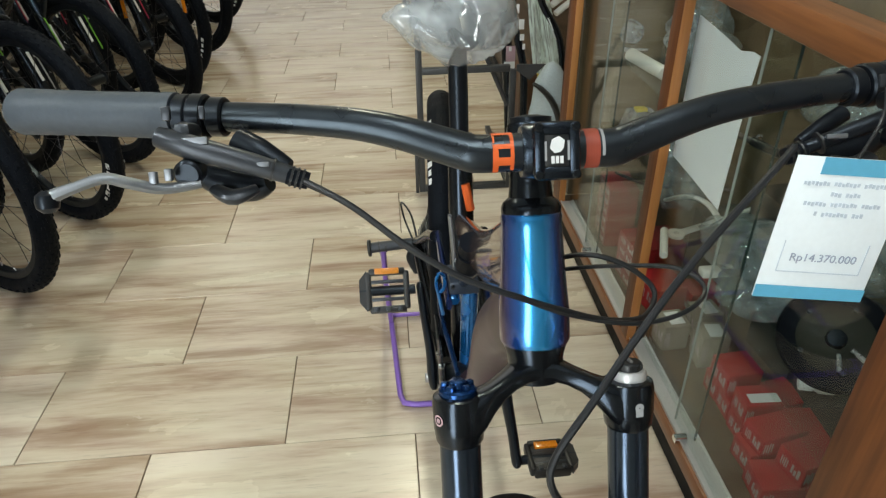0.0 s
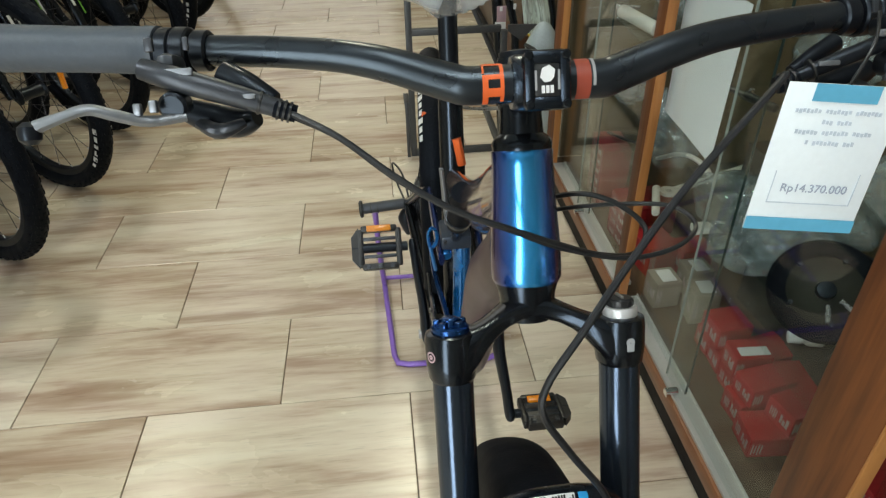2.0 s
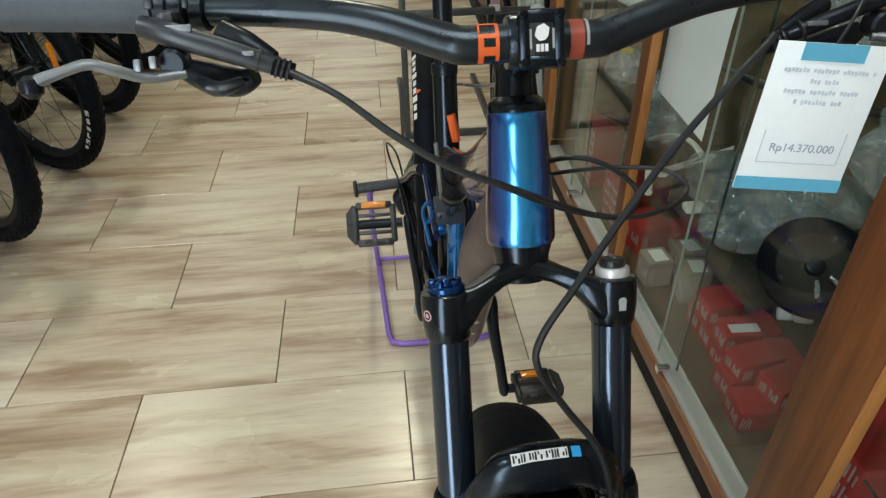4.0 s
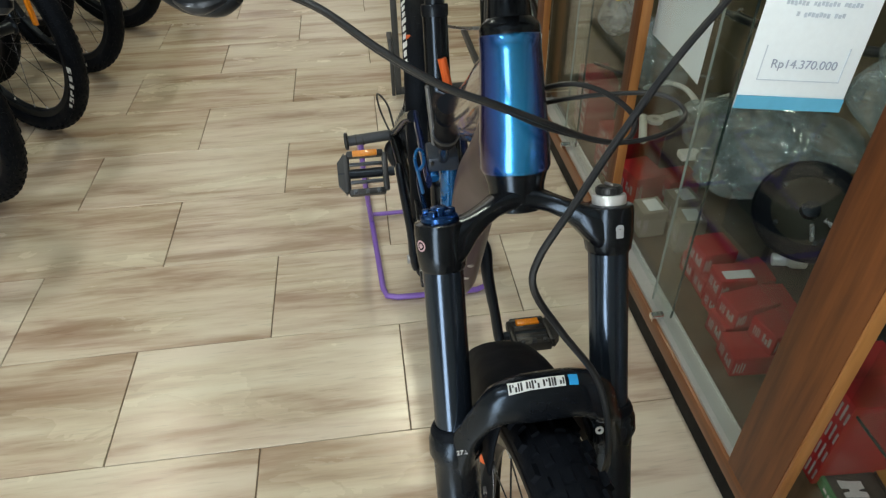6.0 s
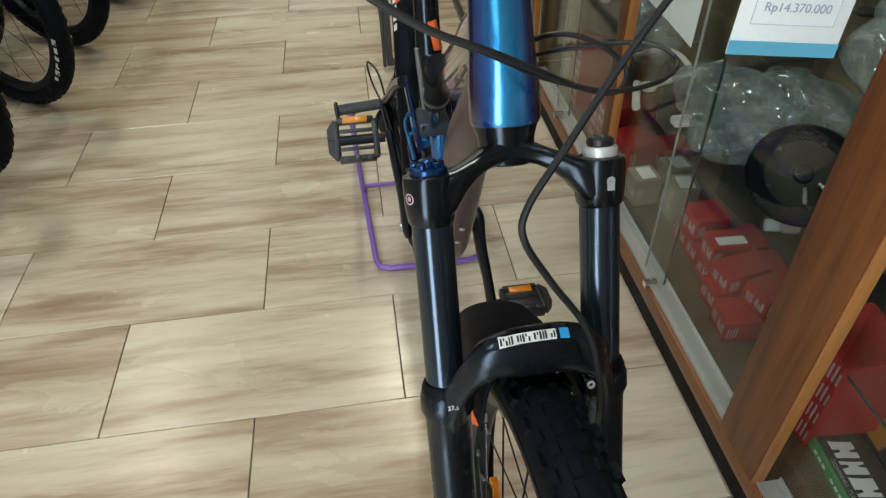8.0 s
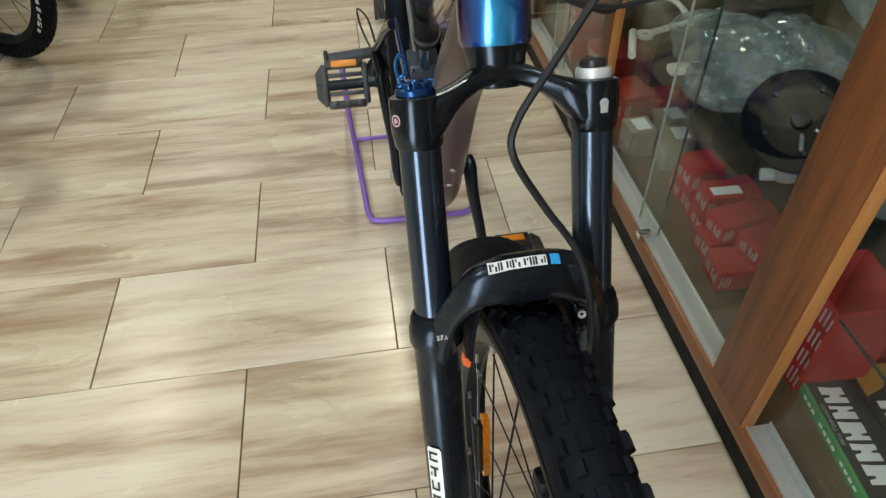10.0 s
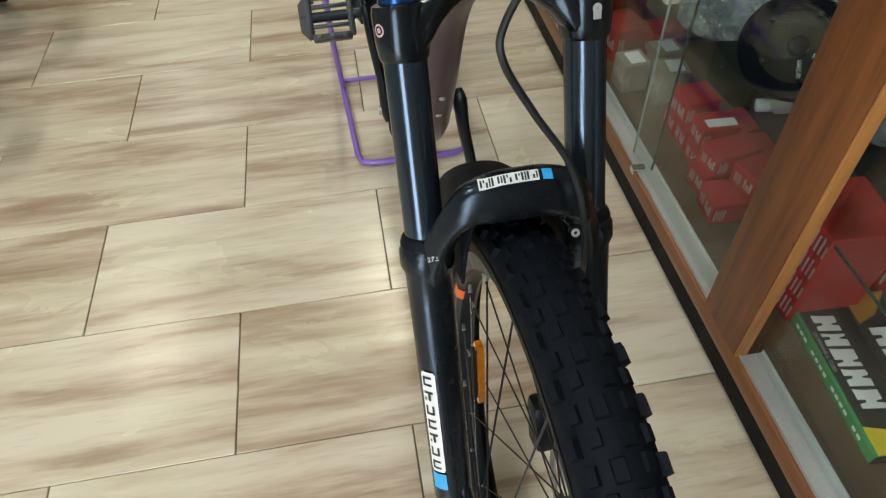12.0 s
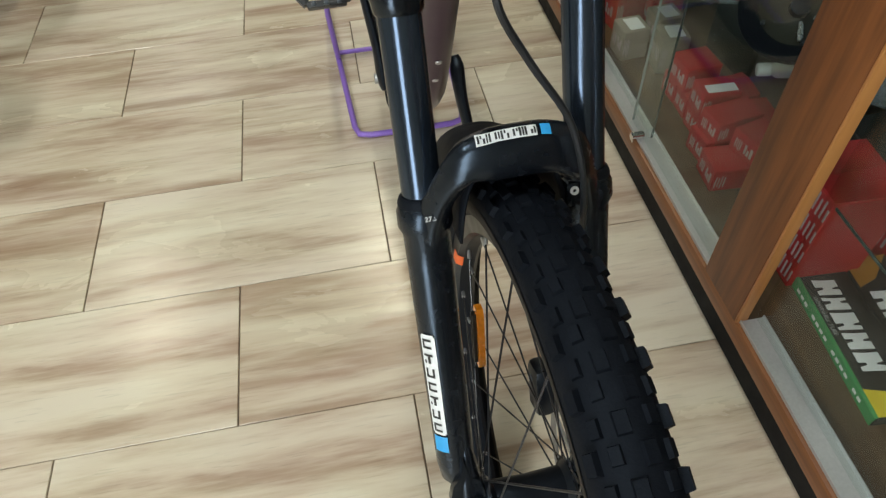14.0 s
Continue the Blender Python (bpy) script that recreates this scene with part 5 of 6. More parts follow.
for sd in (-1, 1):
    x0 = 0.998 + sd * 0.148
    part("upright", tube([(x0 - sd * 0.004, 0.40, 0.014), (x0 + sd * 0.001, 0.34, 0.18), (x0 - sd * 0.0, 0.285, 0.335)], 0.0068, 12, 12), PURPLE_STEEL, stand)
    part("upright", tube([(x0 + sd * 0.008, 0.68, 0.014), (x0 + sd * 0.006, 0.45, 0.20), (x0 + sd * 0.004, 0.292, 0.335)], 0.0068, 12, 12), PURPLE_STEEL, stand)
    arm = part("support_arm", rod((0.998 + sd * 0.178, 0.272, 0.344), (0.998 + sd * 0.076, 0.272, 0.352), 0.0125, n=18, bevel=0.002), GREY_ALLOY, stand, "dark grey support arm with rubber sleeve")
    part("end_cap", rod((0.998 + sd * 0.184, 0.272, 0.3435), (0.998 + sd * 0.176, 0.272, 0.344), 0.0205, n=20, bevel=0.002), BLACK_PLASTIC, arm)
    for dx in (0.158, 0.142):
        part("ring", rod((0.998 + sd * dx, 0.272, 0.3455), (0.998 + sd * (dx - 0.003), 0.272, 0.3458), 0.0134, n=18), BLACK_PLASTIC, arm)

# ---------------------------------------------------------------- price tag on the brake lever
tag_m = Matrix.Translation((1.190, -0.698, 0.950)) @ Matrix.Rotation(radians(4.5), 4, "Y") @ Matrix.Rotation(radians(-6), 4, "Z") @ Matrix.Rotation(radians(-4), 4, "X")
tag = thing("price_tag", (1.19, -0.70, 0.955), "white laminated price tag with blue bands hung from the brake lever", "price tag")
TW, TH = 0.081, 0.110
part("card", block(0, 0, 0, TW, 0.0012, TH, 0.0004, tag_m), TAG_WHITE, tag)
part("lower_band", block(0, -0.0012, -TH / 2 + 0.005, TW, 0.0006, 0.010, 0, tag_m), TAG_BLUE, tag)
part("upper_band", block(0, -0.0012, TH / 2 - 0.006, TW * 0.55, 0.0006, 0.012, 0, tag_m), TAG_BLUE, tag)
for k, (w, z) in enumerate(((0.068, 0.0365), (0.021, 0.0290), (0.054, 0.0215), (0.035, 0.0140))):
    n_bar = int(w / 0.0026)
    bars = Geo()
    for i in range(n_bar):
        if (i * 7 + k * 3) % 8:
            bars.join(block(-w / 2 + (i + 0.5) * w / n_bar, -0.0011, z - 0.0003 * (i % 3), w / n_bar * 0.66, 0.0006, 0.0030 - 0.0005 * (i % 2), 0, tag_m))
    part("text_line", bars, PALE_INK, tag)


def lettering(words, size, m, material, parent, name="lettering"):
    """Built-in lettering turned into a mesh."""
    cu = bpy.data.curves.new("words", "FONT")
    cu.body, cu.size, cu.align_x, cu.align_y, cu.extrude = words, size, "CENTER", "CENTER", 0.0002
    tmp = new("words", cu)
    me = bpy.data.meshes.new_from_object(tmp.evaluated_get(bpy.context.evaluated_depsgraph_get()))
    bpy.data.objects.remove(tmp)
    me.name = name
    me.transform(m)
    return part(name, me, material, parent)


for x0, x1, z0, z1 in ((-0.030, 0.031, -0.0330, -0.0325), (-0.030, -0.0295, -0.033, -0.008), (0.0305, 0.031, -0.033, -0.008)):
    part("rule", block((x0 + x1) / 2, -0.0011, (z0 + z1) / 2, x1 - x0, 0.0005, z1 - z0, 0, tag_m), PALE_INK, tag)
lettering("Rp14.370.000", 0.0088, tag_m @ Matrix.Translation((0.001, -0.0014, -0.021)) @ Matrix.Rotation(radians(90), 4, "X"), INK, tag)
part("cord", tube([tag_m @ Vector((0, 0, TH / 2)), (1.205, -0.69, 1.03), (1.215, -0.672, 1.045)], 0.0012, 6, 10), BLACK_PLASTIC, tag)

# ---------------------------------------------------------------- glass display cabinet
CX0, CX1, CY0, CY1 = 1.437, 1.93, -2.02, 0.944
cabinet = thing("display_cabinet", (1.68, -0.5, 0), "orange-brown wooden display cabinet with sliding glass doors", "cabinet")
part("plinth", block((CX0 + CX1) / 2 + 0.007, (CY0 + CY1) / 2, 0.035, CX1 - CX0 - 0.014, CY1 - CY0 - 0.006, 0.069), KICK, cabinet, "black painted plinth")
part("bottom_rail", block(CX0 + 0.012, (CY0 + CY1) / 2, 0.0885, 0.026, CY1 - CY0, 0.037, 0.002), RAIL_WOOD, cabinet)
part("bottom_board", block((CX0 + 0.03 + CX1) / 2, (CY0 + CY1) / 2, 0.082, CX1 - CX0 - 0.034, CY1 - CY0 - 0.01, 0.018), SHELF_WOOD, cabinet)
part("back_board", block(CX1 - 0.008, (CY0 + CY1) / 2, 0.52, 0.014, CY1 - CY0 - 0.04, 0.84), DARK_WOOD, cabinet)
for y in (CY0 + 0.009, CY1 - 0.009):
    part("end_panel", block((CX0 + CX1) / 2 + 0.02, y, 0.52, CX1 - CX0 - 0.05, 0.018, 0.84), END_WOOD, cabinet, "olive-tan inner end panel")
POSTS = [(-1.965, 0.07), (-1.30, 0.07), (-0.575, 0.110), (0.176, 0.042), (0.906, 0.074)]
for y, w in POSTS:
    post = part("post", block(CX0 + 0.0095, y, 0.526, 0.021, w, 0.842, 0.002), ORANGE_WOOD, cabinet, "orange-brown varnished post")
    # the post's door-facing side, brightened by a paler wood colour
    part("lit_side", block(CX0 + 0.0100, y - w / 2 - 0.0022, 0.526, 0.0205, 0.0045, 0.842, 0.0012), PALE_EDGE, post, "near side of the post, painted paler as if lit")
top = part("top_rail", block(CX0 + 0.008, (CY0 + CY1) / 2, 0.970, 0.05, CY1 - CY0 + 0.02, 0.044, 0.003), RAIL_WOOD, cabinet)
ctop = part("counter_top", block((CX0 + CX1) / 2 + 0.014, (CY0 + CY1) / 2, 0.9835, CX1 - CX0 - 0.045, CY1 - CY0 - 0.03, 0.008, 0.001), GLASS, cabinet, "clear glass counter top")
ctop.visible_shadow = False
part("back_rail", block(CX1 - 0.006, (CY0 + CY1) / 2, 0.966, 0.035, CY1 - CY0 + 0.02, 0.044, 0.003), RAIL_WOOD, cabinet)
for y in (CY0 + 0.012, CY1 - 0.012):
    part("end_rail", block((CX0 + CX1) / 2 + 0.006, y, 0.966, CX1 - CX0 - 0.062, 0.030, 0.042, 0.003), RAIL_WOOD, cabinet)
edges = [p[0] for p in POSTS]
for i in range(4):
    y0, y1 = edges[i] + POSTS[i][1] / 2, edges[i + 1] - POSTS[i + 1][1] / 2 - 0.005
    mid = (y0 + y1) / 2
    bay = y1 - y0
    tr = Geo()
    tr.join(block(CX0 + 0.0265, mid, 0.1085, 0.041, bay, 0.003)).join(block(CX0 + 0.0068, mid, 0.1105, 0.0016, bay, 0.007))
    tr.join(block(CX0 + 0.0462, mid, 0.1120, 0.0016, bay, 0.010))
    part("door_track", tr, TRACK, cabinet, "aluminium sliding-door track")
    part("upper_track", block(CX0 + 0.028, mid, 0.942, 0.034, bay, 0.012), ALU, cabinet)
    meet = mid + (0.035 if i > 1 else -0.125)
    for k, (a, b) in enumerate(((y0 + 0.001, meet + 0.031), (meet - 0.031, y1 - 0.001))):
        x = CX0 + 0.018 + 0.016 * k
        pane = part("glass_door", block(x, (a + b) / 2, 0.524, 0.004, b - a, 0.82), GLASS, cabinet, "clear sliding glass door")
        pane.visible_shadow = False
        for e, edge_mat in ((b, GLASS_EDGE),) if k == 0 else ((a, GLASS_DARK),):
            part("ground_edge", block(x, e, 0.524, 0.0045, 0.0012, 0.82), edge_mat, pane)
    if i > 1:
        lock = part("door_lock", rod((CX0 - 0.010, meet - 0.026, 0.121), (CX0 + 0.017, meet - 0.026, 0.121), 0.0085, n=18, bevel=0.0015), CHROME, cabinet, "round chrome showcase lock")
        part("lock_tongue", block(CX0 - 0.004, meet - 0.026, 0.109, 0.004, 0.006, 0.008, 0.001), CHROME, lock)
    for zs in (0.335, 0.640):
        sh = part("glass_shelf", block((CX0 + CX1) / 2 + 0.0375, mid, zs, CX1 - CX0 - 0.105, bay + 0.05, 0.005), GLASS, cabinet, "clear glass shelf")
        if i == 1:
            part("shelf_edge", block(CX0 + 0.0888, mid, zs, 0.0012, bay + 0.05, 0.0054), GLASS_DARK, sh)
        sh.visible_shadow = False

# paper sheet taped inside the glass
sheet = prism([(0.168, 0.884), (0.06, 0.874), (-0.004, 0.866), (-0.045, 0.876), (-0.067, 0.875), (-0.058, 0.80), (-0.049, 0.585), (0.06, 0.591), (0.174, 0.594)], 0.0012, Matrix(((0, 0, 1, CX0 + 0.0405), (1, 0, 0, 0), (0, 1, 0, 0), (0, 0, 0, 1))))
solo("paper_sheet", sheet, PAPER, "plain white paper sheet taped behind a glass door", "paper")

wheel_size = radians(2)
lettering("27.5", 0.0058, S @ Matrix.Translation((-LEG + 0.0300 * math.sin(wheel_size), FWD - 0.0300 * math.cos(wheel_size), -0.2265)) @ Matrix.Rotation(wheel_size, 4, "Z") @ Matrix.Rotation(radians(90), 4, "X"), WHITE_MARK, bike, "size_mark")
# ---------------------------------------------------------------- goods in the cabinet
FLOOR_IN = 0.0915


def carton(name, label, cx, cy, sx, sy, sz, z=FLOOR_IN, turn=0.0, tilt=0.0, body=RED_CARD, face=DULL_MARK, stripes=True, group="", front=None, badge=None):
    """A closed carton with a lid seam and a panel of unreadable print on its front and top."""
    m = Matrix.Translation((cx, cy, z)) @ Matrix.Rotation(radians(turn), 4, "Z") @ Matrix.Rotation(radians(tilt), 4, "Y")
    box = thing(name, m, label, "box", group)
    part("carton_body", block(0, 0, sz / 2, sx, sy, sz, 0.0015, m, 1), body, box)
    part("lid_flap", block(0, 0, sz + 0.0009, sx * 0.985, sy * 0.985, 0.0016, 0, m), front or body, box)
    if stripes:
        rows = max(1, round(sz / 0.034)) if sz > 0.1 else 1
        for r in range(rows):
            z0, hz = sz * (r + 0.5) / rows, min(sz / rows, 0.06)
            bold, thin = Geo(), Geo()
            for u, w, up, hh in ((0.32, 0.09, 0.0, 0.44), (0.20, 0.08, -0.08, 0.26), (0.09, 0.07, 0.02, 0.40)):
                bold.join(block(-sx / 2 - 0.0006, -sy * u, z0 + hz * up, 0.0008, sy * w, hz * hh, 0, m))
            for u, hh in ((-0.10, 0.42), (-0.17, 0.50), (-0.24, 0.36), (-0.31, 0.46)):
                thin.join(block(-sx / 2 - 0.0006, -sy * u, z0, 0.0008, sy * 0.028, hz * hh, 0, m))
            part("bold_print", bold, face, box)
            part("fine_print", thin, face, box)
        if sz < 0.1:
            g = Geo()
            for k, hh in enumerate((0.56, 0.44, 0.60, 0.50)):
                g.join(block(sx * (-0.44 + 0.055 * k), -sy / 2 - 0.0006, sz * 0.48, sx * 0.020, 0.0008, sz * hh, 0, m))
            part("side_print", g, face, box)
    if badge:
        part("top_label", block(badge[0], badge[1], sz + 0.0022, badge[2], badge[3], 0.0010, 0, m), WHITE_MARK, box, "plain white label")
    return box


# bottom board: pale cartons, a stack of red cartons, a long tube box and red packets
for cx, cy, tr, hh in ((1.545, 0.150, 4, 0.073), (1.611, 0.078, -5, 0.088), (1.640, 0.178, 5, 0.075)):
    carton("parts_box", "grey-tan carton of bicycle parts with white print", cx, cy, 0.064, 0.064, hh, turn=tr, body=TAN_CARD, group="cartons in the cabinet", badge=(0.004, 0, 0.036, 0.046))
# two rows of small red cartons, one on the other, and larger ones at their end
for cx, cy, tr in ((1.609, -0.028, 3), (1.611, -0.088, -2), (1.608, -0.150, 2)):
    carton("red_box", "small red carton with white print", cx, cy, 0.078, 0.056, 0.050, turn=tr, group="red cartons in the cabinet")
UP = FLOOR_IN + 0.0535
for cx, cy, sy, tr, hh in ((1.604, -0.056, 0.072, 4, 0.054), (1.700, -0.090, 0.080, 12, 0.045)):
    carton("red_box", "small red carton with white print", cx, cy, 0.078, sy, hh, UP if cx < 1.65 else FLOOR_IN, tr, group="red cartons in the cabinet")
carton("red_box", "small red carton with a white label on its lid", 1.606, -0.150, 0.078, 0.058, 0.052, UP, -3, group="red cartons in the cabinet", badge=(0.004, -0.008, 0.062, 0.024))
carton("red_box", "small red carton with white print", 1.590, -0.222, 0.088, 0.062, 0.052, turn=5, group="red cartons in the cabinet")
carton("red_box", "small red carton with white print on another carton", 1.606, -0.223, 0.100, 0.060, 0.046, UP, 9, group="red cartons in the cabinet")
carton("red_box", "wider red carton with white print", 1.588, -0.300, 0.105, 0.072, 0.050, turn=-4, group="red cartons in the cabinet")
carton("red_box", "wide red carton with white print on another carton", 1.640, -0.292, 0.095, 0.066, 0.050, UP - 0.002, 14, group="red cartons in the cabinet")
carton("red_box", "small red carton with white print", 1.705, -0.185, 0.080, 0.085, 0.052, turn=-6, group="red cartons in the cabinet")
carton("red_box", "red carton with white print leaning by tan cartons", 1.575, 0.300, 0.085, 0.10, 0.085, turn=10, group="red cartons in the cabinet")
carton("red_box", "red carton with white print leaning by tan cartons", 1.668, 0.270, 0.085, 0.07, 0.075, turn=4, group="red cartons in the cabinet")
carton("red_box", "red carton with white print standing upright", 1.552, 0.425, 0.075, 0.12, 0.13, turn=3, body=RED_DEEP, group="red cartons in the cabinet")
carton("red_box", "red carton with white print standing upright", 1.560, 0.660, 0.085, 0.13, 0.19, turn=-4, body=RED_DEEP, group="red cartons in the cabinet")
carton("red_box", "red carton with white print standing upright", 1.640, 0.480, 0.085, 0.11, 0.10, turn=8, body=RED_DEEP, group="red cartons in the cabinet")
# packets behind the nearest post
big_m = Matrix.Translation((1.627, -0.512, FLOOR_IN)) @ Matrix.Rotation(radians(-3), 4, "Z")
big = carton("red_box", "tall red carton with rows of white print", 1.627, -0.512, 0.122, 0.130, 0.205, turn=-3, stripes=False, group="large red cartons in the cabinet")
for r in range(4):
    for k, h in enumerate((0.028, 0.040, 0.036, 0.041, 0.032)):
        part("print_bar", block(-0.0615, -0.062 + 0.0105 * k, 0.026 + 0.050 * r + 0.004 * (k % 2), 0.0008, 0.0040, h * 0.9, 0, big_m), DULL_MARK, big)
carton("red_box", "large red carton with rows of white print", 1.815, -0.560, 0.14, 0.17, 0.085, turn=4, group="large red cartons in the cabinet")
solo("flat_packet", block(1.79, -0.59, FLOOR_IN + 0.0915, 0.12, 0.035, 0.012, 0.003, None, 2), TEAL_MARK, "flat teal packet lying on a red carton", "packet")
tube_m = Matrix.Translation((1.609, -0.703, FLOOR_IN)) @ Matrix.Rotation(radians(-4.5), 4, "Z")
tb = thing("inner_tube_box", tube_m, "long black and green inner tube carton with white lettering", "box")
part("carton_body", block(0, 0, 0.0115, 0.088, 0.272, 0.023, 0.0015, tube_m, 1), BLACK_CARD, tb)
part("green_side", block(-0.0448, 0, 0.0115, 0.0014, 0.270, 0.021, 0, tube_m), GREEN_CARD, tb, "green printed side")
part("green_edge", block(-0.0425, 0, 0.0236, 0.005, 0.270, 0.0012, 0, tube_m), GREEN_CARD, tb)
part("yellow_corner", prism([(-0.040, -0.134), (0.030, -0.134), (0.030, -0.104), (-0.040, -0.088)], 0.0012, tube_m @ Matrix.Translation((0, 0, 0.0232))), YELLOW_MARK, tb, "yellow printed corner")
slant = tube_m @ Matrix.Translation((0, 0, 0.0233))
for y, w, notch in ((0.116, 0.034, 0.5), (0.079, 0.027, 0.3), (0.049, 0.036, 0.62), (0.010, 0.033, 0.4), (-0.026, 0.036, 0.55)):
    part("maker_mark", prism([(-0.024, y), (-0.006, y - 0.003), (0.014, y - 0.004), (0.014, y - w * notch), (0.003, y - w * notch - 0.002), (0.003, y - w * notch - 0.005), (0.014, y - w * notch - 0.007), (0.014, y - w), (-0.024, y - w + 0.003), (-0.024, y - w * notch - 0.006), (-0.012, y - w * notch - 0.004), (-0.012, y - w * notch + 0.001), (-0.024, y - w * notch + 0.002)], 0.001, slant), WHITE_MARK, tb, "white block-shaped maker's mark")
lettering("DOWNHILL TUBE", 0.0095, tube_m @ Matrix.Translation((-0.0335, 0.045, 0.0241)) @ Matrix.Rotation(radians(-90), 4, "Z"), GREY_MARK, tb)
side = Geo()
for k in range(16):
    if k % 5 != 3:
        side.join(block(-0.0457, 0.105 - 0.0135 * k, 0.0115, 0.0006, 0.009, 0.006, 0, tube_m))
part("side_bars", side, WHITE_MARK, tb)
m2 = Matrix.Translation((1.703, -0.690, FLOOR_IN)) @ Matrix.Rotation(radians(-4.5), 4, "Z")
tb2 = thing("inner_tube_box", m2, "black inner tube carton with large white marks and ochre corner", "box")
part("carton_body", block(0, 0, 0.0125, 0.092, 0.268, 0.025, 0.0015, m2, 1), BLACK_CARD, tb2)
part("ochre_corner", prism([(-0.044, 0.132), (0.030, 0.132), (-0.010, 0.085), (-0.044, 0.070)], 0.0012, m2 @ Matrix.Translation((0, 0, 0.0252))), OCHRE, tb2, "ochre printed corner")
for y, w, notch in ((0.060, 0.038, 0.45), (0.018, 0.036, 0.6), (-0.022, 0.040, 0.4), (-0.066, 0.036, 0.55)):
    part("maker_mark", prism([(-0.034, y), (0.004, y - 0.002), (0.004, y - w * notch), (-0.010, y - w * notch - 0.002), (-0.010, y - w * notch - 0.006), (0.004, y - w * notch - 0.008), (0.004, y - w), (-0.034, y - w + 0.002), (-0.034, y - w * notch - 0.006), (-0.020, y - w * notch - 0.004), (-0.020, y - w * notch + 0.002), (-0.034, y - w * notch + 0.003)], 0.001, m2 @ Matrix.Translation((0, 0, 0.0253))), WHITE_MARK, tb2, "white block-shaped maker's mark")
for cx, cy in ((0.030, 0.062), (0.032, 0.018)):
    part("ring_print", lathe([(0.011, 0), (0.020, 0), (0.020, 0.0012), (0.011, 0.0012)], 24, m2 @ Matrix.Translation((cx, cy, 0.0252)), closed=True), WHITE_MARK, tb2, "white printed ring")

# dark disc-shaped chain guard leaning on its edge, with a clear bag behind
disc_m = aim((1.664, -0.216, 0.398), (1.664 - 0.40, -0.216 - 0.62, 0.398 + 0.92))
dk = thing("crank_set", Matrix.Translation((1.65, -0.21, 0.34)), "black crank set with a round guard ring on a glass shelf", "bicycle part")
part("guard_ring", lathe([(0.066, -0.004), (0.094, -0.004), (0.099, 0.0), (0.094, 0.006), (0.066, 0.004)], 48, disc_m, closed=True), RUBBER, dk)
part("guard_plate", lathe([(0.018, -0.002), (0.068, -0.002), (0.068, 0.003), (0.018, 0.003)], 40, disc_m, closed=True), OLIVE_PLATE, dk, "olive-grey inner plate")
part("crank_boss", lathe([(0.016, -0.01), (0.016, 0.014), (0.010, 0.016)], 20, disc_m), BLACK_SATIN, dk)
for k in range(5):
    a = 2 * math.pi * k / 5
    part("ring_bolt", rod(disc_m @ Vector((0.064 * math.cos(a), 0.064 * math.sin(a), 0.006)), disc_m @ Vector((0.064 * math.cos(a), 0.064 * math.sin(a), 0.013)), 0.004, n=8), GREY_ALLOY, dk)
for a in (-0.35, 0.45):
    part("arm_print", tube([disc_m @ Vector((0.030 * math.cos(a - 1.0), 0.030 * math.sin(a - 1.0), 0.017)), disc_m @ Vector((0.062 * math.cos(a - 1.0), 0.062 * math.sin(a - 1.0), 0.017))], 0.0045, 8), SILVER, dk, "silver arm end")
solo("plastic_bag", crumple(1.675, 0.110, 0.384, 0.110, 0.125, 0.046, 21.0, 0.30, 48, 64, 15), FILM, "crumpled clear bag of bicycle parts on a glass shelf", "bag", "bags in the cabinet", angle=180)
solo("plastic_bag", crumple(1.665, -0.035, 0.378, 0.120, 0.085, 0.040, 23.0, 0.30, 48, 64, 16), FILM, "crumpled clear bag of bicycle parts on a glass shelf", "bag", "bags in the cabinet", angle=180)
solo("plastic_bag", crumple(1.815, 0.050, 0.389, 0.092, 0.125, 0.050, 29.0, 0.30, 48, 64, 14), FILM, "crumpled clear bag of bicycle parts on a glass shelf", "bag", "bags in the cabinet", angle=180)
solo("white_package", block(1.588, 0.085, 0.347, 0.075, 0.030, 0.018, 0.005, None, 3), WHITE_PLASTIC, "small white plastic package lying on a glass shelf", "package")
solo("plastic_bag", crumple(1.74, -0.36, 0.385, 0.09, 0.10, 0.048, 25.0, 0.30, 44, 60, 15), FILM, "crumpled clear bag of bicycle parts on a glass shelf", "bag", "bags in the cabinet", angle=180)

# dark goods added at the back of the shelves and the board to darken the cabinet
for cx, cy, sx, sy, sz, z, tr in ((1.80, -0.30, 0.12, 0.16, 0.10, 0.3385, 10), (1.84, 0.24, 0.12, 0.16, 0.09, 0.3385, 5), (1.80, -0.42, 0.14, 0.14, 0.16, FLOOR_IN, 4), (1.80, -0.16, 0.14, 0.18, 0.17, FLOOR_IN, -3), (1.81, 0.06, 0.13, 0.16, 0.15, FLOOR_IN, 6), (1.80, 0.40, 0.14, 0.2, 0.18, FLOOR_IN, 2)):
    carton("parts_box", "plain black carton added to darken the cabinet's back", cx, cy, sx, sy, sz, z, tr, body=BLACK_CARD, stripes=False, group="black cartons in the cabinet")
rotor_m = Matrix.Translation((1.80, -0.10, 0.3415))
rot = thing("chainring", rotor_m, "black toothed chainring added to darken a glass shelf", "bicycle part")
part("toothed_ring", lathe([(0.045, 0), (0.082, 0), (0.085, 0.0015), (0.082, 0.003), (0.045, 0.003)], 48, rotor_m, closed=True), BLACK_SATIN, rot)
for k in range(4):
    part("ring_arm", block(0.026, 0, 0.0015, 0.052, 0.014, 0.003, 0.0008, rotor_m @ Matrix.Rotation(k * math.pi / 2 + 0.3, 4, "Z")), BLACK_SATIN, rot)

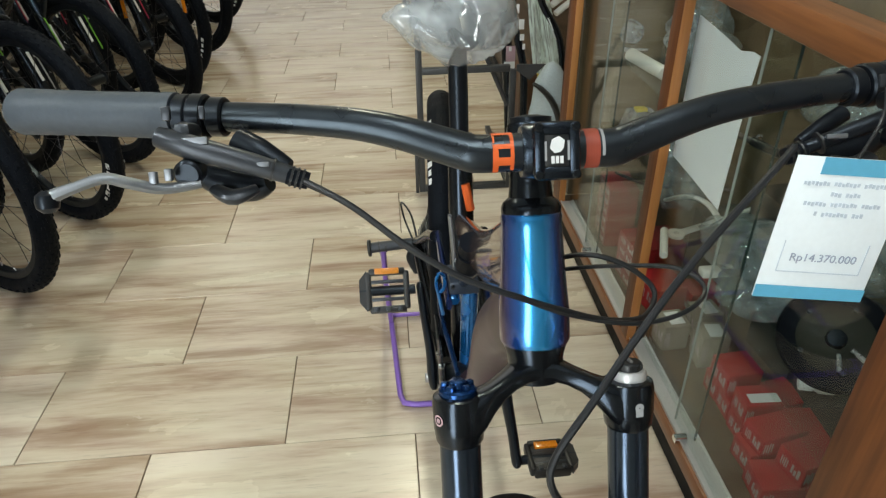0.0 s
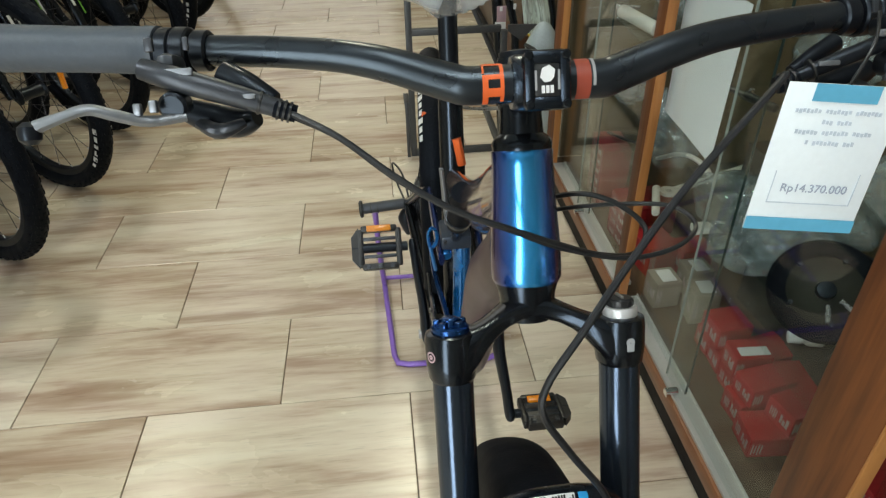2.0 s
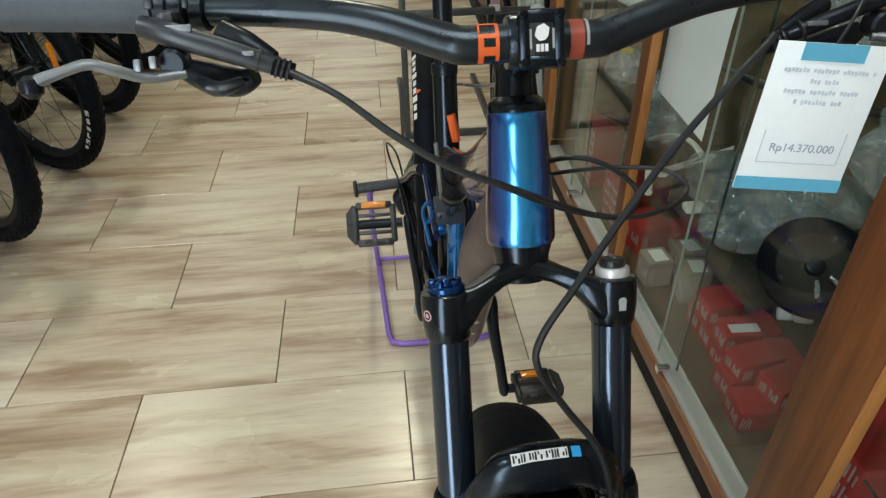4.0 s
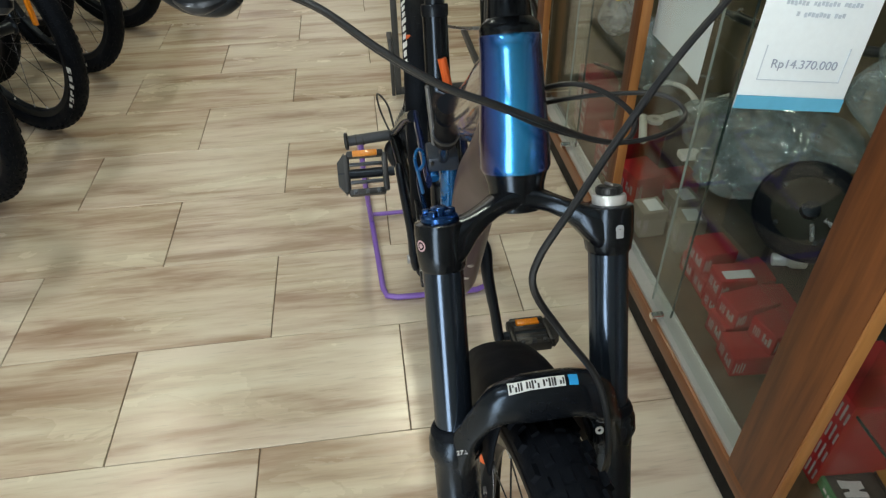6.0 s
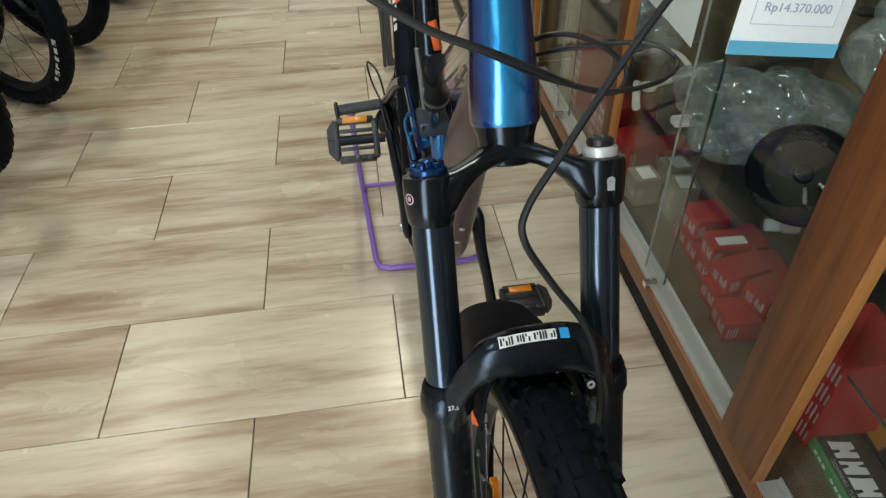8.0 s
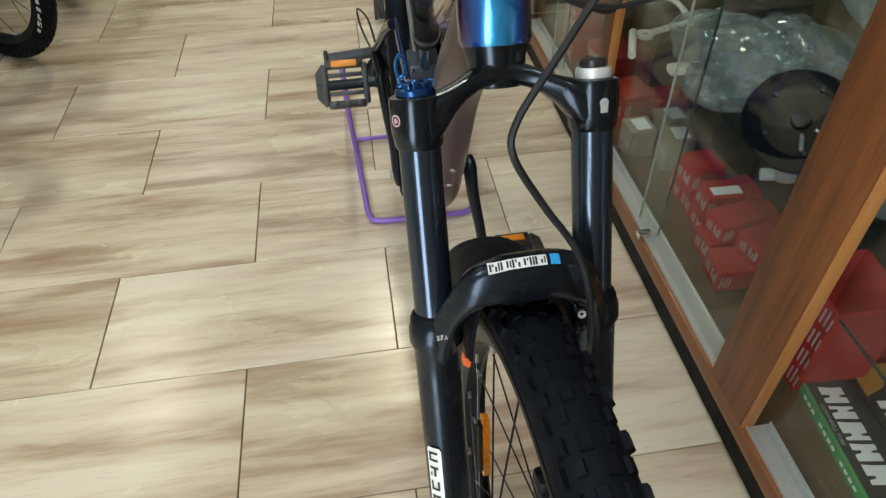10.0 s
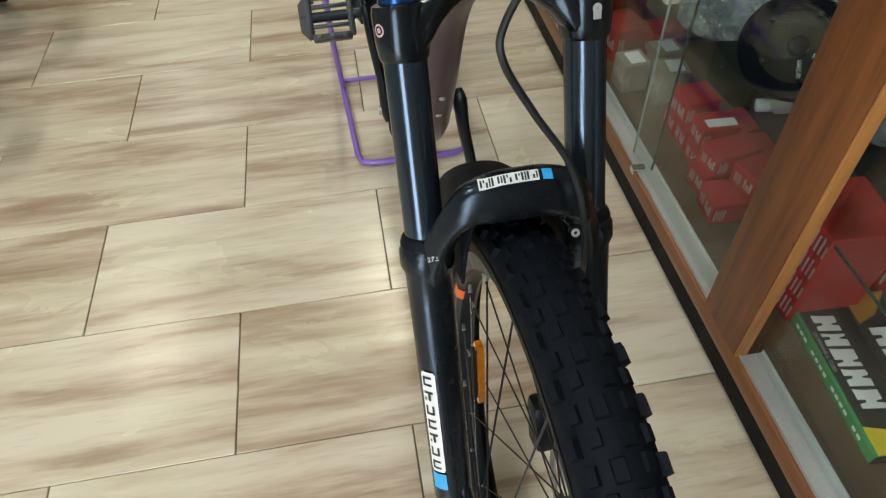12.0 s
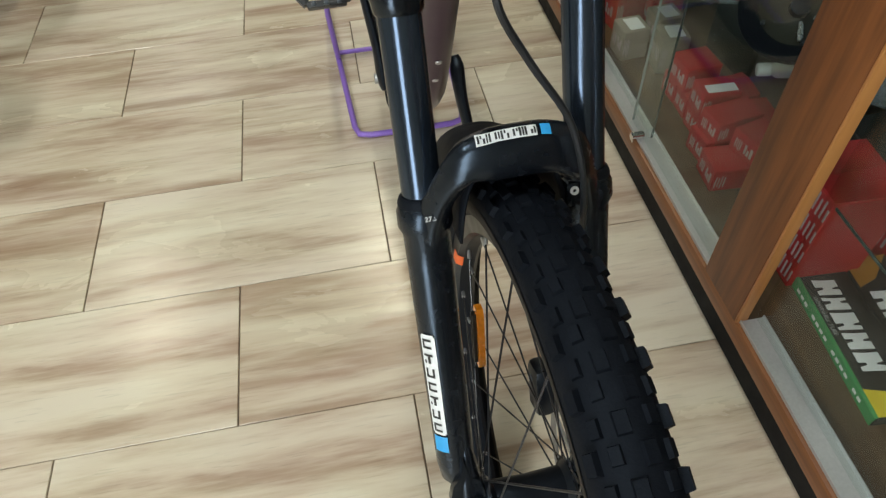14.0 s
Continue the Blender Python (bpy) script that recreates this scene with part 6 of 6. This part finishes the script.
for cx, cy, rx, ry, rz, sd in ((1.62, 0.42, 0.07, 0.09, 0.05, 51), (1.72, 0.62, 0.08, 0.10, 0.06, 53)):
    solo("plastic_bag", crumple(cx, cy, 0.3375 + rz * 0.9, rx, ry, rz, sd, 0.28, 36, 48, 15), FILM, "crumpled clear bag of bicycle parts on a glass shelf", "bag", "bags in the cabinet", angle=180)
# white tool with a ring end and small white packages in front of the bags
wr = thing("tyre_lever", (1.57, 0.235, 0.345), "white plastic spanner-shaped tool lying on a glass shelf", "tool")
part("shaft", tube([(1.573, 0.249, 0.350), (1.68, 0.290, 0.350), (1.810, 0.345, 0.350)], [0.011, 0.009, 0.008], 12, 12, 0.6), WHITE_PLASTIC, wr)
part("ring_end", lathe([(0.008, -0.004), (0.020, -0.004), (0.020, 0.004), (0.008, 0.004)], 24, Matrix.Translation((1.556, 0.243, 0.350)), closed=True), WHITE_PLASTIC, wr)
pump = thing("white_tube", (1.555, 0.275, 0.345), "short white plastic tube lying on a glass shelf", "tube")
part("tube_body", rod((1.494, 0.158, 0.3475), (1.537, 0.268, 0.3475), 0.0095, n=16, bevel=0.002), WHITE_PLASTIC, pump)
btl = thing("oil_bottle", (1.72, -0.17, 0.225), "small white capped bottle lying on cartons", "bottle")
part("bottle_body", lathe([(0.010, 0), (0.017, 0.004), (0.017, 0.05), (0.010, 0.06)], 20, aim((1.755, -0.187, 0.240), (1.680, -0.157, 0.230))), WHITE_PLASTIC, btl)
part("ribbed_cap", lathe([(0.010, 0.06), (0.013, 0.062), (0.013, 0.085), (0.011, 0.087)], 14, aim((1.755, -0.187, 0.240), (1.680, -0.157, 0.230))), WHITE_MARK, btl)

solo("cable", tube([(1.52, 0.60, 0.3420), (1.60, 0.50, 0.3420), (1.70, 0.52, 0.3420), (1.80, 0.45, 0.3420)], 0.0045, 8, 24), BLACK_PLASTIC, "black cable lying on a glass shelf", "cable")
solo("plastic_fender", tube([(1.60, 0.42, 0.345), (1.64, 0.38, 0.375), (1.67, 0.33, 0.375), (1.69, 0.28, 0.345)], 0.014, 12, 24, 0.4), WHITE_PLASTIC, "curved white plastic part on a glass shelf", "bicycle part")
solo("plastic_bag", crumple(1.650, 0.800, 0.3375 + 0.054, 0.060, 0.070, 0.060, 57, 0.20, 34, 44, 12), BAG_FILM, "milky crumpled bag of small parts on a glass shelf", "bag", "bags in the cabinet", angle=180)
solo("small_packet", block(1.645, 0.795, 0.452, 0.036, 0.030, 0.012, 0.004, None, 2), YELLOW_MARK, "small yellow packet lying on a milky bag", "packet")
# upper shelf: rolled paper, bagged parts, dark tools
SH = 0.6428
roll = solo("paper_roll", rod((1.542, 0.670, SH + 0.017), (1.573, 0.500, SH + 0.017), 0.017, n=20, bevel=0.002), WHITE_PLASTIC, "rolled white paper on the glass shelf", "roll")
for k, (cx, cy, rx, ry, rz, sd) in enumerate(((1.72, 0.58, 0.07, 0.08, 0.05, 33), (1.60, -0.40, 0.07, 0.09, 0.06, 43), (1.78, 0.76, 0.07, 0.08, 0.07, 45), (1.80, 0.12, 0.08, 0.10, 0.07, 47), (1.72, -0.30, 0.08, 0.10, 0.06, 39))):
    solo("plastic_bag", crumple(cx, cy, SH + rz * 0.9, rx, ry, rz, sd, 0.22, 26, 36, 11), FILM, "crumpled clear bag of small parts on a glass shelf", "bag", "bags on the glass shelves", angle=180)
for k, (cx, cy, tr, ln) in enumerate(((1.60, 0.10, 20, 0.16), (1.68, 0.40, -50, 0.2), (1.74, -0.10, 60, 0.18), (1.60, -0.20, 30, 0.14))):
    m = Matrix.Translation((cx, cy, SH + 0.009)) @ Matrix.Rotation(radians(tr), 4, "Z")
    tl = thing("hand_tool", m, "dark steel hand tool lying on a glass shelf", "tool", "tools on the glass shelves")
    part("tool_shaft", rod(m @ Vector((0, -ln / 2, 0)), m @ Vector((0, ln / 2, 0)), 0.006, n=12, bevel=0.001), GREY_ALLOY, tl)
    part("tool_handle", rod(m @ Vector((0, -ln / 2, 0)), m @ Vector((0, 0, 0)), 0.009, n=12, bevel=0.002), BLACK_PLASTIC, tl)

for cx, cy, r, sd in ((1.76, 0.86, 0.045, 61), (1.70, 0.74, 0.036, 63), (1.60, 0.84, 0.032, 65)):
    solo("plastic_bag", crumple(cx, cy, SH + r * 0.9, r, r * 1.1, r, sd, 0.30, 30, 40, 18), BAG_FILM, "white crumpled plastic bag on a glass shelf", "bag", "bags on the glass shelves", angle=180)
for k, (cx, cy, tr, ln) in enumerate(((1.58, 0.74, 75, 0.07), (1.66, 0.66, 15, 0.06), (1.62, 0.10, -20, 0.05))):
    m = Matrix.Translation((cx, cy, SH + 0.007)) @ Matrix.Rotation(radians(tr), 4, "Z")
    fit_ = thing("bicycle_fitting", m, "small chrome bicycle fitting lying on a glass shelf", "bicycle part", "fittings on the glass shelves")
    part("fitting_body", rod(m @ Vector((0, -ln / 2, 0)), m @ Vector((0, ln / 2, 0)), 0.006, n=12, bevel=0.001), CHROME, fit_)
    part("fitting_nut", rod(m @ Vector((0, ln / 2 - 0.012, 0)), m @ Vector((0, ln / 2 - 0.004, 0)), 0.0068, n=6), SILVER, fit_)

# ---------------------------------------------------------------- steel display rack and goods behind the bike
rk = thing("floor_rack", (1.2, 1.9, 0), "grey square-tube steel display rack standing on the floor", "rack")


RX0, RX1, RY = 0.994, 1.325, 1.20
for x in (RX0, RX1):
    part("rack_post", block(x, RY, 0.372 if x < 1.2 else 0.231, 0.022, 0.022, 0.742 if x < 1.2 else 0.46, 0.002), GREY_STEEL, rk)
    part("foot_bar", block(x, RY + 0.29, 0.0125, 0.022, 0.54, 0.024, 0.002), GREY_STEEL, rk)
for z in (0.0125, 0.467):
    part("cross_bar", block((RX0 + RX1) / 2, RY, z, RX1 - RX0 - 0.022, 0.022, 0.022, 0.002), GREY_STEEL, rk)
part("bracket", prism([(1.338, 0.478), (1.440, 0.474), (1.425, 0.460), (1.385, 0.420), (1.338, 0.456)], 0.008, Matrix.Translation((0, RY + 0.004, 0)) @ Matrix.Rotation(radians(90), 4, "X")), GREY_STEEL, rk)
part("diagonal_brace", tube([(1.205, RY + 0.016, 0.565), (1.312, RY + 0.016, 0.325)], 0.009, 8), GREY_STEEL, rk)
part("side_brace", block(RX0 - 0.020, RY - 0.006, 0.11, 0.012, 0.020, 0.22, 0.002), GREY_STEEL, rk)

low = thing("low_shelf_unit", (1.70, 2.7, 0), "tan wooden low shelf unit with a black plinth along the wall", "shelf")
part("shelf_body", block(1.72, 2.72, 0.30, 0.44, 2.0, 0.48, 0.004), SHELF_WOOD, low)
part("shelf_plinth", block(1.715, 2.72, 0.029, 0.46, 2.02, 0.058, 0.002), KICK, low)
part("shelf_top", block(1.715, 2.72, 0.552, 0.47, 2.03, 0.022, 0.002), SHELF_WOOD, low)
part("shelf_label", block(1.4985, 2.35, 0.44, 0.002, 0.05, 0.022, 0), WHITE_MARK, low)
part("shelf_label", block(1.4985, 2.28, 0.44, 0.002, 0.05, 0.022, 0), GREY_MARK, low)

wrap = thing("wrapped_bicycle_frame", (1.42, 1.36, 0), "black bicycle frame wrapped in milky plastic film, leaning by the cabinet", "bicycle frame")
part("main_tube", tube([(1.350, 1.32, 0.02), (1.335, 1.33, 0.35), (1.30, 1.35, 0.78)], [0.016, 0.02, 0.022], 14, 12), BLACK_GLOSS, wrap)
part("second_tube", tube([(1.326, 1.31, 0.72), (1.345, 1.305, 0.58), (1.385, 1.295, 0.40), (1.39, 1.30, 0.02)], 0.014, 14, 16), BLACK_GLOSS, wrap)
part("side_tube", tube([(1.405, 1.27, 0.74), (1.432, 1.27, 0.66), (1.515, 1.27, 0.48), (1.53, 1.27, 0.02)], 0.0125, 14, 16), BLACK_GLOSS, wrap)
for k, (x, y, z, w, h) in enumerate(((1.350, 1.286, 0.645, 0.010, 0.030), (1.362, 1.283, 0.592, 0.024, 0.034), (1.368, 1.280, 0.548, 0.016, 0.022), (1.330, 1.292, 0.505, 0.010, 0.016), (1.376, 1.280, 0.515, 0.010, 0.02))):
    part("frame_sticker", block(x, y, z, w, 0.002, h, 0.0006), WHITE_MARK, wrap)
# white strips painting the glints along the black side tube
for x, z, h in ((1.462, 0.595, 0.05), (1.478, 0.555, 0.03)):
    part("tube_glint", block(x, 1.2555, z, 0.005, 0.002, h, 0.0006, Matrix.Translation((x, 0, z)) @ Matrix.Rotation(radians(-25), 4, "Y") @ Matrix.Translation((-x, 0, -z))), WHITE_MARK, wrap)
rowsf = []
for i in range(20):
    t = i / 19
    xa, xb = 1.374 + 0.050 * t, 1.438 + 0.105 * t
    rowsf.append([(xa + (xb - xa) * k / 15, 1.305 + 0.014 * math.sin(k * 0.9 + t * 2.5) + 0.016 * noise.noise(Vector((k * 0.35, i * 0.15, 3))), 0.76 - 0.35 * t) for k in range(16)])
film = Geo().add([q for r in rowsf for q in r], [(i * 16 + k, i * 16 + k + 1, i * 16 + k + 17, i * 16 + k + 16) for i in range(19) for k in range(15)])
part("film_wrap", film, MILKY, wrap, "milky plastic wrapping film", angle=180)
rolled = thing("plastic_bag", (1.46, 1.20, 0), "pale blue-grey plastic bag with a black strap beside the cabinet", "bag")
part("bag_body", crumple(1.472, 1.215, 0.245, 0.078, 0.050, 0.240, 8.3, 0.10, 36, 40, 7), PALE_BAG, rolled, angle=180)
part("strap", tube([(1.398, 1.186, 0.410), (1.430, 1.166, 0.390), (1.466, 1.158, 0.345), (1.492, 1.158, 0.28), (1.502, 1.162, 0.20)], [0.014, 0.022, 0.026, 0.024, 0.018], 12, 24, 0.45), BLACK_PLASTIC, rolled, "black strap")
for k in range(3):
    part("wrapped_end", rod((1.462 + 0.016 * k, 1.33, 0.672 - 0.030 * k), (1.530 + 0.016 * k, 1.36, 0.712 - 0.030 * k), 0.0115, n=16, bevel=0.002), WHITE_PLASTIC, wrap, "white wrapped tube end")
carton("parts_box", "dark brown open carton standing on the floor", 1.452, 1.62, 0.07, 0.20, 0.33, z=0.0, body=BROWN_CARD, stripes=False)
carton("parts_box", "narrow yellow carton standing on the floor", 1.497, 1.60, 0.014, 0.10, 0.32, z=0.0, body=YELLOW_MARK, stripes=False)
tagp = thing("paper_tag", (1.34, 1.29, 0.50), "small pink and white paper tag tied to a frame tube", "tag")
part("tag_card", block(1.333, 1.300, 0.485, 0.034, 0.003, 0.056, 0.001), PINK_MARK, tagp)
part("tag_stub", block(1.330, 1.2995, 0.444, 0.040, 0.003, 0.026, 0.001), WHITE_MARK, tagp)

# ---------------------------------------------------------------- parked bicycles along the other side


def parked_bike(frame_paint, accent, label, mark_name):
    """A bicycle with its front wheel's foot at the origin, heading along +x."""
    b = thing("bicycle", Matrix(), label, "bicycle", "bicycles parked in a row")
    fm = Matrix.Translation((0, 0, 0.35)) @ Matrix.Rotation(radians(90), 4, "Z")
    w = add_wheel("front_wheel", b, fm, 0.35, 0.029, 54, 20, 0, lug=0.0040)
    for sy in (-1, 1):
        for k in range(6 if accent is GREY_MARK else 0):
            a = radians(-38 + 5.2 * k)
            m = Matrix.Translation((0, 0, 0.35)) @ Matrix.Rotation(-a, 4, "Y") @ Matrix.Translation((0.322, 0, 0))
            part("tyre_mark", block(0, sy * 0.0296, 0, 0.016 if k % 2 else 0.012, 0.0012, 0.020 if k % 3 else 0.014, 0, m), WHITE_MARK, w, "white mark on the tyre flank")
    add_wheel("rear_wheel", b, Matrix.Translation((-1.12, 0, 0.35)) @ Matrix.Rotation(radians(90), 4, "Z"), 0.35, 0.029, 0, 16, 0)
    for sd in (-1, 1):
        part("fork_leg", tube([(0.0, sd * 0.062, 0.35), (-0.045, sd * 0.064, 0.45), (-0.115, sd * 0.064, 0.61)], [0.014, 0.021, 0.021], 14, 10), BLACK_GLOSS, b)
        part("stanchion", tube([(-0.115, sd * 0.064, 0.61), (-0.185, sd * 0.064, 0.77)], 0.0155, 14), STANCHION, b)
        g = Geo().join(block(0, 0, 0, 0.0016, 0.010, 0.10, 0, Matrix.Translation((-0.052, sd * 0.064, 0.53)) @ Matrix.Rotation(radians(-23.5), 4, "Y")))
        part("fork_label", g, WHITE_MARK, b, "white label on the fork leg")
        part("fork_accent", block(-0.036, sd * 0.078, 0.53, 0.003, 0.004, 0.16, 0, Matrix.Translation((-0.036, 0, 0.53)) @ Matrix.Rotation(radians(-23.5), 4, "Y") @ Matrix.Translation((0.036, 0, -0.53))), accent, b, mark_name)
        part("seatstay", tube([(-0.80, sd * 0.02, 0.70), (-1.12, sd * 0.066, 0.35)], 0.0085, 10), frame_paint, b)
        part("chainstay", tube([(-0.70, sd * 0.03, 0.31), (-1.12, sd * 0.066, 0.35)], 0.010, 10), frame_paint, b)
    part("fork_crown", tube([(-0.185, -0.066, 0.765), (-0.195, -0.03, 0.785), (-0.197, 0, 0.79), (-0.195, 0.03, 0.785), (-0.185, 0.066, 0.765)], 0.021, 12, 20), BLACK_GLOSS, b)
    part("fork_bridge", tube([(-0.10, -0.062, 0.60), (-0.07, -0.04, 0.68), (-0.062, 0, 0.70), (-0.07, 0.04, 0.68), (-0.10, 0.062, 0.60)], 0.012, 12, 20), BLACK_GLOSS, b)
    part("head_tube", rod((-0.200, 0, 0.795), (-0.250, 0, 0.915), 0.024, n=18, bevel=0.003), frame_paint, b)
    part("down_tube", tube([(-0.215, 0, 0.82), (-0.70, 0, 0.31)], 0.026, 14), frame_paint, b)
    part("top_tube", tube([(-0.245, 0, 0.89), (-0.80, 0, 0.72)], 0.019, 14), frame_paint, b)
    part("seat_tube", tube([(-0.70, 0, 0.31), (-0.84, 0, 0.80)], 0.017, 14), frame_paint, b)
    part("seatpost", tube([(-0.84, 0, 0.80), (-0.875, 0, 0.93)], 0.0135, 12), BLACK_SATIN, b)
    s = Geo()
    rws = [(-0.72, 0.016, 0.945, 0.012), (-0.80, 0.026, 0.955, 0.022), (-0.92, 0.06, 0.962, 0.028), (-0.98, 0.066, 0.965, 0.026), (-0.995, 0.04, 0.965, 0.012)]
    nn = 14
    vv = [(x, ww * math.cos(2 * math.pi * k / nn), z + h * math.sin(2 * math.pi * k / nn)) for x, ww, z, h in rws for k in range(nn)]
    s.add(vv, [(i * nn + k, i * nn + (k + 1) % nn, (i + 1) * nn + (k + 1) % nn, (i + 1) * nn + k) for i in range(len(rws) - 1) for k in range(nn)] + [tuple(range(nn)), tuple(range((len(rws) - 1) * nn, len(rws) * nn))])
    part("saddle", s, BLACK_PLASTIC, b, angle=60)
    part("stem", tube([(-0.262, 0, 0.945), (-0.205, 0, 0.965)], 0.019, 14), BLACK_SATIN, b)
    part("handlebar", tube([(-0.25, -0.34, 1.0), (-0.215, -0.15, 0.99), (-0.205, -0.06, 0.967), (-0.205, 0.06, 0.967), (-0.215, 0.15, 0.99), (-0.25, 0.34, 1.0)], 0.012, 12, 30), BLACK_SATIN, b)
    for sd in (-1, 1):
        part("grip", tube([(-0.237, sd * 0.235, 0.994), (-0.252, sd * 0.345, 1.0)], 0.0165, 14), RUBBER, b)
        part("brake_lever", tube([(-0.21, sd * 0.205, 0.985), (-0.16, sd * 0.23, 0.975), (-0.165, sd * 0.31, 0.965)], 0.006, 8, 10), SILVER, b)
        part("crank_arm", tube([(-0.70, sd * 0.065, 0.31), (-0.70 + sd * 0.12, sd * 0.075, 0.31 - sd * 0.12)], 0.011, 10), BLACK_SATIN, b)
        part("pedal", block(-0.70 + sd * 0.12, sd * 0.125, 0.31 - sd * 0.12, 0.09, 0.085, 0.022, 0.004), PEDAL, b)
    part("chainring", lathe([(0.03, -0.002), (0.08, -0.002), (0.08, 0.002), (0.03, 0.002)], 36, Matrix.Translation((-0.70, -0.05, 0.31)) @ Matrix.Rotation(radians(90), 4, "X"), closed=True), BLACK_SATIN, b)
    part("kickstand", tube([(-0.98, 0.05, 0.33), (-0.96, 0.10, 0.17), (-0.94, 0.19, 0.012)], 0.008, 10, 8), BLACK_SATIN, b)
    if accent is GREY_MARK:
        part("spoke_reflector", block(0.20, 0, 0.44, 0.016, 0.012, 0.085, 0.002, Matrix.Translation((0, 0, 0))), AMBER, w, "amber spoke reflector")
    return b


GREEN_MARK = paint("lime_green_print", (0.16, 0.45, 0.04), 0.4)
MAGENTA_MARK = paint("magenta_print", (0.42, 0.02, 0.06), 0.4)
GREY_FRAME = paint("charcoal_frame_paint", (0.018, 0.019, 0.022), 0.28, 0.3, coat=0.7)
proto = [parked_bike(BLACK_GLOSS, GREY_MARK, "black mountain bike with white fork labels, parked in a row", "grey line on the fork"),
         parked_bike(GREY_FRAME, GREEN_MARK, "black mountain bike with lime green fork line, parked in row", "lime green line on the fork"),
         parked_bike(BLACK_GLOSS, MAGENTA_MARK, "black mountain bike with magenta fork line, parked in row", "magenta line on the fork")]
SPOTS = [(-0.33, 0.285, -33, 0), (-0.318, 0.713, -33, 2), (-0.271, 1.147, -33.5, 0), (-0.272, 1.62, -33, 1), (-0.225, 2.10, -32, 2), (-0.28, 2.62, -34, 0), (-0.28, 3.20, -33, 1), (-0.33, 3.95, -33, 0)]
# a second rank of bicycles stands between the first, set back
SPOTS += [(x - 0.30 - 0.03 * (i % 3), (y + SPOTS[i + 1][1]) / 2 + 0.19, a + (i % 3) - 1, (k + 1) % 3) for i, (x, y, a, k) in enumerate(SPOTS[:-1])]
used = set()
for x, y, a, k in SPOTS:
    m = pose(x, y, 0, 0, 0, a)
    if k in used:
        copy_thing(proto[k], m)
    else:
        proto[k].matrix_basis = m
        used.add(k)

# ---------------------------------------------------------------- floor tiles
tile_mesh = block(0, 0, -0.006, 0.5974, 0.2985, 0.012, 0.0010, None, 1).mesh("tile")
tile_mesh.materials.append(TILE)
row = -10
while row * 0.3 < Y1 - 0.01:
    x = math.ceil((X0 + 0.02) / 0.6) * 0.6 - 0.6 + (0.0 if row % 2 == 0 else 0.3)
    while x < X1 - 0.02:
        part("tile", tile_mesh, None, floor, m=Matrix.Translation((x + 0.3, row * 0.3 + 0.15, 0.0)))
        x += 0.6
    row += 1
